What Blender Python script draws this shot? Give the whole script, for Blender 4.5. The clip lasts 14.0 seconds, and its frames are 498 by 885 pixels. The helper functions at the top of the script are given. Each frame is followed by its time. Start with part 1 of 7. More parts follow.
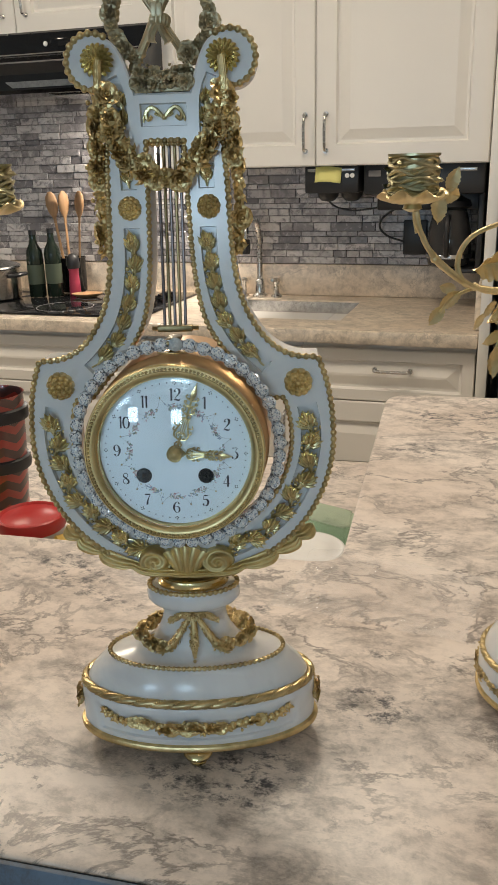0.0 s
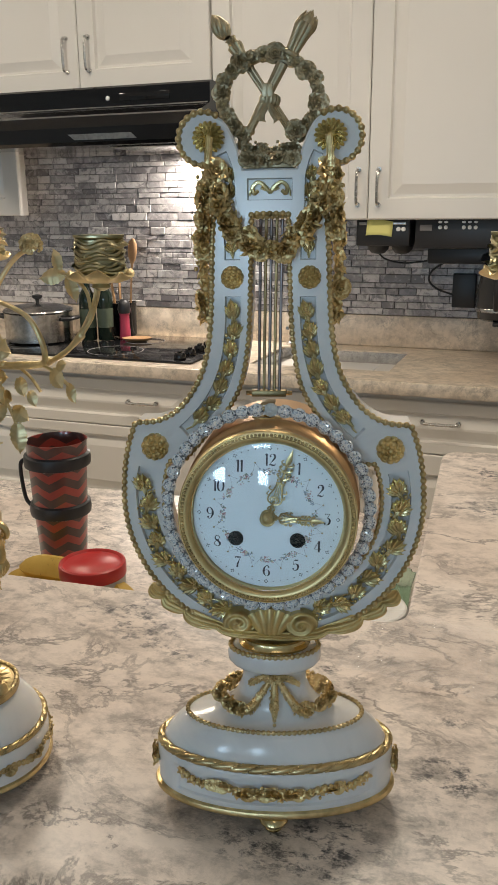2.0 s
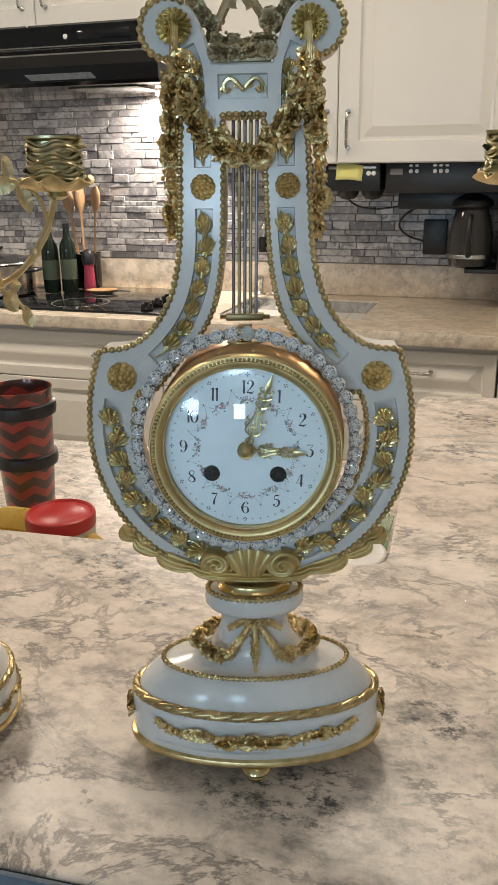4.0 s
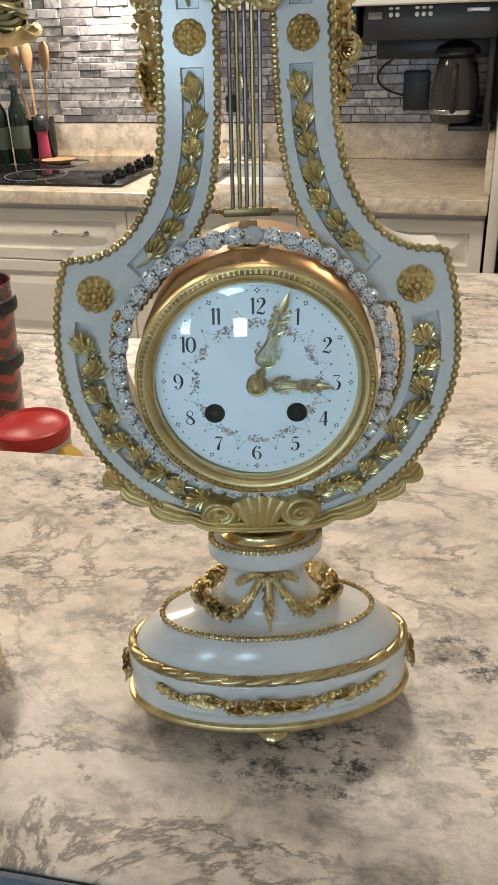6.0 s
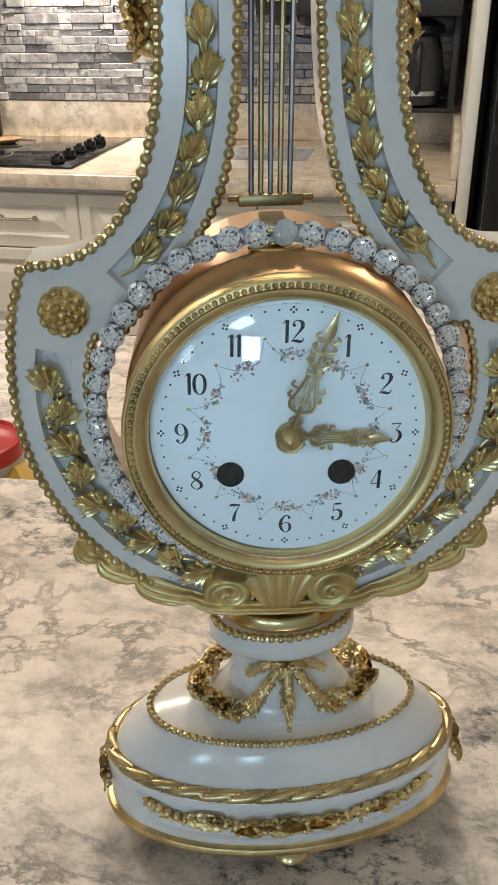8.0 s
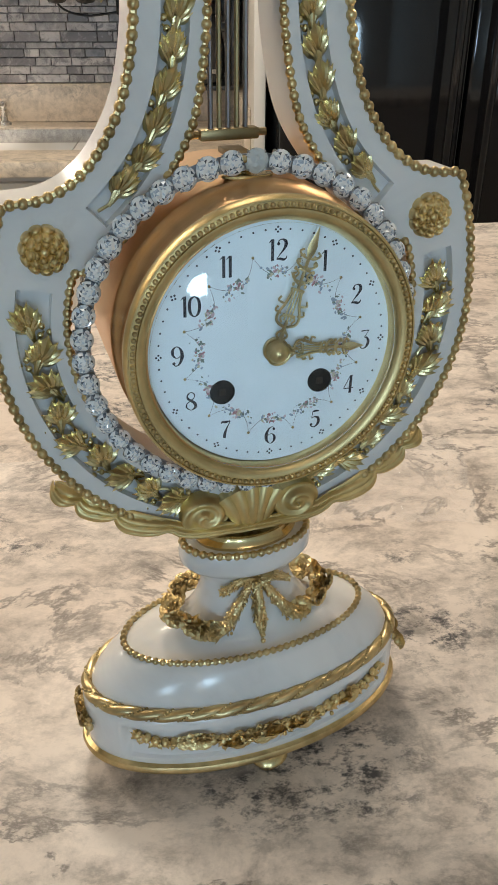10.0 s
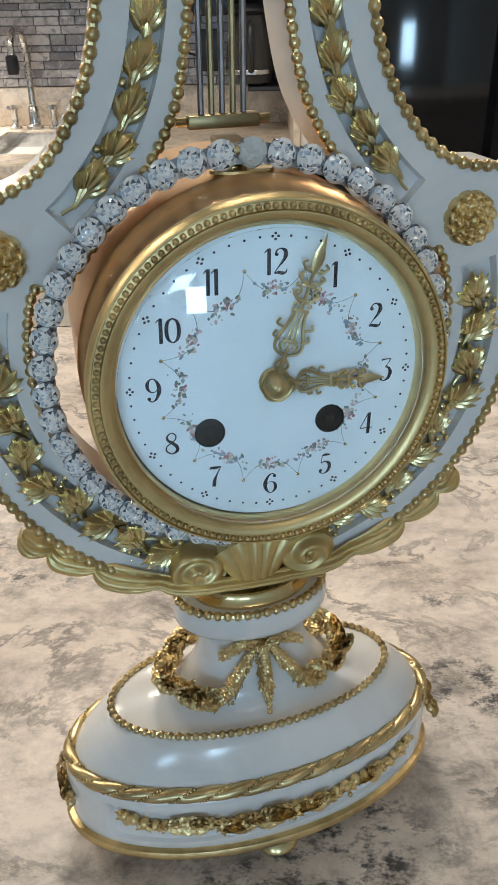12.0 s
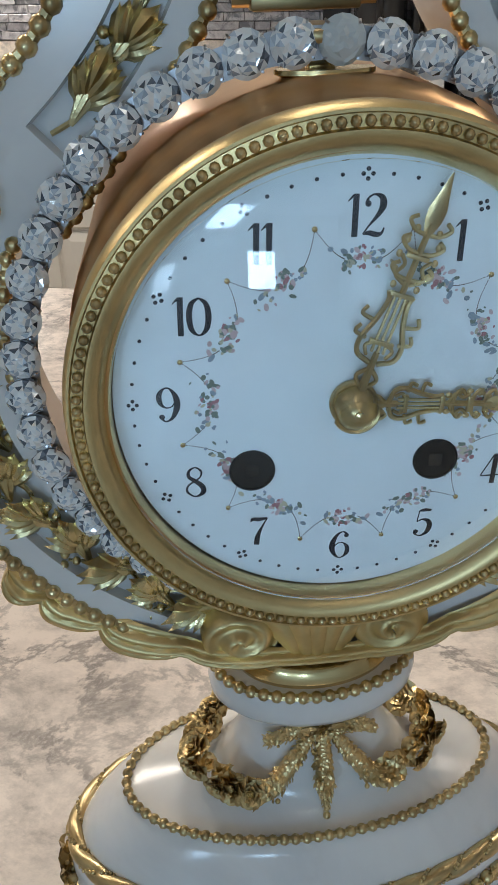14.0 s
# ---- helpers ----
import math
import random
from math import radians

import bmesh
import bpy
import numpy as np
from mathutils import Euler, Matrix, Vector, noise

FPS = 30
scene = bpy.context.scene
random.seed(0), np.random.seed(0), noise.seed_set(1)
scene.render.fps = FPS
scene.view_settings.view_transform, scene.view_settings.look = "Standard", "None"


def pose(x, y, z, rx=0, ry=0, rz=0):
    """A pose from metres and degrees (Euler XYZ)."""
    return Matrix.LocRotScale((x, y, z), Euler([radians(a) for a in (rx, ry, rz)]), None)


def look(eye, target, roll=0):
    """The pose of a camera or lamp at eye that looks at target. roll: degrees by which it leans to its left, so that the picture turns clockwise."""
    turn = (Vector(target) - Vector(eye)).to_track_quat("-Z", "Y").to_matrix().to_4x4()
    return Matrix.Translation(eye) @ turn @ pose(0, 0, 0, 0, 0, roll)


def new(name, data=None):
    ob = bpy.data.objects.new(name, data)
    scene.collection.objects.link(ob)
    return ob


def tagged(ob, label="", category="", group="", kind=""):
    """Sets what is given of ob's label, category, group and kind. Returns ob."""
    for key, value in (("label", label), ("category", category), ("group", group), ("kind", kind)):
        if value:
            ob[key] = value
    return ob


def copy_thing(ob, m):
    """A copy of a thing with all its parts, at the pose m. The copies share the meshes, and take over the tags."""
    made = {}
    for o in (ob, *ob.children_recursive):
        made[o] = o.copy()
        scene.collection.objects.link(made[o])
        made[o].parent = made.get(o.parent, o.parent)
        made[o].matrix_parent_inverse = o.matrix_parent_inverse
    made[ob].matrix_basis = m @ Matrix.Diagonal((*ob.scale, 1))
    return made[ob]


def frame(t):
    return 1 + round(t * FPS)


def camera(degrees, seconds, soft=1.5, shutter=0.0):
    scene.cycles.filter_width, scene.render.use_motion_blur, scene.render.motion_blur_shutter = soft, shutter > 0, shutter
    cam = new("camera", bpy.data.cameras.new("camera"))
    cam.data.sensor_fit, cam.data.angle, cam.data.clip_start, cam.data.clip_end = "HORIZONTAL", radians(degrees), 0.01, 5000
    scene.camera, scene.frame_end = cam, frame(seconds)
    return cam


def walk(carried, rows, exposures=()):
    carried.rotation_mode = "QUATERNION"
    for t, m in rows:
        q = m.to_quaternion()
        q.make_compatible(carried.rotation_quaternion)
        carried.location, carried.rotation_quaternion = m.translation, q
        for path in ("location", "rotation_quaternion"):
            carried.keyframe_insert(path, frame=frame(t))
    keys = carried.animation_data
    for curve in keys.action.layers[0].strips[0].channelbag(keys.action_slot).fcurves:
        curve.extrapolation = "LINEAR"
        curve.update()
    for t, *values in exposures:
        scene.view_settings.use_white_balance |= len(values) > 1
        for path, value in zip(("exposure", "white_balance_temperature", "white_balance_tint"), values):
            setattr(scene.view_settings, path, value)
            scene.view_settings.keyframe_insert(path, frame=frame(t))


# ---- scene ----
cam = camera(33.7, 14.0)
PATH = [
    (0, (0.075, -0.452, 1.388), (-0.067, 1.434, 0.737), -1.5),
    (0.5, (0.055, -0.459, 1.397), (-0.188, 1.429, 0.783), -0.8),
    (1, (0.042, -0.461, 1.403), (-0.222, 1.434, 0.821), -0.4),
    (1.5, (0.042, -0.459, 1.404), (-0.218, 1.443, 0.845), -0.5),
    (2, (0.042, -0.456, 1.402), (-0.185, 1.453, 0.853), -0.5),
    (2.5, (0.044, -0.454, 1.398), (-0.155, 1.46, 0.851), -0.7),
    (3, (0.044, -0.448, 1.392), (-0.151, 1.466, 0.848), -1.0),
    (3.5, (0.04, -0.44, 1.384), (-0.14, 1.472, 0.824), -0.9),
    (4, (0.035, -0.427, 1.377), (-0.117, 1.458, 0.727), -0.8),
    (4.2, (0.036, -0.421, 1.379), (-0.099, 1.447, 0.679), -0.9),
    (6.3, (0.01, -0.326, 1.371), (-0.057, 1.434, 0.423), -2.4),
    (6.5, (0.011, -0.318, 1.368), (-0.03, 1.44, 0.416), -2.2),
    (7, (0.001, -0.283, 1.363), (-0.008, 1.471, 0.401), -1.7),
    (7.5, (0.014, -0.251, 1.358), (0.02, 1.5, 0.391), -0.9),
    (8, (-0.016, -0.243, 1.355), (0.015, 1.504, 0.382), -1.0),
    (8.5, (-0.053, -0.25, 1.349), (0.305, 1.443, 0.347), 0.1),
    (8.7, (-0.065, -0.249, 1.349), (0.348, 1.43, 0.344), 0.2),
    (10.8, (-0.082, -0.269, 1.343), (0.416, 1.387, 0.339), 0.2),
    (11, (-0.081, -0.268, 1.343), (0.401, 1.394, 0.342), -0.1),
    (11.5, (-0.076, -0.254, 1.339), (0.36, 1.423, 0.339), -0.8),
    (12, (-0.051, -0.219, 1.332), (0.322, 1.473, 0.334), -1.0),
    (12.5, (-0.031, -0.181, 1.319), (0.192, 1.529, 0.305), -1.7),
    (13, (-0.034, -0.16, 1.312), (0.123, 1.546, 0.28), -1.5),
    (13.5, (-0.032, -0.146, 1.304), (0.111, 1.546, 0.247), -0.9),
    (14, (-0.028, -0.148, 1.306), (0.095, 1.543, 0.245), -1.3),
]
walk(cam, [(t, look(eye, target, roll)) for t, eye, target, roll in PATH],
     [(0.0, -0.08, 6500, 10), (1.5, -0.17, 6400, 10), (3.5, -0.15, 6400, 10), (4.2, 0.04, 6500, 10), (6.5, 0.16, 6500, 9), (8.5, 0.14, 6400, 9), (11.0, 0.20, 6500, 10), (12.5, 0.20, 5900, 8), (13.5, 0.12, 5900, 10), (14.0, -0.10, 5950, 10)])

# ---------------------------------------------------------------- light
BAR_Z = 1.0145
world = bpy.data.worlds.new("world")
scene.world = world
world.use_nodes = True
wbg = world.node_tree.nodes["Background"]
sky = world.node_tree.nodes.new("ShaderNodeTexSky")
sky.sky_type, sky.sun_disc = "NISHITA", False
sky.sun_elevation, sky.sun_rotation = radians(35), radians(200)
world.node_tree.links.new(sky.outputs[0], wbg.inputs[0])
wbg.inputs[1].default_value = 0.1


def area(name, m, sx, sy, watts, colour):
    data = bpy.data.lights.new(name, "AREA")
    data.shape, data.size, data.size_y = "RECTANGLE", sx, sy
    data.energy, data.color = watts, colour
    ob = new(name, data)
    ob.matrix_world = m
    return ob


def spot_disc(name, x, y, z, watts, colour, size=0.12):
    data = bpy.data.lights.new(name, "AREA")
    data.shape, data.size = "DISK", size
    data.energy, data.color = watts, colour
    ob = new(name, data)
    ob.matrix_world = pose(x, y, z)
    return ob


WARM = (1.0, 0.865, 0.695)
COOL = (0.53, 0.78, 1.0)

# ---------------------------------------------------------------- materials


def material(name, rough=0.5, metal=0.0, colour=(0.8, 0.8, 0.8)):
    mat = bpy.data.materials.new(name)
    mat.use_nodes = True
    tree = mat.node_tree
    bsdf = tree.nodes["Principled BSDF"]
    bsdf.inputs["Base Color"].default_value = (*colour, 1)
    bsdf.inputs["Roughness"].default_value = rough
    bsdf.inputs["Metallic"].default_value = metal
    return mat, tree, bsdf


def node(tree, kind, **values):
    n = tree.nodes.new(kind)
    for key, value in values.items():
        if key in n.inputs:
            n.inputs[key].default_value = value
    return n


def coords(tree, scale=(1, 1, 1), rot=(0, 0, 0)):
    tc = tree.nodes.new("ShaderNodeTexCoord")
    mp = tree.nodes.new("ShaderNodeMapping")
    mp.inputs["Scale"].default_value = scale
    mp.inputs["Rotation"].default_value = [radians(a) for a in rot]
    tree.links.new(tc.outputs["Object"], mp.inputs["Vector"])
    return mp.outputs["Vector"]


def ramp(tree, fac, stops):
    r = tree.nodes.new("ShaderNodeValToRGB")
    el = r.color_ramp.elements
    while len(el) < len(stops):
        el.new(0.5)
    for e, (p, c) in zip(el, stops):
        e.position = p
        e.color = (*c, 1) if len(c) == 3 else c
    tree.links.new(fac, r.inputs["Fac"])
    return r.outputs["Color"]


def mix(tree, fac, a, b, mode="MIX"):
    m = tree.nodes.new("ShaderNodeMix")
    m.data_type, m.blend_type = "RGBA", mode
    if isinstance(fac, float):
        m.inputs[0].default_value = fac
    else:
        tree.links.new(fac, m.inputs[0])
    for sock, v in ((m.inputs[6], a), (m.inputs[7], b)):
        if isinstance(v, tuple):
            sock.default_value = (*v, 1)
        else:
            tree.links.new(v, sock)
    return m.outputs[2]


def noise_tex(tree, vec, scale, detail=4.0, rough=0.55, distort=0.0):
    n = node(tree, "ShaderNodeTexNoise", Scale=scale, Detail=detail, Roughness=rough, Distortion=distort)
    tree.links.new(vec, n.inputs["Vector"])
    return n.outputs["Fac"]


def bump(tree, bsdf, height, strength=0.2, distance=0.002):
    b = node(tree, "ShaderNodeBump", Strength=strength, Distance=distance)
    tree.links.new(height, b.inputs["Height"])
    tree.links.new(b.outputs["Normal"], bsdf.inputs["Normal"])


def link_rough(tree, bsdf, fac, lo, hi):
    m = tree.nodes.new("ShaderNodeMapRange")
    m.inputs["To Min"].default_value, m.inputs["To Max"].default_value = lo, hi
    tree.links.new(fac, m.inputs["Value"])
    tree.links.new(m.outputs["Result"], bsdf.inputs["Roughness"])


def stone_counter(name, turn, base=(0.66, 0.61, 0.57), rough=0.24, dark=0.48, veins=1.0):
    """Polished white and taupe granite: broken clouds, dark grain clusters and a few thin veins."""
    mat, tree, bsdf = material(name, rough)
    vec = coords(tree, (1.0, 1.40, 1.0), (0, 0, turn))
    cloud = noise_tex(tree, vec, 22, 12, 0.74, 0.25)
    patch = noise_tex(tree, vec, 3.5, 4, 0.5, 0.2)
    vein = noise_tex(tree, vec, 8.5, 12, 0.68, 0.4)
    mask = noise_tex(tree, vec, 6.5, 5, 0.6)
    grain = noise_tex(tree, vec, 62, 10, 0.80)
    c = ramp(tree, cloud, [(0.29, tuple(v * dark for v in base)), (0.385, tuple(v * (0.4 + 0.6 * dark) * 0.93 for v in base)), (0.46, base), (0.56, tuple(min(0.86, v * 1.28) for v in base))])
    c = mix(tree, ramp(tree, patch, [(0.38, (0.4, 0.4, 0.4)), (0.56, (0, 0, 0))]), c, tuple(v * q for v, q in zip(base, (0.88, 0.78, 0.70))))
    line = ramp(tree, vein, [(0.475, (0, 0, 0)), (0.497, (0.9, 0.9, 0.9)), (0.505, (0.9, 0.9, 0.9)), (0.527, (0, 0, 0))])
    on = ramp(tree, mask, [(0.44, (0.15 * veins,) * 3), (0.56, (0.80 * veins,) * 3)])
    c = mix(tree, mix(tree, 1.0, line, on, "MULTIPLY"), c, (0.11, 0.092, 0.085))
    gr = ramp(tree, grain, [(0.48, (0, 0, 0)), (0.58, (1, 1, 1))])
    on2 = ramp(tree, mask, [(0.36, (veins,) * 3), (0.45, (0.20 * veins,) * 3), (0.60, (0.05, 0.05, 0.05))])
    c = mix(tree, mix(tree, 1.0, gr, on2, "MULTIPLY"), c, (0.085, 0.08, 0.085))
    tree.links.new(c, bsdf.inputs["Base Color"])
    link_rough(tree, bsdf, grain, rough * 0.8, rough * 1.4)
    return mat


MARBLE_BAR = stone_counter("polished_granite_bar", 9.5, (0.65, 0.585, 0.53), 0.32)
MARBLE_KITCHEN = stone_counter("polished_granite_kitchen", 13.6, (0.62, 0.54, 0.44), 0.3, 0.74, 0.45)


def painted(name, colour, rough=0.4):
    mat, tree, bsdf = material(name, rough, 0, colour)
    vec = coords(tree)
    n = noise_tex(tree, vec, 3.0, 3)
    tree.links.new(mix(tree, n, tuple(v * 0.95 for v in colour), tuple(min(1, v * 1.04) for v in colour)), bsdf.inputs["Base Color"])
    bump(tree, bsdf, noise_tex(tree, vec, 160, 2), 0.05, 0.001)
    return mat


CABINET = painted("cream_white_lacquer", (0.78, 0.75, 0.70), 0.35)
WALL = painted("warm_white_wall_paint", (0.72, 0.69, 0.64), 0.7)
CEIL = painted("white_ceiling_paint", (0.82, 0.81, 0.79), 0.8)


def metal(name, colour, rough, grain=0.0, scale=300, patina=None):
    mat, tree, bsdf = material(name, rough, 1.0, colour)
    vec = coords(tree)
    n1 = noise_tex(tree, vec, 60, 5)
    n2 = noise_tex(tree, vec, scale, 3)
    low = patina or tuple(v * 0.7 for v in colour)
    tree.links.new(mix(tree, ramp(tree, n1, [(0.35, (0, 0, 0)), (0.62, (1, 1, 1))]), low, colour), bsdf.inputs["Base Color"])
    link_rough(tree, bsdf, n1, rough * 1.4, rough * 0.75)
    if grain:
        bump(tree, bsdf, n2, grain, 0.0004)
    return mat


GILT = metal("aged_gilt_bronze", (0.76, 0.61, 0.33), 0.29, 0.25, 900, (0.40, 0.31, 0.16))
GILT_PALE = metal("pale_gilt_foliage", (0.88, 0.76, 0.43), 0.26, 0.25, 900, (0.54, 0.45, 0.24))
GILT_MATT = metal("matt_gilt_bronze", (0.86, 0.68, 0.36), 0.31, 0.3, 900, (0.50, 0.38, 0.18))
GILT_BEZEL = metal("satin_gilt_bezel", (0.82, 0.64, 0.32), 0.36, 0.12, 1200, (0.66, 0.51, 0.25))
# darker, greyer gilt for the top mounts, their backlit shade put into the colour
GILT_DARK = metal("backlit_dull_gilt", (0.66, 0.58, 0.40), 0.40, 0.3, 900, (0.38, 0.32, 0.20))
BRASS = metal("polished_gilt_brass", (0.80, 0.64, 0.33), 0.22, 0.06, 1200, (0.56, 0.43, 0.21))
ROD_BRASS = metal("brass_rod", (0.40, 0.31, 0.16), 0.34, 0.05)

ROD_STEEL = metal("steel_rod", (0.26, 0.23, 0.23), 0.34, 0.1)
SETTING = metal("silver_setting", (0.52, 0.53, 0.56), 0.28, 0.1)
GILT_LEAF = metal("pale_matt_gilt", (0.90, 0.75, 0.45), 0.36, 0.25, 900, (0.66, 0.53, 0.29))
CHROME = metal("brushed_nickel", (0.66, 0.65, 0.63), 0.25, 0.1)


def copper(name):
    """Smooth lacquered copper with faint turning marks."""
    mat, tree, bsdf = material(name, 0.32, 1.0, (0.74, 0.46, 0.23))
    n = noise_tex(tree, coords(tree, (4, 4, 260)), 3, 3)
    tree.links.new(mix(tree, n, (0.68, 0.41, 0.19), (0.78, 0.50, 0.26)), bsdf.inputs["Base Color"])
    return mat


DRUM = copper("bright_copper")


def glossy(name, colour, rough, bumpy=0.0):
    mat, tree, bsdf = material(name, rough, 0, colour)
    vec = coords(tree)
    n = noise_tex(tree, vec, 12, 4)
    tree.links.new(mix(tree, n, tuple(v * 0.85 for v in colour), tuple(min(1, v * 1.12) for v in colour)), bsdf.inputs["Base Color"])
    link_rough(tree, bsdf, n, rough * 0.8, rough * 1.3)
    if bumpy:
        bump(tree, bsdf, noise_tex(tree, vec, 200, 3), bumpy, 0.0006)
    return mat


BLACK_GLOSS = glossy("black_gloss_enamel", (0.008, 0.008, 0.009), 0.07)
BLACK_GLASS = glossy("black_ceramic_glass", (0.010, 0.010, 0.011), 0.05)
BLACK_PLASTIC = glossy("black_plastic", (0.018, 0.018, 0.020), 0.38, 0.1)
WHITE_PLASTIC = glossy("white_plastic", (0.78, 0.78, 0.76), 0.35)


def marble_white(name):
    mat, tree, bsdf = material(name, 0.17)
    vec = coords(tree)
    n = noise_tex(tree, vec, 9, 6, 0.6, 1.2)
    f = noise_tex(tree, vec, 70, 4)
    c = ramp(tree, n, [(0.33, (0.74, 0.745, 0.75)), (0.5, (0.83, 0.83, 0.825)), (0.7, (0.87, 0.865, 0.855))])
    c = mix(tree, ramp(tree, f, [(0.62, (0, 0, 0)), (0.75, (0.3, 0.3, 0.3))]), c, (0.66, 0.64, 0.61))
    tree.links.new(c, bsdf.inputs["Base Color"])
    bsdf.inputs["Subsurface Weight"].default_value = 0.15
    bsdf.inputs["Subsurface Radius"].default_value = (0.006, 0.005, 0.004)
    bsdf.inputs["Subsurface Scale"].default_value = 0.4
    link_rough(tree, bsdf, f, 0.13, 0.24)
    return mat


MARBLE = marble_white("white_statuary_marble")

# ---------------------------------------------------------------- geometry helpers


class Geo:
    """Vertices and faces gathered piece by piece, with a material number per face."""

    def __init__(self):
        self.v, self.f, self.m, self.n = [], [], [], 0

    def add(self, verts, faces, m=None, mat=0):
        a = np.asarray(verts, float)
        if m is not None:
            mm = np.array(m)
            a = a @ mm[:3, :3].T + mm[:3, 3]
        self.v.append(a)
        self.f.extend([tuple(i + self.n for i in f) for f in faces])
        self.m.extend([mat] * len(faces))
        self.n += len(a)
        return self

    def mesh(self, name, mats, smooth=True, angle=None):
        me = bpy.data.meshes.new(name)
        me.from_pydata(np.concatenate(self.v).tolist(), [], self.f)
        for mt in mats:
            me.materials.append(mt)
        me.polygons.foreach_set("material_index", self.m)
        me.polygons.foreach_set("use_smooth", [smooth] * len(me.polygons))
        me.update()
        if smooth and angle:
            me.set_sharp_from_angle(angle=radians(angle))
        return me


def part(name, geo, mats, parent=None, label="", m=None, smooth=True, angle=40):
    """Links a Geo (or a mesh) as one mesh object under a thing or a part."""
    mats = mats if isinstance(mats, (list, tuple)) else [mats]
    me = geo.mesh(name, mats, smooth, angle) if isinstance(geo, Geo) else geo
    ob = new(name, me)
    if parent is not None:
        ob.parent = parent
    if m is not None:
        ob.matrix_basis = m
    if label:
        ob["label"] = label
    return ob


def thing(name, label, category, m=None, group="", kind=""):
    ob = new(name)
    ob.empty_display_size = 0.02
    if m is not None:
        ob.matrix_basis = m
    return tagged(ob, label, category, group, kind)


def box_tpl(x0, x1, y0, y1, z0, z1, r=0.0):
    """A box with its edges cut by r."""
    if r <= 0:
        v = [(x, y, z) for x in (x0, x1) for y in (y0, y1) for z in (z0, z1)]
        return v, [(0, 1, 3, 2), (4, 6, 7, 5), (0, 4, 5, 1), (2, 3, 7, 6), (0, 2, 6, 4), (1, 5, 7, 3)]
    bm = bmesh.new()
    bmesh.ops.create_cube(bm, size=1.0)
    for q in bm.verts:
        q.co = Vector(((x0 + x1) / 2 + q.co.x * (x1 - x0), (y0 + y1) / 2 + q.co.y * (y1 - y0), (z0 + z1) / 2 + q.co.z * (z1 - z0)))
    bmesh.ops.bevel(bm, geom=bm.edges[:], offset=r, segments=2, profile=0.5, affect="EDGES")
    bm.verts.index_update()
    out = [tuple(q.co) for q in bm.verts], [tuple(q.index for q in f.verts) for f in bm.faces]
    bm.free()
    return out


def box(geo, x0, x1, y0, y1, z0, z1, r=0.0, mat=0, m=None):
    v, f = box_tpl(x0, x1, y0, y1, z0, z1, r)
    return geo.add(v, f, m, mat)


def lathe_tpl(profile, n=32, sy=1.0, close=True, arc=360.0):
    """Turns (radius, z) or (a, b, z) rows round z; a and b are the half axes."""
    v, f = [], []
    rows = [(p[0], p[0] * sy, p[1]) if len(p) == 2 else p for p in profile]
    for a, b, z in rows:
        for i in range(n):
            t = 2 * math.pi * i / n
            v.append((a * math.cos(t), b * math.sin(t), z))
    for j in range(len(rows) - 1):
        for i in range(n):
            k = (i + 1) % n
            f.append((j * n + i, j * n + k, (j + 1) * n + k, (j + 1) * n + i))
    if close:
        f.append(tuple(range(n - 1, -1, -1)))
        f.append(tuple((len(rows) - 1) * n + i for i in range(n)))
    return v, f


def ball_tpl(n=8, k=6):
    prof = [(max(0.0005, math.sin(math.pi * j / k)), -math.cos(math.pi * j / k)) for j in range(k + 1)]
    return lathe_tpl(prof, n, 1.0, False)


BALL = ball_tpl(8, 5)
BALL_FINE = ball_tpl(14, 9)


def ball(geo, x, y, z, r, fine=False, mat=0, squash=(1, 1, 1)):
    v, f = BALL_FINE if fine else BALL
    geo.add(np.array(v) * (r * np.array(squash)) + (x, y, z), f, None, mat)


def tube(geo, pts, r, n=8, mat=0, taper=None, caps=True):
    """A round bar along points; r may be a list."""
    p = [Vector(q) for q in pts]
    rs = r if isinstance(r, (list, tuple)) else [r] * len(p)
    v, f = [], []
    up = Vector((0.13, 0.21, 0.97))
    for i, q in enumerate(p):
        d = (p[min(i + 1, len(p) - 1)] - p[max(i - 1, 0)]).normalized()
        s = d.cross(up)
        if s.length < 1e-3:
            s = d.cross(Vector((1, 0, 0)))
        s.normalize()
        up = s.cross(d).normalized()
        for k in range(n):
            a = 2 * math.pi * k / n
            v.append(tuple(q + rs[i] * (math.cos(a) * s + math.sin(a) * up)))
    for i in range(len(p) - 1):
        for k in range(n):
            f.append((i * n + k, i * n + (k + 1) % n, (i + 1) * n + (k + 1) % n, (i + 1) * n + k))
    if caps:
        f.append(tuple(range(n - 1, -1, -1)))
        f.append(tuple((len(p) - 1) * n + k for k in range(n)))
    geo.add(v, f, None, mat)


def smooth_path(pts, per=8):
    """Catmull-Rom through the points."""
    p = [np.array(q, float) for q in pts]
    p = [2 * p[0] - p[1]] + p + [2 * p[-1] - p[-2]]
    out = []
    for i in range(1, len(p) - 2):
        for k in range(per):
            t = k / per
            a, b, c, d = p[i - 1], p[i], p[i + 1], p[i + 2]
            out.append(0.5 * (2 * b + (c - a) * t + (2 * a - 5 * b + 4 * c - d) * t * t + (3 * b - a - 3 * c + d) * t ** 3))
    out.append(p[-2])
    return out


def spaced(path, step):
    """Points at even steps along a path."""
    p = np.array(path)
    seg = np.linalg.norm(np.diff(p, axis=0), axis=1)
    cum = np.concatenate([[0], np.cumsum(seg)])
    n = max(1, round(cum[-1] / step))
    at = np.linspace(0, cum[-1], n + 1)
    return np.stack([np.interp(at, cum, p[:, k]) for k in range(p.shape[1])], 1)

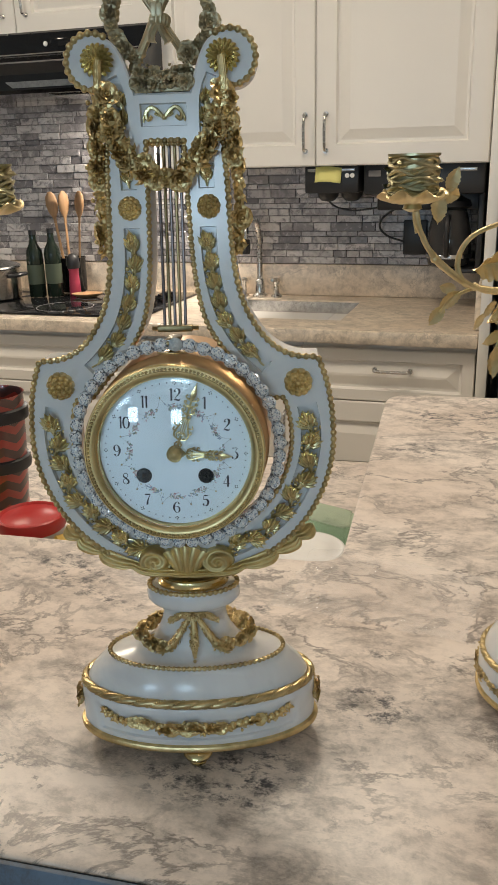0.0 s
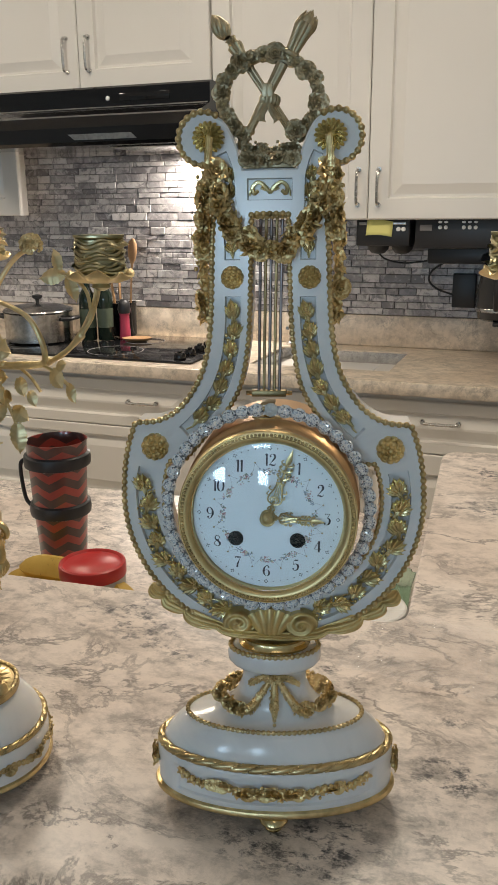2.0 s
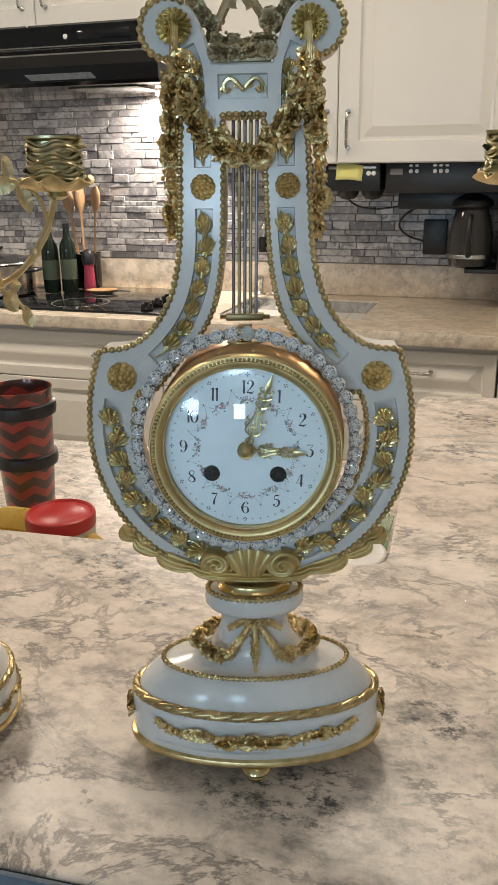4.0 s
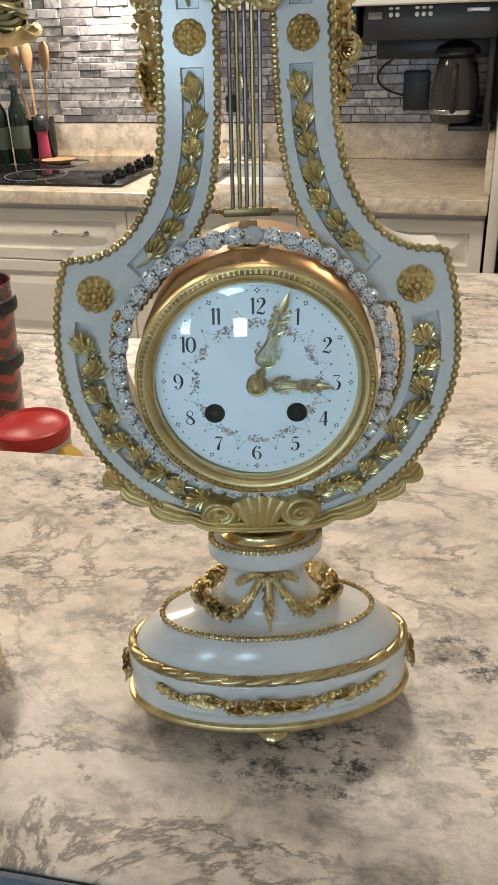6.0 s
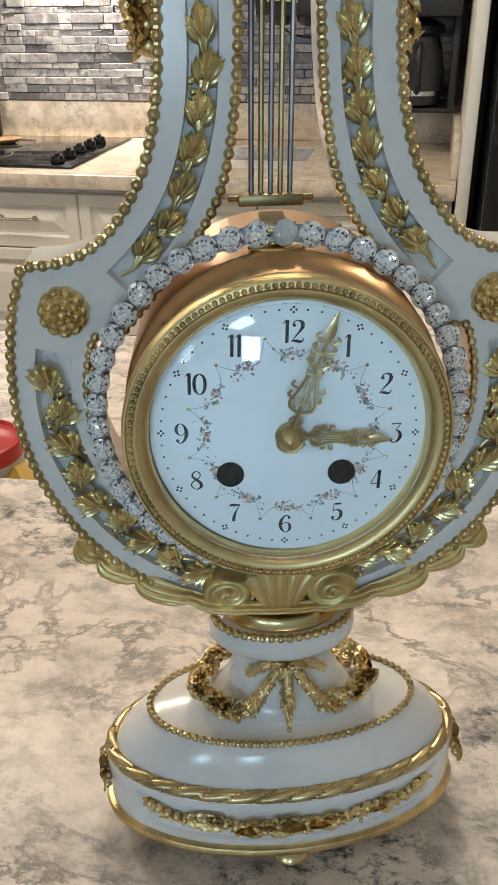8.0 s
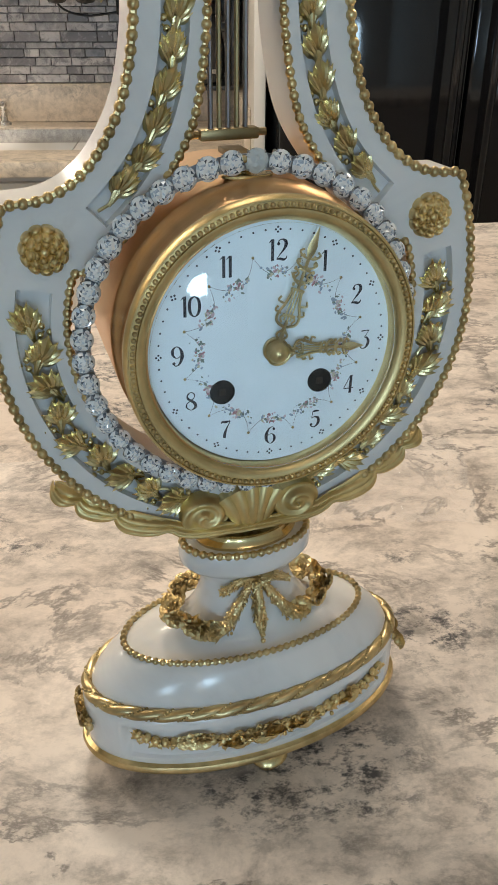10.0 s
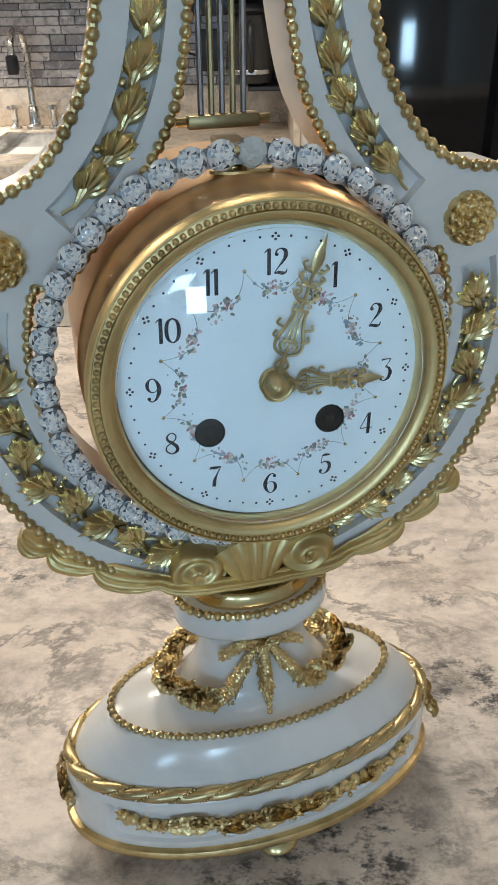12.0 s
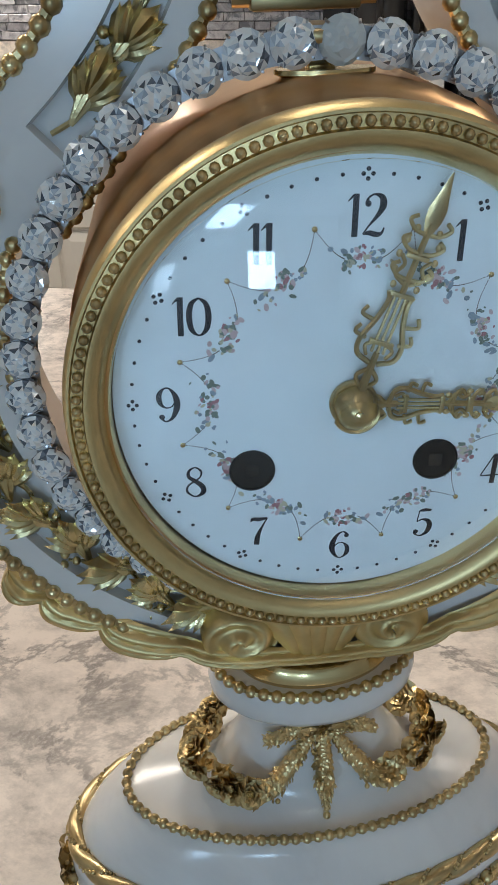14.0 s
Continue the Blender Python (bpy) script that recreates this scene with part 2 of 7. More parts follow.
# ---------------------------------------------------------------- kitchen setting
K = pose(-0.9042, 2.217, -0.012, 0, 0, -13.6)       # u along the back counters, v towards the back wall
BARM = pose(0, 0, 0, 0, 0, -9.5)              # the raised bar


def tile_floor_material():
    mat, tree, bsdf = material("beige_stone_floor", 0.35)
    vec = coords(tree)
    br = node(tree, "ShaderNodeTexBrick", Scale=2.2)
    br.inputs["Color1"].default_value = (0.42, 0.36, 0.29, 1)
    br.inputs["Color2"].default_value = (0.47, 0.41, 0.33, 1)
    br.inputs["Mortar"].default_value = (0.25, 0.22, 0.19, 1)
    br.inputs["Mortar Size"].default_value = 0.008
    br.offset = 0.0
    tree.links.new(vec, br.inputs["Vector"])
    n = noise_tex(tree, vec, 7, 6)
    tree.links.new(mix(tree, n, br.outputs["Color"], (0.52, 0.46, 0.38)), bsdf.inputs["Base Color"])
    return mat


FLOOR = tile_floor_material()


def structure(name, geo, mat, label, category, m=None, angle=40):
    return tagged(part(name, geo, mat, None, "", m, True, angle), label, category, kind="structure")


def room():
    g = Geo()
    box(g, -3.4, 3.8, -7.8, 1.2, -0.06, 0.0)
    structure("floor", g, FLOOR, "beige stone tile kitchen floor", "floor", K)
    g = Geo()
    box(g, -3.4, 3.8, -7.8, 1.2, 2.55, 2.65)
    structure("ceiling", g, CEIL, "white painted kitchen ceiling", "ceiling", K)
    g = Geo()
    box(g, -3.4, 3.8, 0.64, 0.80, 0, 2.55)
    wall = structure("wall_north", g, WALL, "kitchen back wall behind the counters", "wall", K)
    g = Geo()
    box(g, -3.52, -3.4, -7.8, 0.64, 0, 2.55)
    structure("wall_west", g, WALL, "plain warm white painted wall", "wall", K)
    g = Geo()
    box(g, 3.8, 3.92, -7.8, 0.64, 0, 2.55)
    structure("wall_east", g, WALL, "plain warm white painted wall", "wall", K)
    # the wall behind the eye, with two window openings
    g = Geo()
    xs = [-3.4, -0.15, 0.45, 1.95, 2.55, 3.8]
    for i in range(5):
        if i in (1, 3):
            box(g, xs[i], xs[i + 1], -7.92, -7.8, 0, 1.18)
            box(g, xs[i], xs[i + 1], -7.92, -7.8, 1.94, 2.55)
        else:
            box(g, xs[i], xs[i + 1], -7.92, -7.8, 0, 2.55)
    structure("wall_south", g, WALL, "painted wall with two window openings", "wall", K)
    for k, (a, b) in enumerate(((-0.15, 0.45), (1.95, 2.55))):
        g = Geo()
        for x in (a, (a + b) / 2 - 0.025, b - 0.05):
            box(g, x, x + 0.05, -7.89, -7.83, 1.18, 1.94, 0.004)
        for z in (1.18, 1.535, 1.89):
            box(g, a + 0.05, b - 0.05, -7.88, -7.84, z, z + 0.05, 0.004)
        structure("window_%d" % (k + 1), g, WHITE_PLASTIC, "white framed window with four panes", "window", K)
    return wall


back_wall = room()
area("window_daylight", K @ pose(0.15, -7.75, 1.55, 90, 0, 180) @ pose(0, 0, 0, 180), 0.50, 0.66, 29, COOL)
area("window_daylight", K @ pose(2.25, -7.75, 1.55, 90, 0, 180) @ pose(0, 0, 0, 180), 0.50, 0.66, 29, COOL)
for u, v, w in ((0.1, -0.9, 14.5), (1.2, -0.9, 11.5), (-1.4, -0.9, 16.0), (2.6, -1.3, 9.5), (0.2, -3.0, 1.3), (1.9, -3.0, 1.3)):
    p = K @ Vector((u, v, 2.535))
    spot_disc("ceiling_lamp_light", p.x, p.y, p.z, w, WARM, 0.40)


def slab(name, outline, z0, z1, mat, label, m, r=0.008):
    """A stone slab over an outline, with a rounded top and bottom edge."""
    bm = bmesh.new()
    vs = [bm.verts.new((x, y, z0)) for x, y in outline]
    f = bm.faces.new(vs)
    ex = bmesh.ops.extrude_face_region(bm, geom=[f])
    for q in ex["geom"]:
        if isinstance(q, bmesh.types.BMVert):
            q.co.z = z1
    bmesh.ops.recalc_face_normals(bm, faces=bm.faces[:])
    edges = [e for e in bm.edges if abs(e.verts[0].co.z - e.verts[1].co.z) < 1e-6]
    bmesh.ops.bevel(bm, geom=edges, offset=r, segments=3, profile=0.5, affect="EDGES")
    me = bpy.data.meshes.new(name)
    bm.to_mesh(me)
    bm.free()
    me.materials.append(mat)
    for p in me.polygons:
        p.use_smooth = True
    me.set_sharp_from_angle(angle=radians(30))
    ob = new(name, me)
    ob.matrix_basis = m
    return ob


def rounded(pts, radii, n=6):
    """A polygon with rounded corners."""
    out = []
    for i, p in enumerate(pts):
        r = radii[i]
        p = Vector(p)
        a = (Vector(pts[i - 1]) - p).normalized()
        b = (Vector(pts[(i + 1) % len(pts)]) - p).normalized()
        if r <= 0:
            out.append(tuple(p))
            continue
        d = r / math.tan(a.angle(b) / 2)
        s, e = p + a * d, p + b * d
        for k in range(n + 1):
            t = k / n
            out.append(tuple((1 - t) ** 2 * s + 2 * t * (1 - t) * p + t * t * e))
    return out


# the raised bar: an L with the clock on its front arm
BAR_OUT = rounded([(-1.5, -0.1100), (1.6, -0.1100), (1.6, 0.90), (0.06, 0.90), (0.06, 0.285), (-1.5, 0.285)], [0.01, 0.03, 0.03, 0.05, 0.03, 0.01])
tagged(slab("bar_top", BAR_OUT, BAR_Z - 0.04, BAR_Z, MARBLE_BAR, "", BARM, 0.003), "polished granite raised bar top with taupe veins", "bar top", kind="structure")
g = Geo()
box(g, -1.5, 1.5, 0.02, 0.22, -0.012, BAR_Z - 0.041)
box(g, 0.12, 1.5, 0.22, 0.84, -0.012, BAR_Z - 0.041)
structure("bar_wall", g, CABINET, "cream painted wall that carries the bar", "half wall", BARM)
# strip added over the slab's front face, its cool shade put into the colour
EDGE_SHADE = stone_counter("shaded_edge_stone", 0, (0.13, 0.18, 0.25), 0.4, 0.6, 0.5)
# facing strip, and a thin dark line behind its top
for name, y0, z0, z1, mat, text in (("bar_edge", -0.1139, 0.046, 0.0016, EDGE_SHADE, "bar's front edge, cool shade in its blue-grey colour"), ("edge_joint", -0.1107, 0.040, 0.0012, BLACK_PLASTIC, "dark line along the bar's edge")):
    g = Geo()
    box(g, -1.49, 1.59, y0, y0 + 0.0031 if name == "bar_edge" else -0.1101, BAR_Z - z0, BAR_Z - z1, 0.0004)
    structure(name, g, mat, text, "edge", BARM)
LOW_OUT = rounded([(-1.5, 0.221), (0.119, 0.221), (0.119, 0.83), (-1.5, 0.83)], [0.005, 0.005, 0.005, 0.01])
tagged(slab("work_counter", LOW_OUT, 0.88, 0.92, MARBLE_BAR, "", BARM), "polished granite work counter below the bar", "counter", kind="structure")
g = Geo()
box(g, -1.5, 0.119, 0.222, 0.78, -0.012, 0.879)
structure("work_counter_base", g, CABINET, "cream painted base of the work counter", "cabinet", BARM)

# ---------------------------------------------------------------- back counter run
SINK = (0.62, 1.08, 0.14, 0.50)


def back_counter():
    g = Geo()
    a, b, c, d = SINK
    for x0, x1, y0, y1 in ((-2.6, a, 0.0, 0.62), (b, 1.50, 0.0, 0.62), (a, b, 0.0, c), (a, b, d, 0.62)):
        box(g, x0, x1, y0, y1, 0.88, 0.92)
    box(g, -2.6, 1.5, -0.016, 0.0, 0.880, 0.920, 0.005)
    structure("back_counter", g, MARBLE_KITCHEN, "beige granite counter along the back wall", "counter", K)
    g = Geo()
    box(g, -2.6, 1.50, 0.602, 0.62, 0.921, 1.034, 0.003)
    structure("backsplash_upstand", g, MARBLE_KITCHEN, "granite upstand below the tiled backsplash", "upstand", K)


back_counter()


def bar_handle(parent, x, y, z, length, upright):
    """A bow handle on a cabinet front."""
    g = Geo()
    h = length / 2
    pts = smooth_path([(-h, 0, 0), (-h, -0.018, 0), (-h * 0.8, -0.027, 0), (0, -0.030, 0), (h * 0.8, -0.027, 0), (h, -0.018, 0), (h, 0, 0)], 5)
    tube(g, pts, 0.0048, 8)
    for s in (-h, h):
        tube(g, [(s, -0.0005, 0), (s, -0.006, 0)], 0.008, 10)
    return part("handle", g, CHROME, parent, "brushed nickel bow handle", pose(x, y, z, 0, 90 if upright else 0, 0))


def panel_door(parent, name, x0, x1, z0, z1, y):
    """A raised panel front: frame, sunk bevel and raised field. Its face is at y, its back 2 cm behind."""
    g = Geo()
    w = 0.062 if z1 - z0 > 0.3 else 0.034
    rings = [(0, 0.02), (0, 0.003), (0.003, 0), (w, 0), (w + 0.005, 0.012), (w + 0.012, 0.012), (w + 0.042, 0.002), (w + 0.045, 0.002)]
    v, f = [], []
    for d, yy in rings:
        v += [(x0 + d, y + yy, z0 + d), (x1 - d, y + yy, z0 + d), (x1 - d, y + yy, z1 - d), (x0 + d, y + yy, z1 - d)]
    for j in range(len(rings) - 1):
        for i in range(4):
            k = (i + 1) % 4
            f.append((j * 4 + i, j * 4 + k, (j + 1) * 4 + k, (j + 1) * 4 + i))
    f.append(tuple(len(v) - 4 + i for i in range(4)))
    f.append((3, 2, 1, 0))
    g.add(v, f)
    return part(name, g, CABINET, parent, "", None, False)


def cabinet(name, label, x0, x1, z0, z1, y0, y1, fronts, handles):
    """A cabinet carcass with raised panel fronts."""
    root = thing(name, label, "cabinet", K, "kitchen cabinets")
    g = Geo()
    box(g, x0, x1, y0 + 0.021, y1, z0, z1, 0.002)
    part("body", g, CABINET, root)
    for fx0, fx1, fz0, fz1, kind, hx, hz, up in fronts:
        d = panel_door(root, kind, fx0 + 0.0015, fx1 - 0.0015, fz0 + 0.0015, fz1 - 0.0015, y0)
        if hx is not None:
            bar_handle(d, hx, y0, hz, 0.105, up)
    return root


cabinet("wall_cabinet", "cream raised panel wall cabinet with two doors", 0.445, 1.489, 1.374, 2.40, 0.28, 0.598,
        [(0.445, 0.967, 1.374, 2.40, "door", 0.935, 1.472, True), (0.967, 1.489, 1.374, 2.40, "door", 1.0, 1.472, True)], True)
cabinet("hood_cabinet", "cream wall cabinet above the black range hood", -0.53, 0.441, 1.804, 2.40, 0.28, 0.598,
        [(-0.53, -0.045, 1.804, 2.40, "door", -0.088, 1.917, True), (-0.045, 0.441, 1.804, 2.40, "door", -0.002, 1.917, True)], True)
cabinet("corner_cabinet", "cream wall cabinet beside the range hood", -1.45, -0.512, 1.391, 1.800, 0.345, 0.598,
        [(-1.45, -0.91, 1.391, 1.800, "door", None, 0, True), (-0.91, -0.372, 1.391, 1.800, "door", None, 0, True)], True)
for a, b in ((-1.5, -0.53), (-0.53, 0.465), (0.465, 0.985), (0.985, 1.497)):
    fr = [(a, b, 0.70, 0.862, "drawer_front", (a + b) / 2 + (0.02 if a > 0 else 0.0), 0.80, False)]
    if b - a > 0.6:
        m_ = (a + b) / 2
        fr = [(a, b, 0.70, 0.862, "drawer_front", a + 0.81 if a > -1 else m_, 0.79, False),
              (a, b, 0.42, 0.70, "drawer_front", m_, 0.60, False), (a, b, 0.11, 0.42, "drawer_front", m_, 0.30, False)]
    else:
        fr.append((a, b, 0.11, 0.70, "door", b - 0.05 if a < 0.7 else a + 0.05, 0.60, True))
    cabinet("base_cabinet", "cream base cabinet under the granite counter", a + 0.001, b - 0.001, 0.10, 0.876, 0.018, 0.598, fr, True)
g = Geo()
box(g, -2.6, 1.5, 0.08, 0.6, 0, 0.099)
structure("baseboard", g, CABINET, "recessed cream plinth below the cabinets", "plinth", K)
g = Geo()
box(g, 1.503, 1.532, -0.07, 0.63, 0, 2.40, 0.002)
structure("fridge_panel", g, CABINET, "tall cream panel beside the refrigerator", "panel", K)


def fridge():
    root = thing("refrigerator", "glossy black refrigerator beside a cream panel", "refrigerator", K)
    g = Geo()
    box(g, 1.56, 2.46, -0.06, 0.60, 0.02, 1.79, 0.006)
    part("body", g, BLACK_GLOSS, root)
    for x0, x1, hx in ((1.562, 2.008, 1.965), (2.012, 2.458, 2.055)):
        g = Geo()
        box(g, x0, x1, -0.12, -0.062, 0.06, 1.785, 0.012)
        d = part("door", g, BLACK_GLOSS, root)
        g = Geo()
        tube(g, smooth_path([(hx, -0.12, 0.65), (hx, -0.165, 0.67), (hx, -0.17, 1.1), (hx, -0.165, 1.53), (hx, -0.12, 1.55)], 5), 0.011, 10)
        part("handle", g, BLACK_GLOSS, d)


fridge()
g = Geo()
box(g, 1.55, 2.47, 0.0, 0.6, 1.82, 2.40, 0.003)
tagged(part("fridge_cabinet", g, CABINET, None, "", K), "cream cabinet above the refrigerator", "cabinet", "kitchen cabinets")

# ---------------------------------------------------------------- ornament kit


def frame_m(p, d, n, sx, sy=None, sz=None):
    """A pose at p with x along d and z along n, scaled."""
    d, n = Vector(d).normalized(), Vector(n).normalized()
    y = n.cross(d).normalized()
    n = d.cross(y).normalized()
    sy = sx if sy is None else sy
    sz = sx if sz is None else sz
    m = Matrix.Identity(4)
    for k in range(3):
        m[k][0], m[k][1], m[k][2], m[k][3] = d[k] * sx, y[k] * sy, n[k] * sz, p[k]
    return m


def leaf_tpl(nu=8, nv=5, lobes=3.0, depth=0.2, curl=0.25, arch=0.22):
    """A cast leaf from 0 to 1 along x, about 0.5 wide, with a midrib and scalloped edge."""
    v, f = [], []
    for i in range(nu):
        t = i / (nu - 1)
        w = 0.27 * math.sin(math.pi * min(1, t * 0.93 + 0.07)) ** 0.75 * (1 + depth * math.cos(2 * math.pi * lobes * t))
        for j in range(nv):
            s = -1 + 2 * j / (nv - 1)
            z = arch * math.sin(math.pi * t) * (1 - 0.8 * s * s) + curl * t ** 3 * 0.5 + (0.05 if abs(s) < 0.1 else 0) + 0.02 * math.cos(t * 30) * abs(s)
            v.append((t - 0.12 * abs(s) * 0.5, s * w, z))
    for i in range(nu - 1):
        for j in range(nv - 1):
            f.append((i * nv + j, (i + 1) * nv + j, (i + 1) * nv + j + 1, i * nv + j + 1))
    return v, f


LEAF = leaf_tpl()
LEAF_PLAIN = leaf_tpl(6, 5, 0, 0.0, 0.3, 0.3)
LEAF_BIG = leaf_tpl(31, 9, 5.0, 0.13, 0.2, 0.18)


def petal_tpl(nu=5, nv=5):
    v, f = [], []
    for i in range(nu):
        t = i / (nu - 1)
        w = 0.5 * math.sin(math.pi * (0.12 + 0.70 * t)) ** 0.8
        for j in range(nv):
            s = -1 + 2 * j / (nv - 1)
            v.append((t * (1 - 0.12 * s * s), s * w, 0.32 * math.sin(math.pi * 0.85 * t) + 0.25 * s * s * t - 0.05 * math.cos(5 * s)))
    for i in range(nu - 1):
        for j in range(nv - 1):
            f.append((i * nv + j, (i + 1) * nv + j, (i + 1) * nv + j + 1, i * nv + j + 1))
    return v, f


PETAL = petal_tpl()


def flower_tpl(rings, core):
    """Rings of (petals, length, tilt, lift, width), and a core ball; faces +z."""
    g = Geo()
    for k, (n, ln, tilt, lift, wd) in enumerate(rings):
        for i in range(n):
            a = 2 * math.pi * (i + 0.5 * (k % 2)) / n
            c, s = math.cos(radians(tilt)), math.sin(radians(tilt))
            g.add(*PETAL, frame_m((0.12 * math.cos(a), 0.12 * math.sin(a), lift), (math.cos(a) * c, math.sin(a) * c, s), (-math.cos(a) * s, -math.sin(a) * s, c), ln, ln * wd, ln))
    if core:
        ball(g, 0, 0, rings[-1][3] + core * 0.6, core)
    return np.concatenate(g.v), g.f


ROSE = flower_tpl([(6, 0.86, 4, 0.05, 1.30), (6, 0.68, 16, 0.16, 1.30), (5, 0.48, 30, 0.27, 1.35), (4, 0.30, 44, 0.36, 1.4)], 0.13)
ROSE_OPEN = flower_tpl([(6, 0.80, 8, 0.06, 1.15), (5, 0.64, 26, 0.16, 1.2), (4, 0.42, 44, 0.27, 1.3)], 0.18)
DAISY = flower_tpl([(6, 0.88, 2, 0.10, 1.05), (6, 0.52, 22, 0.16, 1.0)], 0.17)
SUNBURST = flower_tpl([(18, 0.9, 3, 0.08, 0.42), (14, 0.66, 16, 0.14, 0.42), (8, 0.36, 35, 0.2, 0.6)], 0.20)


def garland(geo, path, r, seed, facing=(0, -1, 0), roses=0.5, around=True, flat=1.0, leaves=5):
    """Roses, leaves and berries packed along a path, turned outwards from it."""
    rnd = random.Random(seed)
    pts = spaced(path, r * 0.95)
    fc = Vector(facing)
    for i, p in enumerate(pts):
        p = Vector(p)
        d = Vector(pts[min(i + 1, len(pts) - 1)]) - Vector(pts[max(i - 1, 0)])
        d.normalize()
        side = d.cross(fc).normalized()
        ball(geo, p.x, p.y, p.z, r * 0.55)
        if rnd.random() < roses:
            a = rnd.uniform(-0.9, 0.9)
            n = (fc * math.cos(a) + side * math.sin(a) + d * rnd.uniform(-0.25, 0.25)).normalized()
            rr = r * rnd.uniform(0.85, 1.2)
            geo.add(*rnd.choice((ROSE, ROSE, ROSE_OPEN, DAISY)), frame_m(p + n * r * 0.30 * flat, d, n, rr, rr, rr * flat))
        for _ in range(leaves):
            a = rnd.uniform(-1.5, 1.5) if around else rnd.uniform(-1.1, 1.1)
            n = fc * math.cos(a) + side * math.sin(a)
            dd = (d * rnd.choice((-1, 1)) * rnd.uniform(0.3, 1) + side * rnd.uniform(-1, 1) + fc * 0.15).normalized()
            ln = r * rnd.uniform(0.65, 1.15)
            geo.add(*LEAF, frame_m(p + n * r * 0.25 * flat, dd, n + dd * 0.02, ln, ln * 0.9, ln * flat))
        if rnd.random() < 0.6:
            q = p + (side * rnd.uniform(-1, 1) + fc * rnd.uniform(0.3, 0.9) * flat) * r
            ball(geo, q.x, q.y, q.z, r * 0.22)


def sprig(geo, path, size, seed, facing=(0, -1, 0), tight=False):
    """A cast spray on a flat panel: sheaves one out of another, each a narrow sheath that opens into a fan of lobed leaves, with berries between."""
    rnd = random.Random(seed)
    fc = Vector(facing)
    fine = [Vector(p) for p in spaced(path, size * 0.25)]
    sway = 0.10 if tight else 0.20
    stem, dirs = [], []
    for i, p in enumerate(fine):
        d = (fine[max(i - 1, 0)] - fine[min(i + 1, len(fine) - 1)]).normalized()
        stem.append(p + d.cross(fc).normalized() * size * sway * math.sin(i * 0.78 + seed) + fc * size * 0.06)
        dirs.append(d)
    tube(geo, [tuple(p) for p in stem], [size * 0.075] * len(stem), 6)
    step = 6
    for n, i in enumerate(range(3, len(stem), step)):
        p, d = stem[i], dirs[i]
        side = d.cross(fc).normalized()
        turn = 1 if n % 2 else -1
        lean = turn * (0.10 if tight else 0.42) + rnd.uniform(-0.08, 0.08)
        ax = d * math.cos(lean) + side * math.sin(lean)
        cross = ax.cross(fc).normalized()
        base = p - ax * size * 0.75
        for k in (-1, 0, 1):
            tube(geo, [tuple(base + fc * size * 0.05), tuple(p + cross * size * 0.13 * k + fc * size * (0.16 - 0.05 * abs(k))), tuple(p + ax * size * 0.45 + cross * size * 0.24 * k + fc * size * 0.14)], [size * 0.07, size * 0.12, size * 0.05], 6)
        for k in range(7):
            a = (k - 3) / 3
            ang = a * (0.55 if tight else 0.80) + rnd.uniform(-0.06, 0.06)
            dd = (ax * math.cos(ang) + cross * math.sin(ang) + fc * (0.26 - 0.16 * abs(a) + rnd.uniform(-0.05, 0.05))).normalized()
            ln = size * (1.50 - 0.50 * abs(a)) * rnd.uniform(0.9, 1.1)
            geo.add(*LEAF, frame_m(p + cross * size * 0.12 * a - ax * size * 0.2 * abs(a) + fc * size * 0.08, dd, fc - dd * 0.1 + cross * (0.45 * a), ln, ln * 0.80, ln * 0.75))
        for k in range(3):
            a = (k - 1) * 0.5
            dd = (ax * math.cos(a) + cross * math.sin(a) + fc * 0.25).normalized()
            geo.add(*LEAF, frame_m(p + ax * size * 0.15 * k + fc * size * 0.16, dd, fc - dd * 0.3, size * 0.95, size * 0.75, size * 0.55))
        if not tight or n % 2:
            q = p - cross * turn * size * 0.55 - ax * size * 0.35 + fc * size * 0.12
            for k in range(3):
                w = q + ax * size * 0.24 * math.cos(2.1 * k) + cross * size * 0.24 * math.sin(2.1 * k)
                ball(geo, w.x, w.y, w.z, size * rnd.uniform(0.14, 0.17))
            tube(geo, [tuple(base), tuple(q)], size * 0.05, 5)


def laurel(geo, path, r0, r1, seed=0):
    """A bound laurel festoon of small scale-like leaves, thick r0 at its start and r1 at its end."""
    pts = [Vector(p) for p in spaced(path, (r0 + r1) * 0.21)]
    rnd = random.Random(seed)
    for i, p in enumerate(pts):
        d = (pts[min(i + 1, len(pts) - 1)] - pts[max(i - 1, 0)]).normalized()
        r = r0 + (r1 - r0) * i / (len(pts) - 1)
        e = d.cross(Vector((0.2, 0.3, 0.9))).normalized()
        h = d.cross(e)
        ball(geo, p.x, p.y, p.z, r * 0.72)
        for k in range(9):
            a = 2 * math.pi * (k + 0.5 * (i % 2)) / 9 + rnd.uniform(-0.15, 0.15)
            q = e * math.cos(a) + h * math.sin(a)
            w = Vector((rnd.uniform(-1, 1), rnd.uniform(-1, 1), rnd.uniform(-1, 1)))
            k2 = rnd.uniform(0.7, 1.15)
            geo.add(*LEAF, frame_m(p + q * r * rnd.uniform(0.40, 0.62) + d * r * rnd.uniform(-0.3, 0.3), d * 0.9 + q * 0.28 + w * 0.40, q - d * 0.3 + w * 0.3, r * 0.72 * k2, r * 0.85 * k2, r * 0.6))
        if i % 3 == 0:
            a = rnd.uniform(0, 6.28)
            q = p + (e * math.cos(a) + h * math.sin(a)) * r * 0.95
            ball(geo, q.x, q.y, q.z, r * 0.20)


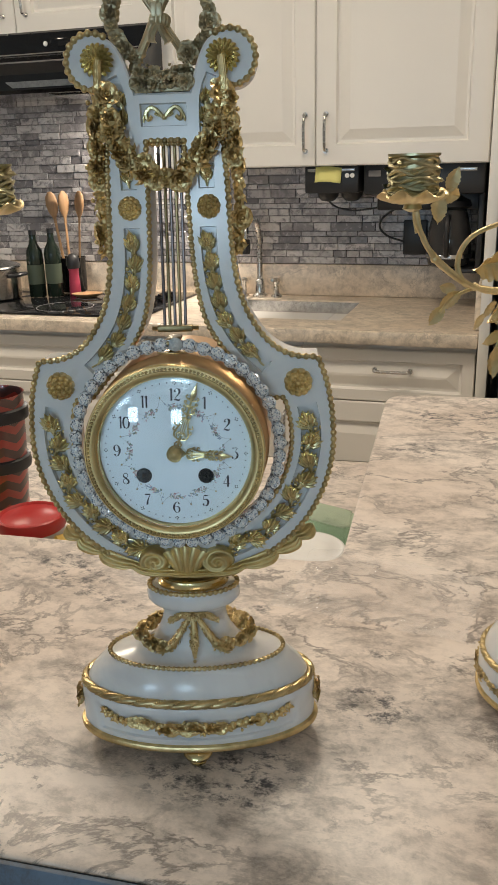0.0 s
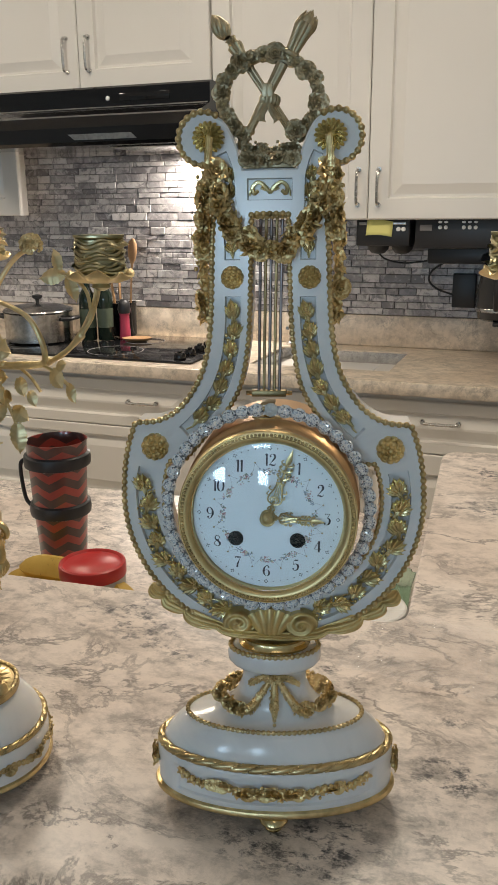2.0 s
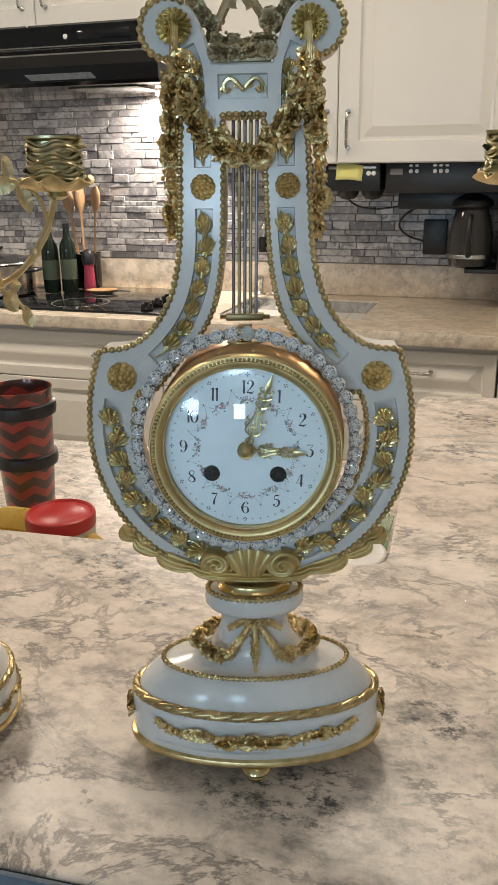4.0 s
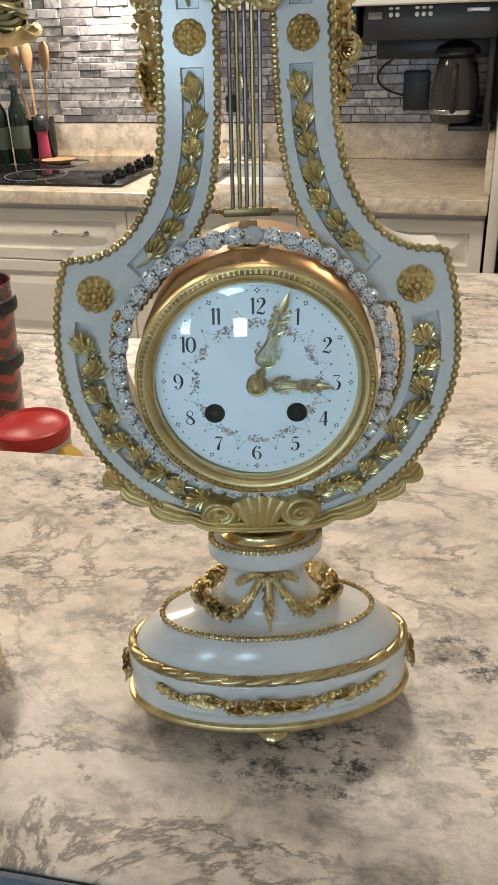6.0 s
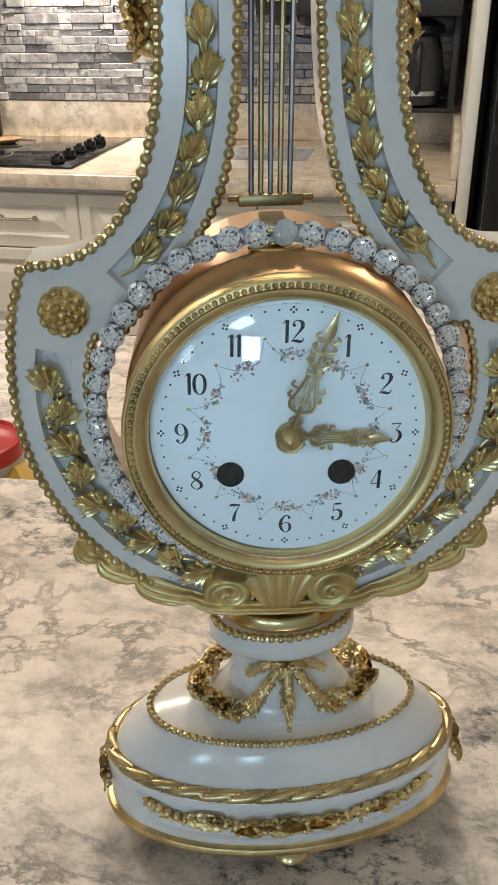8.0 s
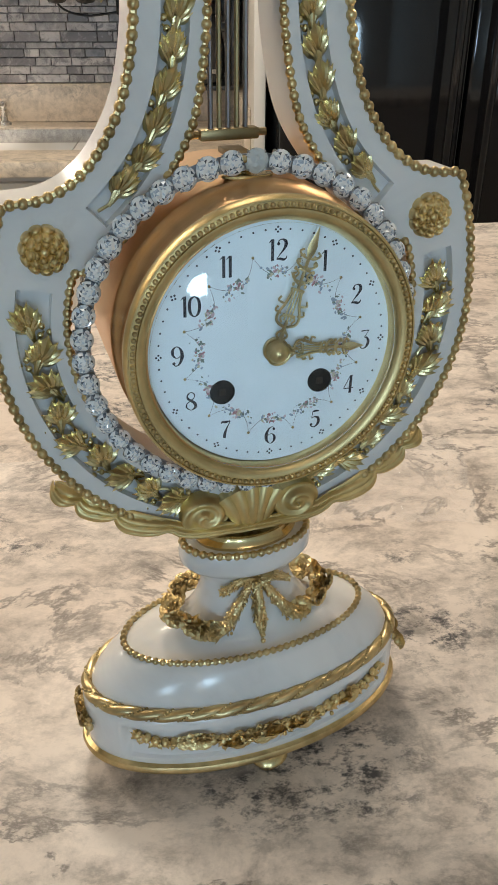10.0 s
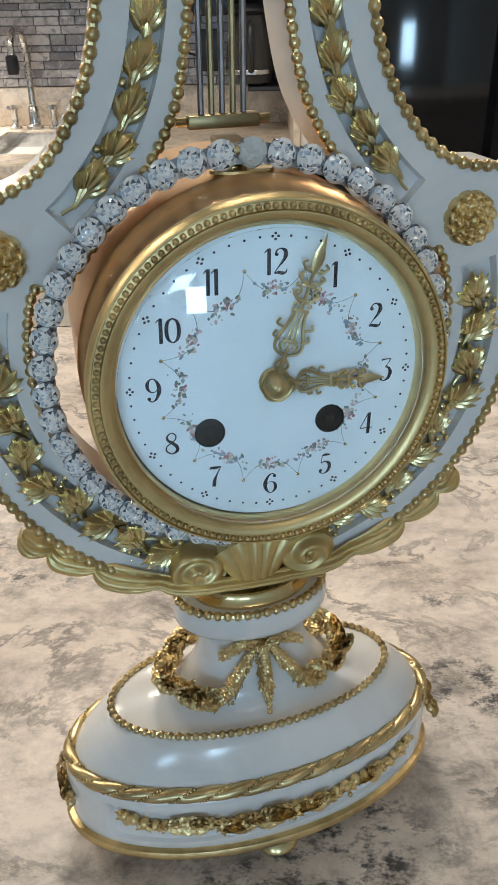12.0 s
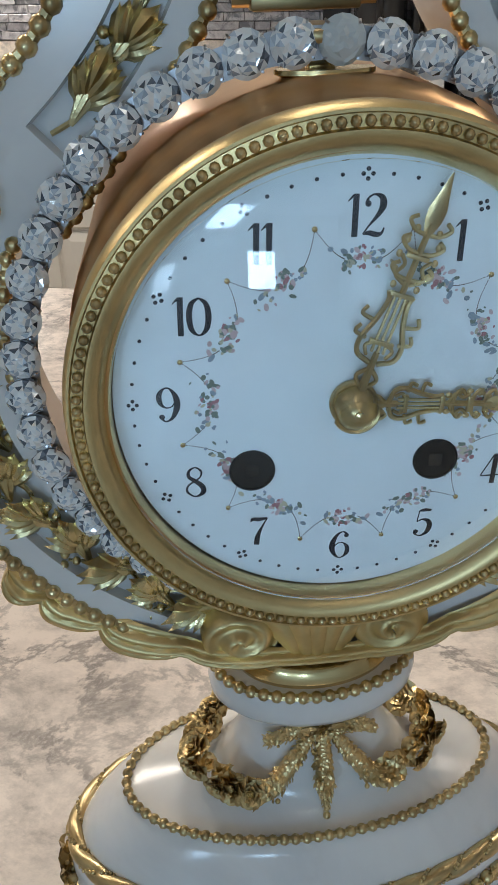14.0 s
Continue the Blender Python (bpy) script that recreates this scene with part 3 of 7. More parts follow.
def beads(geo, path, step, r, lift=0.0, facing=(0, -1, 0)):
    fc = Vector(facing) * lift
    run = spaced(path, step)
    tube(geo, [tuple(p) for p in run], r * 0.62, 6)
    for p in run:
        ball(geo, p[0] + fc.x, p[1] + fc.y, p[2] + fc.z, r)


def ellipse(a, b, z, t0=0.0, t1=360.0, n=160, y0=0.0, x0=0.0):
    return [(x0 + a * math.cos(radians(t0 + (t1 - t0) * i / n)), y0 + b * math.sin(radians(t0 + (t1 - t0) * i / n)), z) for i in range(n + 1)]


def rope(geo, path, r, pitch, n=16, strands=2):
    """A twisted moulding: broad smooth strands with a bead string in each groove."""
    pts = spaced(path, r * 0.40)
    v, f = [], []
    run = 0.0
    nxt = 0.0
    for i, p in enumerate(pts):
        a, b = Vector(pts[max(i - 1, 0)]), Vector(pts[min(i + 1, len(pts) - 1)])
        d = (b - a).normalized()
        up = Vector((0, 0, 1))
        s = d.cross(up).normalized()
        turn = 2 * math.pi * run / pitch
        for k in range(n):
            t = 2 * math.pi * k / n
            rr = r * (0.66 + 0.40 * abs(math.cos(strands * 0.5 * (t - turn))) ** 0.6)
            v.append(tuple(Vector(p) + s * rr * math.cos(t) + up * rr * math.sin(t)))
        if run >= nxt:
            for k in range(strands):
                t = turn + (2 * k + 1) * math.pi / strands
                q = Vector(p) + (s * math.cos(t) + up * math.sin(t)) * r * 0.84
                ball(geo, q.x, q.y, q.z, r * 0.25)
            nxt += r * 0.50
        run += (b - a).length / 2
    for i in range(len(pts) - 1):
        for k in range(n):
            f.append((i * n + k, i * n + (k + 1) % n, (i + 1) * n + (k + 1) % n, (i + 1) * n + k))
    geo.add(v, f)


def fluted_tpl(profile, n, flutes, depth):
    """A turned form with flutes: rows of (radius, z)."""
    v, f = lathe_tpl(profile, n, 1, False)
    out = []
    for k, (x, y, z) in enumerate(v):
        t = 2 * math.pi * (k % n) / n
        w = 1 - depth * (1 - abs(math.cos(flutes * 0.5 * t)))
        out.append((x * w, y * w, z))
    return out, f


# ---------------------------------------------------------------- the lyre clock
clock = thing("lyre_clock", "white marble lyre clock with gilt bronze mounts on the granite bar", "clock", pose(0.0028, 0.004, BAR_Z) @ Matrix.Diagonal((1, 1, 1.008, 1)))
LY = pose(-0.0014, 0, 0.0075, -1.6, -0.38, 0.8)            # the lyre stands a little askew on its base
LY_TOP = LY @ pose(0, 0, 0.385) @ Matrix.Diagonal((1, 1, 0.955, 1)) @ pose(0, 0, -0.385)   # the mounts on top sit low between the scrolls
LY_TROPHY = LY_TOP @ pose(-0.0014, 0, 0)
CY = 0.208                                    # height of the dial's middle


def mirror(pts):
    return pts + [(-x, z) for x, z in reversed(pts) if x > 1e-6]


def arc2(cx, cz, r, a0, a1, n):
    return [(cx + r * math.cos(radians(a0 + (a1 - a0) * i / n)), cz + r * math.sin(radians(a0 + (a1 - a0) * i / n))) for i in range(n + 1)]


def cat2(pts, per=5):
    return [tuple(p) for p in smooth_path(pts, per)]


FLANK = cat2([(0.0905, 0.2085), (0.0893, 0.226), (0.0862, 0.242), (0.0815, 0.2555)])
CONCAVE = cat2([(0.0815, 0.2555), (0.070, 0.2562), (0.0610, 0.2595), (0.053, 0.2655), (0.0460, 0.2745), (0.0405, 0.285), (0.0368, 0.298),
                (0.0348, 0.312), (0.0337, 0.331), (0.0325, 0.360), (0.0305, 0.383), (0.0298, 0.4008)])
SCROLL = arc2(0.0362, 0.4133, 0.0138, -118, 120, 26)
INNER_U = cat2([(0.0293, 0.4252), (0.0245, 0.4217), (0.0205, 0.4153), (0.0172, 0.4066), (0.0147, 0.3976)])
OUTER = mirror([(0.0, 0.1180)] + arc2(0, 0.2085, 0.0905, -84, -2, 40) + FLANK[:-1] + CONCAVE[:-1] + SCROLL + INNER_U[1:] + [(0.0, 0.3976)])
NECK_IN = cat2([(0.0100, 0.3735), (0.0104, 0.353), (0.0115, 0.318), (0.0135, 0.296), (0.0180, 0.2765), (0.0270, 0.2610), (0.0380, 0.2485), (0.0475, 0.2375), (0.0530, 0.2315)])
HOLE = mirror([(0.0, 0.3735)] + NECK_IN + [(0.0612, 0.2315)] + arc2(0, 0.2085, 0.0655, 20.6, -90, 44))


def ribbon(mid, half):
    """A closed band of a half width round a middle line."""
    p = np.array(mid)
    t = np.gradient(p, axis=0)
    t /= np.linalg.norm(t, axis=1)[:, None]
    nrm = np.stack([-t[:, 1], t[:, 0]], 1)
    h = np.array(half)[:, None] if not np.isscalar(half) else half
    return [tuple(q) for q in p + nrm * h] + [tuple(q) for q in (p - nrm * h)[::-1]]


ARM_MID = cat2([(0.0213, 0.3290), (0.0218, 0.312), (0.0238, 0.296), (0.0282, 0.281), (0.0350, 0.2680), (0.0440, 0.2570), (0.0520, 0.2495)], 6)
LOW_MID = arc2(0, 0.2085, 0.0772, 14, -76, 34)
UP_MID = cat2([(0.0216, 0.3620), (0.0214, 0.3560), (0.0214, 0.3490)], 4)
TOP_MID = cat2([(0.0265, 0.4058), (0.0235, 0.3985), (0.0222, 0.390), (0.0220, 0.3700)], 4)


def flip(pts):
    return [(-x, z) for x, z in pts]


PANELS = []
for mid, half in ((ARM_MID, 0.0046), (LOW_MID, 0.0060), (UP_MID, 0.0044), (TOP_MID, 0.0030)):
    PANELS += [ribbon(mid, half), ribbon(flip(mid), half)]
PANELS.append([(-0.0125, 0.3810), (0.0125, 0.3810), (0.0125, 0.3925), (-0.0125, 0.3925)])


def offset(poly, d):
    """The outline moved inwards by d (outwards where d is negative)."""
    p = np.array(poly)
    nxt, prv = np.roll(p, -1, 0), np.roll(p, 1, 0)
    area2 = np.sum(p[:, 0] * nxt[:, 1] - nxt[:, 0] * p[:, 1])
    a, b = p - prv, nxt - p
    a /= np.linalg.norm(a, axis=1)[:, None] + 1e-12
    b /= np.linalg.norm(b, axis=1)[:, None] + 1e-12
    n1, n2 = np.stack([-a[:, 1], a[:, 0]], 1), np.stack([-b[:, 1], b[:, 0]], 1)
    n = n1 + n2
    n /= np.linalg.norm(n, axis=1)[:, None] + 1e-9
    k = np.clip(np.sum(n * n1, 1), 0.5, 1)[:, None]
    return [tuple(q) for q in p + n / k * d * (1 if area2 > 0 else -1)]


def walls(geo, poly, ya, pb, yb):
    n = len(poly)
    v = [(x, ya, z) for x, z in poly] + [(x, yb, z) for x, z in pb]
    geo.add(v, [(i, (i + 1) % n, n + (i + 1) % n, n + i) for i in range(n)])


def filled(geo, loops, y):
    flat = [q for lp in loops for q in lp]
    tris = mathutils_tess([[Vector((x, z, 0)) for x, z in lp] for lp in loops])
    geo.add([(x, y, z) for x, z in flat], tris)


from mathutils.geometry import tessellate_polygon as mathutils_tess

DEPTH = 0.025


def lyre_body():
    g = Geo()
    cut = 0.0011
    o2, h2 = offset(OUTER, cut), offset(HOLE, -cut)
    filled(g, [o2, h2] + PANELS, 0.0)
    filled(g, [OUTER, HOLE], DEPTH)
    walls(g, o2, 0.0, OUTER, cut)
    walls(g, h2, 0.0, HOLE, cut)
    walls(g, OUTER, cut, OUTER, DEPTH)
    walls(g, HOLE, cut, HOLE, DEPTH)
    for p in PANELS:
        q = offset(p, 0.0005)
        walls(g, p, 0.0, q, 0.0036)
        filled(g, [q], 0.0036)
    me = g.mesh("lyre_body", [MARBLE], True, None)
    bm = bmesh.new()
    bm.from_mesh(me)
    bmesh.ops.remove_doubles(bm, verts=bm.verts[:], dist=1e-6)
    bmesh.ops.recalc_face_normals(bm, faces=bm.faces[:])
    bm.to_mesh(me)
    bm.free()
    me.set_sharp_from_angle(angle=radians(32))
    return part("lyre_body", me, MARBLE, clock, "white marble lyre frame with sunk panels", LY)


lyre = lyre_body()


def xz(pts, y=0.0):
    return [(x, y, z) for x, z in pts]


# bead mouldings along the edges of the lyre
g = Geo()
half_ = [(0.0, 0.1180)] + arc2(0, 0.2085, 0.0905, -84, -2, 40) + FLANK[:-1] + CONCAVE[:-1] + SCROLL
for s in (-1, 1):
    beads(g, [(s * x, 0.0, z) for x, z in half_], 0.0041, 0.00195, 0.0002)
part("bead_border", g, GILT, clock, "gilt bead moulding round the lyre's outer edge", LY)
g = Geo()
h3 = offset(HOLE, -0.0003)
beads(g, xz(h3 + h3[:1]), 0.0036, 0.00172, 0.0003)
part("bead_border", g, GILT, clock, "gilt bead moulding round the lyre's opening", LY)
g = Geo()
beads(g, [(-0.0098, 0.0008, 0.3722), (0.0098, 0.0008, 0.3722)], 0.0030, 0.0014, 0.0)
part("bead_trim", g, GILT, clock, "", LY)

# rosettes
def rosette_tpl(nr=26, na=88):
    """A cast rosette in relief: three rings of rounded petals about a knob."""
    rings = ((0.20, 0.44, 6, 0.0), (0.44, 0.72, 9, 0.4), (0.72, 1.0, 11, 0.0))
    v, f = [], []
    for i in range(nr + 1):
        r = 0.004 + 0.996 * i / nr
        for j in range(na):
            t = 2 * math.pi * j / na
            z = 0.16 + 0.30 * (1 - r * r)
            if r < 0.20:
                z += 0.16 * math.sqrt(max(0.0, 1 - (r / 0.20) ** 2))
            for r0, r1, n, off in rings:
                if r0 <= r <= r1:
                    q = 2 * (r - r0) / (r1 - r0) - 1
                    z += 0.20 * math.sqrt(max(0.0, 1 - q * q)) * abs(math.cos(0.5 * n * t + off)) ** 0.55
            edge = 1 - 0.07 * (1 - abs(math.cos(5.5 * t)) ** 0.5) * (r > 0.8)
            v.append((r * edge * math.cos(t), r * edge * math.sin(t), z if i < nr else -0.02))
    for i in range(nr):
        for j in range(na):
            f.append((i * na + j, (i + 1) * na + j, (i + 1) * na + (j + 1) % na, i * na + (j + 1) % na))
    f.append(tuple(range(na)))
    return v, f


ROSETTE = rosette_tpl()
for x, z, r in ((-0.0700, 0.2408, 0.0084), (0.0700, 0.2408, 0.0084), (-0.0215, 0.3395, 0.0066), (0.0222, 0.3395, 0.0066)):
    g = Geo()
    g.add(*ROSETTE, frame_m((x, 0.0, z), (0.3, 0, 1), (0, -1, 0), r))
    part("rosette", g, GILT_MATT, clock, "round gilt flower rosette", LY)
for s in (-1, 1):
    g = Geo()
    g.add(*SUNBURST, frame_m((s * 0.0331, 0.0, 0.4150), (1, 0, 0), (0, -1, 0), 0.0090))
    part("scroll_rosette", g, GILT_PALE, clock, "many-petalled gilt rosette on the scroll", LY_TOP)
    g = Geo()
    cord = spaced([(s * 0.0322, -0.0045, 0.4150), (s * 0.0330, -0.0055, 0.404), (s * 0.0336, -0.0055, 0.388)], 0.0012)
    tube(g, [tuple(p) for p in cord], [0.0019 + 0.0002 * math.sin(k * 1.7) for k in range(len(cord))], 8)
    for k in range(-2, 3):
        tube(g, [(p[0] + 0.0008 * k, p[1] - 0.0017 + 0.0003 * k * k, p[2]) for p in cord], 0.0004, 5)
    part("hanging_cord", g, GILT_MATT, clock, "", LY_TOP)

# foliage sprays in the sunk panels
for s in (-1, 1):
    for k, (mid, size) in enumerate(((ARM_MID, 0.0074), (LOW_MID, 0.0080), (UP_MID, 0.0058), (TOP_MID[3:], 0.0056))):
        g = Geo()
        line = [(s * x, 0.0026, z) for x, z in mid]
        line = line[2:-1] if k == 0 else line[2:-2]
        sprig(g, line, size, 11 + k + 10 * s, (0, -1, 0), k != 1)
        part("foliage_spray", g, GILT_PALE, clock, "cast gilt foliage spray in a sunk panel", LY)
g = Geo()
for s in (-1, 1):
    tube(g, smooth_path([(0, 0.0002, 0.3850), (s * 0.003, -0.0006, 0.3885), (s * 0.0065, -0.0008, 0.3905), (s * 0.0095, -0.0006, 0.3880), (s * 0.0088, -0.0002, 0.3845), (s * 0.0065, 0, 0.3862)], 6), 0.0011, 6)
    tube(g, smooth_path([(s * 0.0088, -0.0004, 0.3890), (s * 0.0108, -0.0002, 0.3862), (s * 0.0112, 0.0, 0.3832)], 5), [0.0012, 0.0010, 0.0010, 0.0008, 0.0007, 0.0006, 0.0006, 0.0006, 0.0005, 0.0004, 0.0004][:11], 6)
    tube(g, smooth_path([(0, 0.0002, 0.3862), (s * 0.003, 0.0, 0.3866), (s * 0.0050, 0.0, 0.3876)], 4), 0.0007, 6)
ball(g, 0, -0.0006, 0.3855, 0.0013)
part("scroll_mount", g, GILT_PALE, clock, "gilt double scroll on the crossbar", LY @ pose(0, 0.0022, 0))

# flower garlands on the neck
for s in (-1, 1):
    g = Geo()
    garland(g, smooth_path([(s * 0.0340, -0.003, 0.3930), (s * 0.0350, -0.001, 0.378), (s * 0.0370, 0.003, 0.362), (s * 0.0385, 0.007, 0.348), (s * 0.0380, 0.009, 0.333), (s * 0.0372, 0.010, 0.316)], 6), 0.0060, 3 + s, (s * 0.75, -1, 0), 0.62)
    part("side_garland", g, GILT_MATT, clock, "gilt rose garland down the lyre's side", LY)
    g = Geo()
    path = smooth_path([(s * 0.0300, -0.003, 0.3960), (s * 0.0290, -0.005, 0.3850), (s * 0.0265, -0.006, 0.3740), (s * 0.0215, -0.007, 0.3640), (s * 0.0135, -0.008, 0.3575), (0.0020, -0.0085, 0.3540)], 6)
    garland(g, path, 0.0066, 31 + s, (0, -1, 0.1), 0.7)
    garland(g, [(x - s * 0.003, y + 0.001, z + 0.005) for x, y, z in path[8:-6]], 0.0046, 37 + s, (0, -1, 0.2), 0.5)
    part("swag", g, GILT_MATT, clock, "gilt rose swag across the strings", LY)

# wreath, torch and quiver on top
g = Geo()
rnd = random.Random(77)
ring_ = [Vector((0.0010 + 0.0262 * math.cos(a), 0.010, 0.4368 + 0.0226 * math.sin(a))) for a in np.linspace(-math.pi / 2 + 0.60, 1.5 * math.pi - 0.60, 60)]
stops_ = [Vector(p) for p in spaced(ring_, 0.0066)]
for i, p in enumerate(stops_):
    out = (p - Vector((0.001, 0.010, 0.4368))).normalized()
    along = out.cross(Vector((0, 1, 0)))
    ball(g, p.x, p.y, p.z, 0.0032)
    r = (0.0062 if i % 3 == 0 else 0.0045) * rnd.uniform(0.9, 1.1)
    n = (Vector((0, -1, 0.1)) + out * rnd.uniform(-0.4, 0.5)).normalized()
    g.add(*((ROSE, ROSE_OPEN, DAISY)[i % 3]), frame_m(p + n * 0.0014 + out * rnd.uniform(-0.001, 0.0012), along, n, r))
    for k in range(4):
        d = (along * rnd.choice((-1, 1)) + out * rnd.uniform(-0.7, 0.8) + Vector((0, -0.2, 0))).normalized()
        g.add(*LEAF, frame_m(p + Vector((0, -0.0012, 0)), d, Vector((0, -1, 0)) + out * 0.3 * rnd.uniform(-1, 1), 0.0072, 0.0072, 0.005))
    g.add(*ROSE, frame_m(p + Vector((0, 0.0012, 0)), along, Vector((0, 1, 0)) + out * 0.4, r * 0.9))
part("rose_wreath", g, GILT_DARK, clock, "dull gilt wreath of roses, backlit shade in its colour", LY_TROPHY)
g = Geo()
a_, b_ = Vector((0.0165, 0.008, 0.4129)), Vector((-0.0222, 0.008, 0.4692))
d_ = (b_ - a_).normalized()
tall = (b_ - a_).length
g.add(*fluted_tpl([(0.0006, -0.001), (0.0030, 0.0), (0.0032, 0.002), (0.0022, 0.003), (0.0022, tall * 0.45), (0.0024, tall * 0.70), (0.0034, tall * 0.74), (0.0036, tall * 0.77), (0.0027, tall * 0.79),
                   (0.0033, tall * 0.86), (0.0043, tall * 0.91), (0.0044, tall * 0.935), (0.0032, tall * 0.95), (0.0026, tall * 0.975), (0.0034, tall)], 40, 10, 0.16), frame_m(a_, (0.2, 1, 0), d_, 1))
flame = [(0.0022, -0.001), (0.0042, 0.0012), (0.0051, 0.0040), (0.0049, 0.0066), (0.0038, 0.0096), (0.0020, 0.0122), (0.0003, 0.0140)]
fv, ff = fluted_tpl(flame, 42, 7, 0.22)
fv = [(x * math.cos(90 * z) - y * math.sin(90 * z), x * math.sin(90 * z) + y * math.cos(90 * z), z) for x, y, z in fv]
g.add(fv, ff, frame_m(b_, (0.2, 1, 0), d_, 1))
part("torch", g, GILT_DARK, clock, "dull gilt flaming torch, backlit shade in its colour", LY_TROPHY)
g = Geo()
a_, b_ = Vector((-0.0145, 0.011, 0.4120)), Vector((0.0150, 0.011, 0.4645))
d_ = (b_ - a_).normalized()
tall = (b_ - a_).length
g.add(*fluted_tpl([(0.0006, -0.003), (0.0024, -0.002), (0.0034, 0.0005), (0.0034, 0.002), (0.0026, 0.003), (0.0024, 0.007), (0.0032, 0.008), (0.0032, 0.0095), (0.0024, 0.0105), (0.0030, tall * 0.60), (0.0034, tall * 0.80)], 40, 8, 0.14), frame_m(a_, (0.2, 1, 0), d_, 1))
for k in (0.52, 0.60, 0.68):
    for j in (-1, 0, 1):
        box(g, -0.0022, 0.0022, -0.0037, 0.0037, -0.0003, 0.0003, 0.0002, 0, frame_m(a_.lerp(b_, k + j * 0.022), (1, 0.1, 0.4), d_, 1))
g.add(*lathe_tpl([(0.0034, 0), (0.0050, 0.0008), (0.0053, 0.0020), (0.0045, 0.0028), (0.0045, 0.0048), (0.0054, 0.0058), (0.0052, 0.0072), (0.0040, 0.0082)], 28), frame_m(a_.lerp(b_, 0.80), (0.2, 1, 0), d_, 1))
g.add(*fluted_tpl([(0.0038, -0.004), (0.0042, 0.0), (0.0047, 0.004), (0.0056, 0.0085), (0.0058, 0.0105), (0.0048, 0.0122), (0.0010, 0.0115)], 48, 9, 0.24), frame_m(b_, (0.2, 1, 0), d_, 1))
for k in range(7):
    a = 2 * math.pi * k / 7
    q = Vector((math.cos(a), 0.8 * math.sin(a), -0.5 * math.cos(a)))
    g.add(*LEAF_PLAIN, frame_m(b_ + d_ * 0.0060 + q * 0.0036, d_ - q * 0.10, q, 0.0105 + 0.002 * (k % 2), 0.0150, 0.007))
g.add(*LEAF_PLAIN, frame_m(b_ + d_ * 0.0095, d_, (0, -1, 0), 0.0105, 0.0085, 0.006))
part("quiver", g, GILT_DARK, clock, "dull gilt quiver with feathered arrows, backlit shade in its colour", LY_TROPHY)
g = Geo()
g.add(*fluted_tpl([(0.0040, -0.0034), (0.0056, -0.0022), (0.0060, 0.0), (0.0056, 0.0022), (0.0040, 0.0034)], 48, 14, 0.14), pose(0.001, 0.009, 0.4355, 0, 8, 0))
for x, h in ((-0.0012, 0.0075), (0.0016, 0.0068)):
    box(g, x - 0.0016, x + 0.0016, 0.0035, 0.0065, 0.4365, 0.4365 + h, 0.0006)
for s in (-1, 1):
    tube(g, smooth_path([(0.001, 0.006, 0.4340), (s * 0.0025, 0.005, 0.4290), (s * 0.0045 + 0.001, 0.0055, 0.4240)], 4), [0.0019] * 8 + [0.0030], 6)
part("ribbon_knot", g, GILT_DARK, clock, "", LY_TROPHY)
g = Geo()
garland(g, [(-0.0125, 0.002, 0.4035), (0.0, 0.001, 0.4015), (0.0128, 0.002, 0.4035)], 0.0044, 5, (0, -1, 0.2), 0.8)
garland(g, [(-0.0125, 0.006, 0.4095), (0.0, 0.006, 0.4080), (0.0130, 0.006, 0.4095)], 0.0042, 6, (0, -1, 0.4), 0.8)
box(g, -0.0138, 0.0138, 0.002, 0.018, 0.3985, 0.4025, 0.0006)
part("flower_cresting", g, GILT_DARK, clock, "dull gilt flowers between the scrolls, backlit shade in their colour", LY_TOP)

# pendulum rods and bracket
for k, (x, mt) in enumerate(((-0.0062, ROD_STEEL), (-0.0031, ROD_BRASS), (0.0, ROD_STEEL), (0.0031, ROD_BRASS), (0.0062, ROD_STEEL))):
    g = Geo()
    tube(g, [(x - 0.0022, 0.0155, 0.2725), (x, 0.0155, 0.3760)], 0.00092, 8)
    part("pendulum_rod", g, mt, clock, "thin steel rod" if mt is ROD_STEEL else "thin brass rod", LY)
g = Geo()
box(g, -0.0105, 0.0105, 0.0125, 0.0185, 0.2690, 0.2728, 0.0006)
for x in (-0.0118, 0.0118):
    tube(g, [(x - 0.002, 0.0155, 0.2709), (x + 0.002, 0.0155, 0.2709)], 0.0013, 8)
box(g, -0.0040, 0.0040, -0.0090, 0.0150, 0.2650, 0.2672, 0.0006)
part("pendulum_bracket", g, ROD_BRASS, clock, "brass block that joins rods and jewelled ring", LY @ pose(-0.0022, 0, 0))

# movement, bezel and dial
DM = LY @ pose(0.0002, -0.0265, CY, 90, 0, 0) @ pose(0, 0, 0, 0, 0, -2.1)   # x right, y up, z out of the dial
g = Geo()
g.add(*lathe_tpl([(0.0440, 0.004), (0.0470, 0.0025), (0.0486, -0.0012), (0.0490, -0.0030), (0.0490, -0.0110), (0.0512, -0.0150), (0.0524, -0.0162), (0.0526, -0.0180), (0.0526, -0.076), (0.0510, -0.079), (0.0, -0.080)], 72, 1, False))
part("movement_drum", g, DRUM, clock, "polished brass drum that holds the movement", DM)
g = Geo()
g.add(*lathe_tpl([(0.0436, -0.0018), (0.0434, 0.0004), (0.0437, 0.0016), (0.0446, 0.0031), (0.0457, 0.0042), (0.0469, 0.0048), (0.0477, 0.0048), (0.0480, 0.0041), (0.0499, 0.0039), (0.0502, 0.0045),
                  (0.0507, 0.0045), (0.0512, 0.0036), (0.0515, 0.0020), (0.0515, 0.0002), (0.0508, -0.0010), (0.0488, -0.0016), (0.0462, -0.0018)], 110, 1, False))
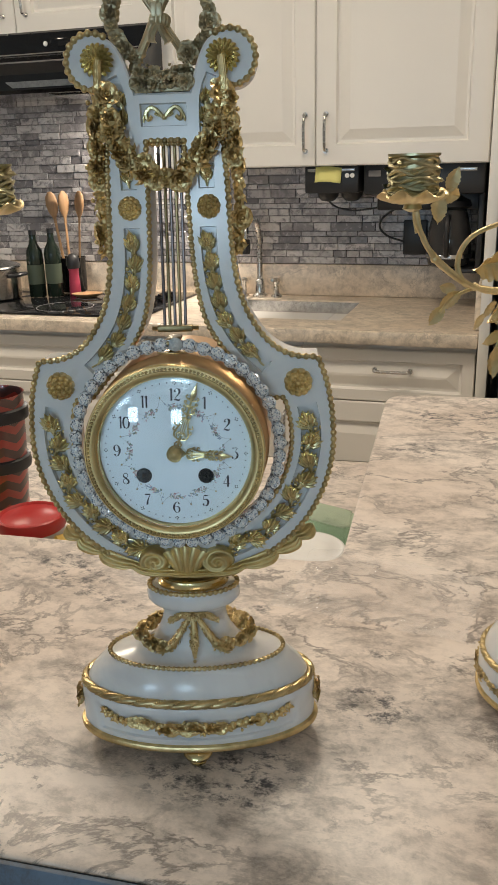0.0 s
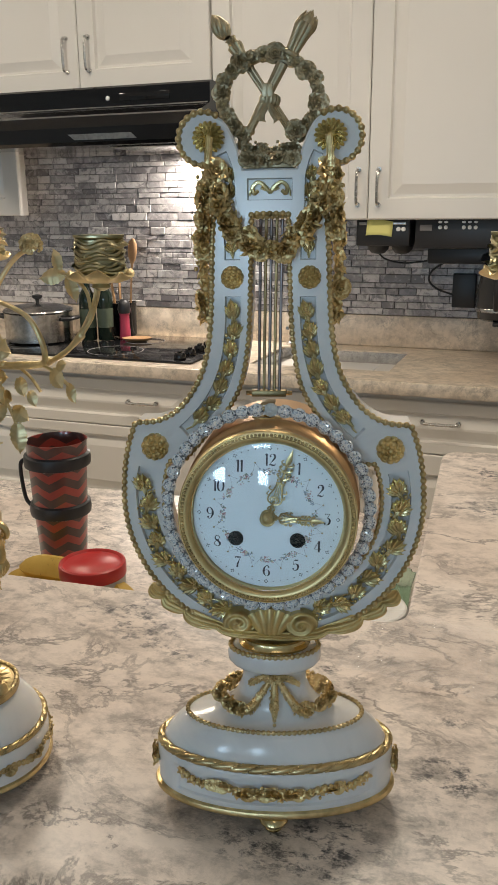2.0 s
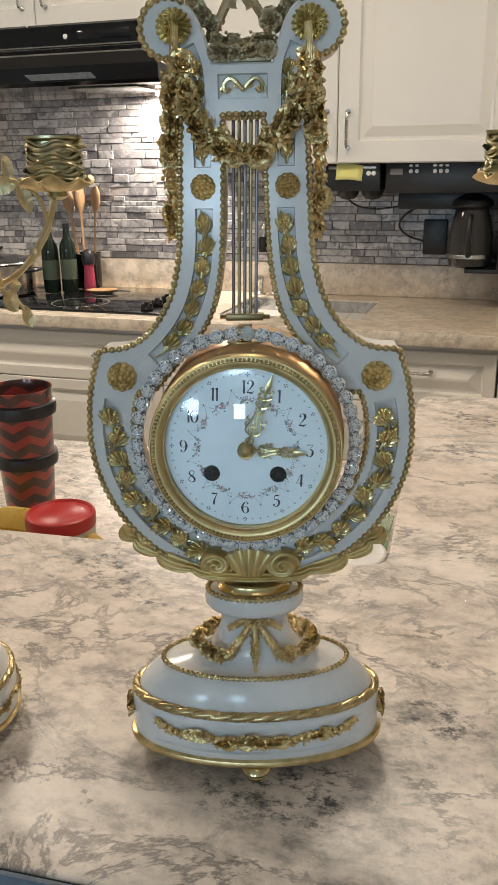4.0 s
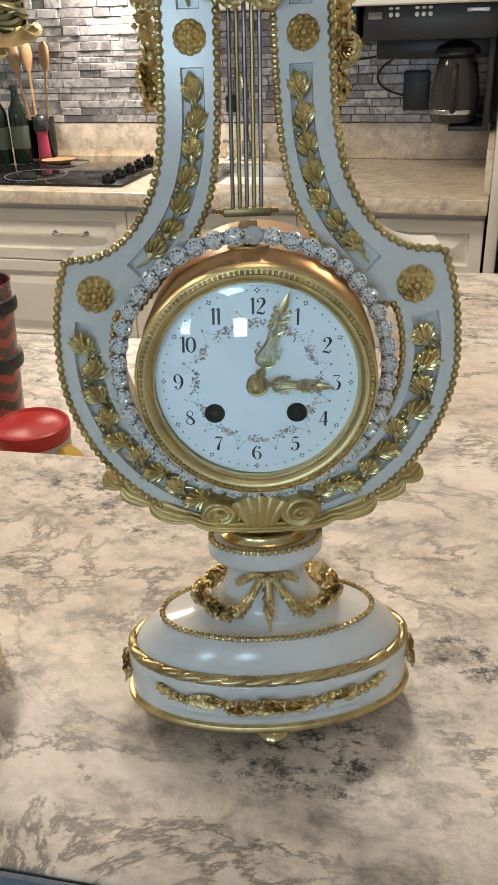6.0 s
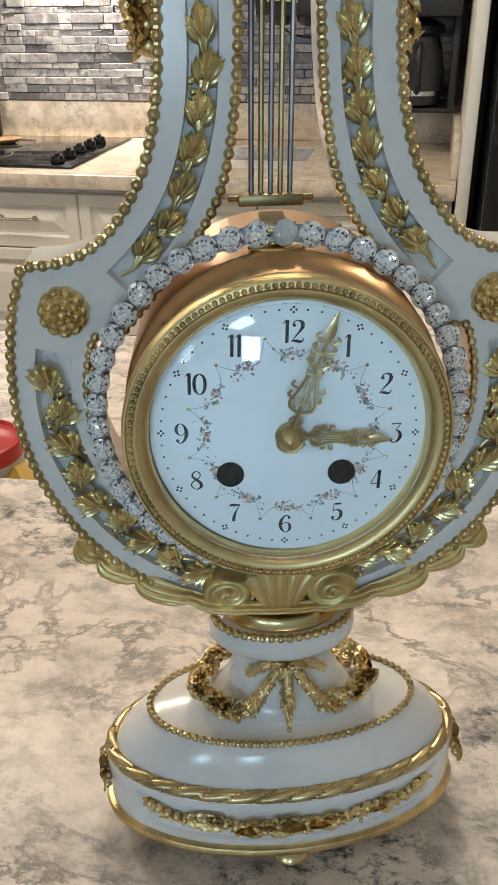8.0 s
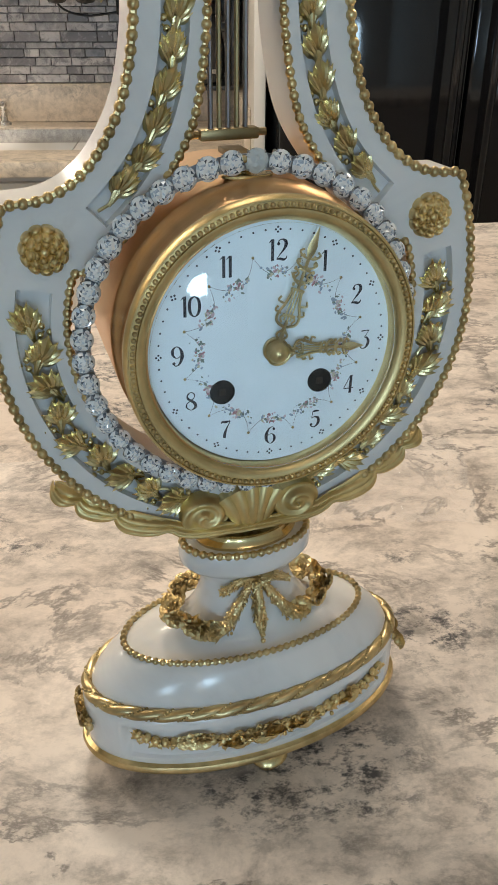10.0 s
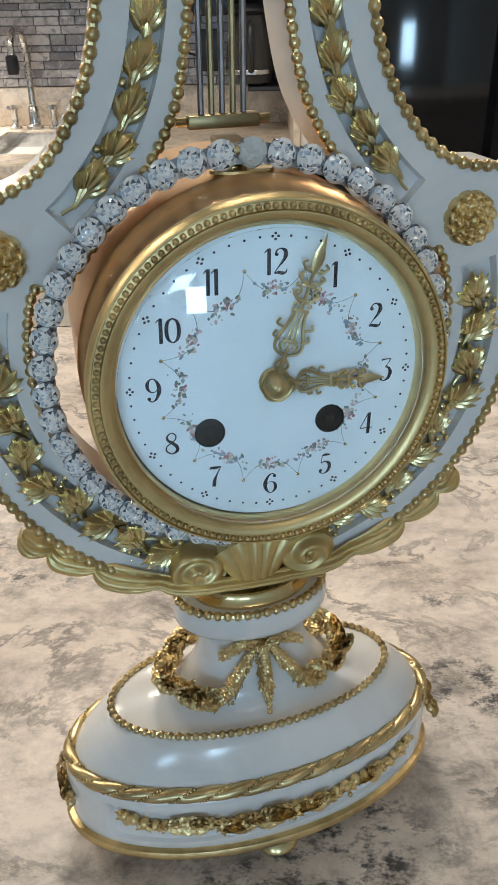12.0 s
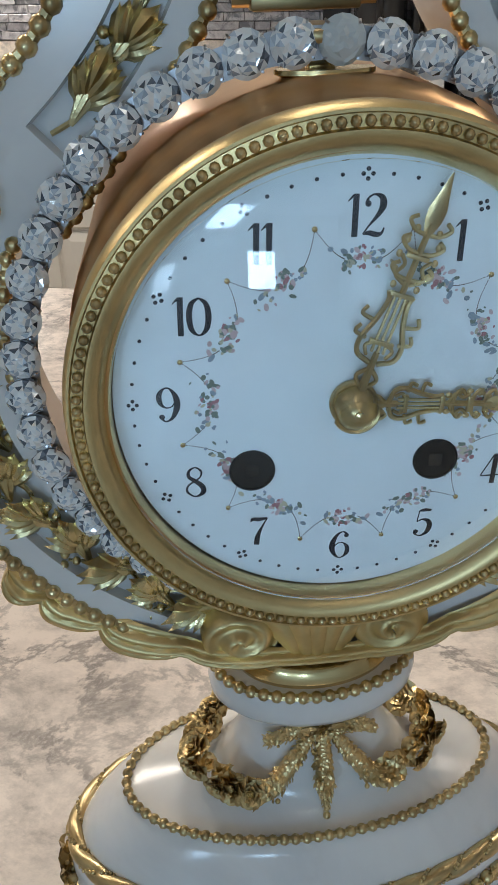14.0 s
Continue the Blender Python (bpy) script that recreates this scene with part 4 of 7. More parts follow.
bezel = part("bezel", g, GILT_BEZEL, clock, "round gilt bezel with a bead row", DM @ pose(-0.0004, -0.0004, 0.0012))
g = Geo()
for k in range(138):
    a = 2 * math.pi * k / 138
    ball(g, 0.0489 * math.cos(a), 0.0489 * math.sin(a), 0.0044, 0.00095)
part("bead_trim", g, GILT, bezel)


def enamel_material():
    mat, tree, bsdf = material("white_enamel", 0.12)
    vec = coords(tree)
    n = noise_tex(tree, vec, 45, 4)
    f = noise_tex(tree, vec, 160, 5, 0.7)
    c = ramp(tree, n, [(0.3, (0.71, 0.775, 0.795)), (0.7, (0.77, 0.825, 0.84))])
    c = mix(tree, ramp(tree, f, [(0.70, (0, 0, 0)), (0.78, (0.22, 0.22, 0.22))]), c, (0.60, 0.60, 0.62))
    tree.links.new(c, bsdf.inputs["Base Color"])
    return mat


ENAMEL = enamel_material()
HOLE_BLACK = glossy("dull_black_hole", (0.004, 0.004, 0.005), 0.5)
HOLE_BLACK.node_tree.nodes["Principled BSDF"].inputs["Specular IOR Level"].default_value = 0.15
INK = glossy("black_enamel_paint", (0.012, 0.013, 0.022), 0.3)
g = Geo()
g.add(*lathe_tpl([(0.0437 * k / 10, 0.0016 * (1 - (k / 10) ** 2)) for k in range(10, 0, -1)] + [(0.00002, 0.0016)], 72, 1, False))
dial = part("dial", g, ENAMEL, clock, "white enamel dial with arabic numerals and flower swags", DM)


def dial_z(x, y):
    return 0.0016 * (1 - (x * x + y * y) / 0.0437 ** 2)


# the numerals' strokes: (x, y, half width) along each stroke, for a figure one unit high
FIGURES = {
    "1": [[(0, 0.5, 0.082), (0, -0.5, 0.082)], [(-0.19, 0.33, 0.012), (-0.11, 0.41, 0.03), (-0.03, 0.47, 0.045)]],
    "2": [[(-0.2, 0.27, 0.05), (-0.15, 0.41, 0.03), (0, 0.48, 0.03), (0.17, 0.40, 0.08), (0.2, 0.22, 0.095), (0.1, 0.02, 0.06), (-0.12, -0.25, 0.025), (-0.25, -0.43, 0.02)],
          [(-0.25, -0.44, 0.02), (-0.1, -0.41, 0.065), (0.08, -0.45, 0.07), (0.2, -0.42, 0.04), (0.26, -0.29, 0.02)]],
    "3": [[(-0.2, 0.45, 0.045), (0, 0.47, 0.03), (0.22, 0.46, 0.025)], [(0.22, 0.46, 0.02), (0.0, 0.12, 0.02)],
          [(0, 0.11, 0.02), (0.14, 0.08, 0.05), (0.23, -0.12, 0.09), (0.17, -0.36, 0.075), (0, -0.48, 0.03), (-0.16, -0.44, 0.03), (-0.22, -0.33, 0.05)]],
    "4": [[(0.1, 0.5, 0.085), (0.1, -0.5, 0.085)], [(0.05, 0.49, 0.022), (-0.27, -0.2, 0.025)], [(-0.28, -0.22, 0.026), (0.28, -0.22, 0.026)]],
    "5": [[(-0.14, 0.44, 0.03), (0, 0.46, 0.065), (0.21, 0.45, 0.035)], [(-0.14, 0.45, 0.02), (-0.18, 0.05, 0.02)],
          [(-0.18, 0.05, 0.02), (-0.02, 0.12, 0.035), (0.16, 0.05, 0.075), (0.22, -0.14, 0.09), (0.15, -0.37, 0.07), (-0.02, -0.48, 0.03), (-0.18, -0.42, 0.03), (-0.22, -0.32, 0.05)]],
    "6": [[(0.2, 0.36, 0.05), (0.08, 0.48, 0.025), (-0.1, 0.38, 0.05), (-0.23, 0.05, 0.095), (-0.2, -0.25, 0.08), (-0.05, -0.47, 0.03), (0.1, -0.47, 0.03), (0.22, -0.3, 0.075), (0.21, -0.08, 0.07), (0.08, 0.07, 0.025), (-0.08, 0.05, 0.02), (-0.19, -0.1, 0.02)]],
    "7": [[(-0.22, 0.34, 0.02), (-0.17, 0.43, 0.06), (0, 0.42, 0.075), (0.24, 0.46, 0.03)], [(0.24, 0.46, 0.02), (0.08, 0.1, 0.04), (-0.02, -0.2, 0.08), (-0.05, -0.5, 0.09)]],
    "8": [[(0, 0.04, 0.07), (-0.17, 0.17, 0.06), (-0.17, 0.36, 0.04), (0, 0.48, 0.025), (0.16, 0.36, 0.035), (0.14, 0.18, 0.025), (0, 0.04, 0.03), (-0.2, -0.12, 0.03), (-0.22, -0.33, 0.04), (0, -0.48, 0.025), (0.21, -0.34, 0.075), (0.19, -0.14, 0.085), (0, 0.04, 0.075)]],
    "0": [[(0, 0.48, 0.025), (-0.18, 0.33, 0.07), (-0.24, 0, 0.085), (-0.18, -0.33, 0.07), (0, -0.48, 0.025), (0.18, -0.33, 0.07), (0.24, 0, 0.085), (0.18, 0.33, 0.07), (0, 0.48, 0.025)]],
}
FIGURES["9"] = [[(-x, -y, w) for x, y, w in line] for line in FIGURES["6"]]
KNOBS = {"2": (-0.16, 0.27), "3": (-0.18, -0.33), "5": (-0.18, -0.32), "6": (0.17, 0.35), "9": (-0.17, -0.35)}


def figure_into(geo, ch, cx, cy, h):
    """One painted figure with thick and thin strokes, laid on the domed dial."""
    for line in FIGURES[ch]:
        p = np.array(smooth_path(line, 6 if len(line) > 2 else 2))
        t = np.gradient(p[:, :2], axis=0)
        t /= np.linalg.norm(t, axis=1)[:, None] + 1e-9
        n = np.stack([-t[:, 1], t[:, 0]], 1) * np.maximum(p[:, 2:] * 0.9, 0.014)
        v = []
        for q in np.concatenate([p[:, :2] + n, p[:, :2] - n]):
            x, y = cx + q[0] * h, cy + q[1] * h
            v.append((x, y, dial_z(x, y) + 0.00009))
        m = len(p)
        geo.add(v, [(m + i, m + i + 1, i + 1, i) for i in range(m - 1)])
    if ch in KNOBS:
        x, y = cx + KNOBS[ch][0] * h, cy + KNOBS[ch][1] * h
        disc_into(geo, x, y, 0.075 * h, 12, 0.00009)


def numerals():
    for k in range(1, 13):
        a = math.pi / 2 - 2 * math.pi * k / 12
        x, y, h = 0.0335 * math.cos(a), 0.0332 * math.sin(a), 0.0069
        g = Geo()
        word = str(k)
        if len(word) == 1:
            figure_into(g, word, x, y, h)
        else:
            gap = (0.31 + (0.31 if word[1] == "1" else 0.60)) / 2 * h
            figure_into(g, word[0], x - gap * 0.55, y, h)
            figure_into(g, word[1], x + gap * 0.45, y, h)
        part("numeral", g, INK, dial)


def disc_into(geo, x, y, r, n=8, lift=0.00008, mat=0, sx=1.0, rot=0.0):
    z = dial_z(x, y) + lift
    v = [(x, y, z + 0.00005)]
    for k in range(n):
        a = 2 * math.pi * k / n
        px, py = r * sx * math.cos(a), r * math.sin(a)
        v.append((x + px * math.cos(rot) - py * math.sin(rot), y + px * math.sin(rot) + py * math.cos(rot), z))
    geo.add(v, [(0, 1 + k, 1 + (k + 1) % n) for k in range(n)], None, mat)


numerals()
g = Geo()
for k in range(60):
    a = 2 * math.pi * k / 60
    for rr, da, r in (((0.0400, 0, 0.00037),) if k % 5 else ((0.0407, 0, 0.00040), (0.0391, 0, 0.00040), (0.0399, 0.020, 0.00040), (0.0399, -0.020, 0.00040))):
        disc_into(g, rr * math.cos(a + da), rr * math.sin(a + da), r)
part("minute_dots", g, INK, dial, "tiny black minute dots")
PAINTS = [glossy("rose_paint", (0.36, 0.16, 0.17), 0.3), glossy("pale_rose_paint", (0.56, 0.42, 0.42), 0.3), glossy("green_paint", (0.17, 0.21, 0.17), 0.3),
          glossy("yellow_paint", (0.50, 0.46, 0.32), 0.3), glossy("blue_grey_paint", (0.26, 0.32, 0.38), 0.3), glossy("brown_line_paint", (0.14, 0.11, 0.10), 0.35)]
rnd = random.Random(4)
for k in range(12):
    a = math.pi / 2 - 2 * math.pi * k / 12
    g = Geo()
    cx, cy = 0.0262 * math.cos(a), 0.0262 * math.sin(a)
    tx, ty = -math.sin(a), math.cos(a)
    for q in range(56):
        u, w = rnd.gauss(0, 0.0024), rnd.gauss(0, 0.0010)
        x, y = cx + tx * u + math.cos(a) * w, cy + ty * u + math.sin(a) * w
        near = abs(u) < 0.0013
        m = rnd.choice((0, 0, 1, 1, 3, 2)) if near else rnd.choice((2, 2, 4, 4, 3, 1))
        disc_into(g, x, y, rnd.uniform(0.00018, 0.00050), 7, 0.00006 + 0.00001 * (q % 7), m, rnd.uniform(1, 2.0), rnd.uniform(0, 3))
    for s in (-1, 1):
        h = a + s * math.pi / 12
        x1, y1 = 0.0322 * math.cos(h), 0.0322 * math.sin(h)
        x0, y0 = cx + s * tx * 0.0032, cy + s * ty * 0.0032
        for t in np.linspace(0, 1, 16):
            mx, my = (x0 + x1) / 2 - 0.0016 * math.cos(h), (y0 + y1) / 2 - 0.0016 * math.sin(h)
            x = (1 - t) ** 2 * x0 + 2 * t * (1 - t) * mx + t * t * x1
            y = (1 - t) ** 2 * y0 + 2 * t * (1 - t) * my + t * t * y1
            disc_into(g, x, y, 0.00010, 5, 0.00007, 5, 2.6, math.atan2(y1 - y0, x1 - x0))
    part("flower_swag", g, PAINTS, dial, "small painted flowers and thin stems")
for k in range(12):
    h = 2 * math.pi * (k + 0.5) / 12
    g = Geo()
    ball(g, 0.0322 * math.cos(h), 0.0322 * math.sin(h), dial_z(0.0322, 0) + 0.0001, 0.00052, False, 0, (1, 1, 0.4))
    part("gilt_dot", g, BRASS, dial)
for x, y in ((-0.0182, -0.0142), (0.0172, -0.0134)):
    g = Geo()
    g.add(*lathe_tpl([(0.0044, 0.0001), (0.0044, 0.0004), (0.0040, 0.0005), (0.0039, 0.0003), (0.0, 0.0003)], 28, 1, False), pose(x, y, dial_z(x, y)))
    hole = part("winding_hole", g, HOLE_BLACK, dial, "dark round winding hole with a square arbor")
    g = Geo()
    box(g, x - 0.0013, x + 0.0013, y - 0.0013, y + 0.0013, 0.0003, dial_z(x, y) + 0.0007, 0.0002, 0, None)
    part("arbor", g, BLACK_GLASS, hole, "dark steel square arbor")


def clock_hand(name, ln, angle, z, label):
    """A pierced gilt hand along +y, then turned clockwise by the angle."""
    g = Geo()
    w = ln * 0.085
    for s in (-1, 1):
        tube(g, smooth_path([(s * w * 0.15, ln * 0.09, 0), (s * w * 0.55, ln * 0.13, 0), (s * w * 0.15, ln * 0.17, 0)], 4), 0.00042, 6)
        tube(g, smooth_path([(s * w * 0.20, ln * 0.20, 0), (s * w * 0.95, ln * 0.23, 0), (s * w * 1.10, ln * 0.29, 0), (s * w * 0.72, ln * 0.38, 0), (s * w * 0.50, ln * 0.47, 0), (s * w * 0.62, ln * 0.51, 0)], 5), 0.00050, 6)
        tube(g, smooth_path([(s * w * 0.30, ln * 0.29, 0), (s * w * 0.72, ln * 0.27, 0), (s * w * 0.50, ln * 0.23, 0)], 4), 0.00034, 6)
        for yy, xx in ((0.54, 0.60), (0.60, 0.85), (0.66, 0.90), (0.72, 0.78), (0.77, 0.55)):
            ball(g, s * w * xx, ln * yy, 0, 0.00056, False, 0, (1, 1.25, 0.8))
        tube(g, smooth_path([(s * w * 0.15, ln * 0.55, 0), (s * w * 0.7, ln * 0.58, 0), (s * w * 0.45, ln * 0.625, 0), (s * w * 0.75, ln * 0.66, 0)], 4), 0.00036, 6)
        for yy in (0.57, 0.68, 0.755):
            tube(g, smooth_path([(s * w * 0.10, ln * yy, 0.0001), (s * w * 0.62, ln * (yy + 0.008), 0.0001), (s * w * 1.02, ln * (yy + 0.040), 0.0001), (s * w * 0.72, ln * (yy + 0.062), 0.0001)], 4), 0.00038, 6)
        for yy in (0.30, 0.38):
            tube(g, smooth_path([(s * w * 0.85, ln * yy, 0), (s * w * 1.45, ln * (yy + 0.015), 0), (s * w * 1.30, ln * (yy + 0.05), 0)], 4), 0.00038, 6)
    for s in (-0.28, 0, 0.28):
        tube(g, [(s * w * 1.1, ln * 0.25, 0.0001), (s * w, ln * 0.50, 0.0001)], 0.00030, 5)
    for yy, ww in ((0.295, 0.62), (0.505, 0.60), (0.665, 0.55)):
        box(g, -w * ww, w * ww, ln * yy - 0.0004, ln * yy + 0.0004, -0.0003, 0.0006, 0.0001)
    tube(g, [(0, 0, 0), (0, ln * 0.25, 0)], [0.0011, 0.0006], 6)
    tube(g, [(0, ln * 0.50, 0), (0, ln * 0.80, 0)], 0.0006, 6)
    sp = [(0.0006, 0.75), (0.0015, 0.81), (0.0016, 0.855), (0.0008, 0.93), (0.00012, 1.0)]
    v = [(s * r, ln * t, 0) for r, t in sp for s in (-1, 1)] + [(0, ln * t, 0.0006 * (r / 0.0018)) for r, t in sp] + [(0, ln * t, -0.0002) for r, t in sp]
    f = []
    for i in range(4):
        l0, r0, l1, r1, t0, t1, b0, b1 = 2 * i, 2 * i + 1, 2 * i + 2, 2 * i + 3, 10 + i, 11 + i, 15 + i, 16 + i
        f += [(l0, t0, t1, l1), (t0, r0, r1, t1), (r0, b0, b1, r1), (b0, l0, l1, b1)]
    g.add(v, f)
    return part(name, g, HAND, clock, label, DM @ pose(0, 0, z, 0, 0, -angle))


HAND = metal("pale_gilt_hand", (0.74, 0.60, 0.31), 0.27, 0.1, 1500, (0.38, 0.30, 0.15))
clock_hand("minute_hand", 0.0425, 17.8, 0.0034, "pierced gilt minute hand")
clock_hand("hour_hand", 0.0325, 92.3, 0.0028, "pierced gilt hour hand")
g = Geo()
g.add(*lathe_tpl([(0.0044, 0.0016), (0.0051, 0.0022), (0.0051, 0.0032), (0.0047, 0.0036), (0.0042, 0.0034), (0.0039, 0.0040), (0.0031, 0.0050), (0.0020, 0.0056), (0.0012, 0.0060), (0.0002, 0.0061)], 32, 1, False))
g.add(*lathe_tpl([(0.0010, 0.0060), (0.0010, 0.0068), (0.0001, 0.0070)], 10, 1, False))
part("hand_boss", g, HAND, clock, "domed gilt boss at the hands' centre", DM @ Matrix.Diagonal((0.88, 0.88, 1, 1)))


def glass_material():
    mat, tree, bsdf = material("clear_glass", 0.0, 0, (1, 1, 1))
    bsdf.inputs["Transmission Weight"].default_value = 1.0
    bsdf.inputs["IOR"].default_value = 1.45
    return mat


GLASS = glass_material()

g = Geo()
g.add(*lathe_tpl([(0.0434, 0.0042)] + [(0.0434 * k / 9, 0.0102 - 0.0060 * (k / 9) ** 2) for k in range(9, 0, -1)] + [(0.00003, 0.0102)], 72, 1, False))
g.add(*lathe_tpl([(0.0434 * k / 9 + 0.00001, 0.0096 - 0.0060 * (k / 9) ** 2) for k in range(1, 10)] + [(0.0434, 0.0042)], 72, 1, False))
pane = part("dial_glass", g, GLASS, bezel, "convex clear glass over the dial")
pane.visible_shadow = False

# jewelled ring


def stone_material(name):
    """Cut crystal: each facet's dark or bright reflection is painted into its base colour."""
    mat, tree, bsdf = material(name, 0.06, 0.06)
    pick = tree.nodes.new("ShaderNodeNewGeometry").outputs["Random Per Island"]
    # tones stand in for facets that mirror lamps or dark room
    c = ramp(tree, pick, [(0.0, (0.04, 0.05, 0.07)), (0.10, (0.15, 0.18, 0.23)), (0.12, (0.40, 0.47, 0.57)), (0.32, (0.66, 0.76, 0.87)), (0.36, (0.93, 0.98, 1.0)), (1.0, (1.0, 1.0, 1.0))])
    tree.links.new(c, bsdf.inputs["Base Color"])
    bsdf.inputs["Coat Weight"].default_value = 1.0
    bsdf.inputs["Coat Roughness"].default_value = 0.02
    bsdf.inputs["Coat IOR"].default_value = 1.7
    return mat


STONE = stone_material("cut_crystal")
RING = LY @ pose(-0.0017, -0.0083, 0.2050, 90, 0, 0)
g = Geo()
n_ = 120
g.add(*lathe_tpl([(0.0575, -0.0034), (0.0625, -0.0034), (0.0627, -0.0022), (0.0573, -0.0022), (0.0575, -0.0034)], n_, 1, False))
ring = part("jewelled_ring", g, SETTING, clock, "silver ring set with round cut crystals", RING)


def jewel_mesh(seed, mat):
    """A round old-cut brilliant: a small table, rings of facets at different tilts, and a girdle; every facet stands alone."""
    rnd = random.Random(seed)
    R = 0.00408
    rows = [(0.0, 0.46, 1, 0), (0.20, 0.45, 6, 0.0), (0.40, 0.42, 10, 0.3), (0.60, 0.36, 13, 0.1), (0.80, 0.24, 15, 0.4), (1.0, 0.0, 18, 0.25), (0.97, -0.10, 18, 0.25), (0.35, -0.50, 8, 0.0)]
    pts, at = [], []
    for r, z, n, off in rows:
        at.append(len(pts))
        for k in range(n):
            a = 2 * math.pi * (k + off) / n
            inner = 0.1 < r < 0.9
            j = r + rnd.uniform(-0.055, 0.055) * inner
            a += rnd.uniform(-0.16, 0.16) * inner
            pts.append(Vector((R * j * math.cos(a), R * j * math.sin(a), R * (z + rnd.uniform(-0.095, 0.095) * (r < 0.9)))))
    tris = []
    for i in range(len(rows) - 1):
        n0, n1 = rows[i][2], rows[i + 1][2]
        a, b = at[i], at[i + 1]
        p = q = 0
        while p < n0 or q < n1:
            fp, fq = (p + 1 + rows[i][3]) / n0, (q + 1 + rows[i + 1][3]) / n1
            if n0 > 1 and (q >= n1 or (p < n0 and fp <= fq)):
                tris.append((a + p % n0, b + q % n1, a + (p + 1) % n0))
                p += 1
            elif q < n1:
                tris.append((a + p % n0, b + q % n1, b + (q + 1) % n1))
                q += 1
            else:
                break
    v, f = [], []
    for t in tris:
        c = [pts[k] for k in t]
        nrm = (c[1] - c[0]).cross(c[2] - c[0])
        mid = (c[0] + c[1] + c[2]) / 3
        if nrm.dot(mid + Vector((0, 0, R * 0.3))) < 0:
            c.reverse()
        f.append((len(v), len(v) + 1, len(v) + 2))
        v += [tuple(x) for x in c]
    me = bpy.data.meshes.new("jewel")
    me.from_pydata(v, [], f)
    me.materials.append(mat)
    return me


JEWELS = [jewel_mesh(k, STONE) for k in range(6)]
DULL_JEWEL = jewel_mesh(9, glossy("clouded_crystal", (0.62, 0.67, 0.68), 0.16))
g = Geo()
for q in range(4):
    a = math.pi / 4 + q * math.pi / 2
    tube(g, [(0.0034 * math.cos(a), 0.0034 * math.sin(a), -0.003), (0.0042 * math.cos(a), 0.0042 * math.sin(a), -0.0008), (0.0038 * math.cos(a), 0.0038 * math.sin(a), 0.0007)], 0.00026, 5)
g.add(*lathe_tpl([(0.0026, -0.0034), (0.0033, -0.0028), (0.0039, -0.0012), (0.0040, -0.0006), (0.0038, -0.0008), (0.0030, -0.0024), (0.0, -0.0032)], 18, 1, False))
CUP = g.mesh("setting", [SETTING], True, 40)
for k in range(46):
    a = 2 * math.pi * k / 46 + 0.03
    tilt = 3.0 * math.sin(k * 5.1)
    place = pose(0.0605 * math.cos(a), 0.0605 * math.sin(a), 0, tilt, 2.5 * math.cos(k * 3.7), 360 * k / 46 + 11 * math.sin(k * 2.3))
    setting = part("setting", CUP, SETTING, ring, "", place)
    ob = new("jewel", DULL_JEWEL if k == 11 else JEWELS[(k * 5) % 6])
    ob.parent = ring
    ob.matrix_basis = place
g = Geo()
g.add(*lathe_tpl([(0.0, 0.2624), (0.0075, 0.2624), (0.0090, 0.2630), (0.0090, 0.2638), (0.0, 0.2642)], 32, 0.5, False), pose(0, -0.0135, 0))
box(g, -0.0025, 0.0025, -0.0105, -0.0060, 0.2635, 0.2690, 0.0005)
part("ring_clip", g, BRASS, clock, "small brass clip at the top of the ring", LY @ pose(-0.0017, 0.0085, -0.0028))


# acanthus cup below the lyre
def acanthus(s):
    """One wing of the mount: a fluted leaf under the lyre that ends in a curled tip, with lobes along its lower edge."""
    g = Geo()
    nu, nv = 130, 36
    v, f = [], []
    lobes = ((0.34, 0.18, 0.0014), (0.62, 0.17, 0.0036), (0.82, 0.12, 0.0036), (1.00, 0.12, 0.0028))
    for i in range(nu):
        t = i / (nu - 1)
        a = radians(-90 + 52.5 * t)
        swell = sum(h * max(0.0, 1 - ((t - c) / (w if t < c else w * 0.45)) ** 2) ** 0.8 for c, w, h in lobes)
        rout = 0.0896 + 0.0040 * t + 0.0085 * t ** 3 + swell
        rin = 0.0850 + 0.0032 * t + 0.0060 * t ** 4 - 0.0007 * abs(math.sin(9 * t)) * (t < 0.8)
        w = rout - rin
        if t > 0.93:
            w *= math.sqrt(max(0.004, 1 - ((t - 0.93) / 0.07) ** 2))
            rin += 0.0030 * (1 - w / (rout - rin))
        bulb = math.exp(-((t - 0.93) / 0.05) ** 2)
        yf = -0.0034 + 0.0130 * t ** 2.4 - 0.0022 * bulb - 0.32 * swell
        for j in range(nv):
            u = j / (nv - 1)
            q = min(1.0, u / 0.66)
            back = max(0.0, (u - 0.66) / 0.34)
            ph = 3.1 * q - 2.0 * t
            flute = 0.00075 * (abs(math.cos(math.pi * ph)) - 0.6) * math.sin(math.pi * min(1.0, 0.15 + 0.85 * q)) ** 0.5
            r = rin + w * q * (1 - 0.22 * back * back)
            y = yf - (0.0026 + 0.0010 * bulb) * math.sin(2.5 * q) - 1.4 * flute + back * (0.0240 - yf) * (1 - 0.75 * t ** 3)
            v.append((s * r * math.cos(a), y, 0.2085 + r * math.sin(a)))
    for i in range(nu - 1):
        for j in range(nv - 1):
            f.append((i * nv + j, (i + 1) * nv + j, (i + 1) * nv + j + 1, i * nv + j + 1))
    g.add(v, f)
    return part("acanthus_leaf", g, ACANTHUS, clock, "matt gilt acanthus leaf under the lyre", LY)


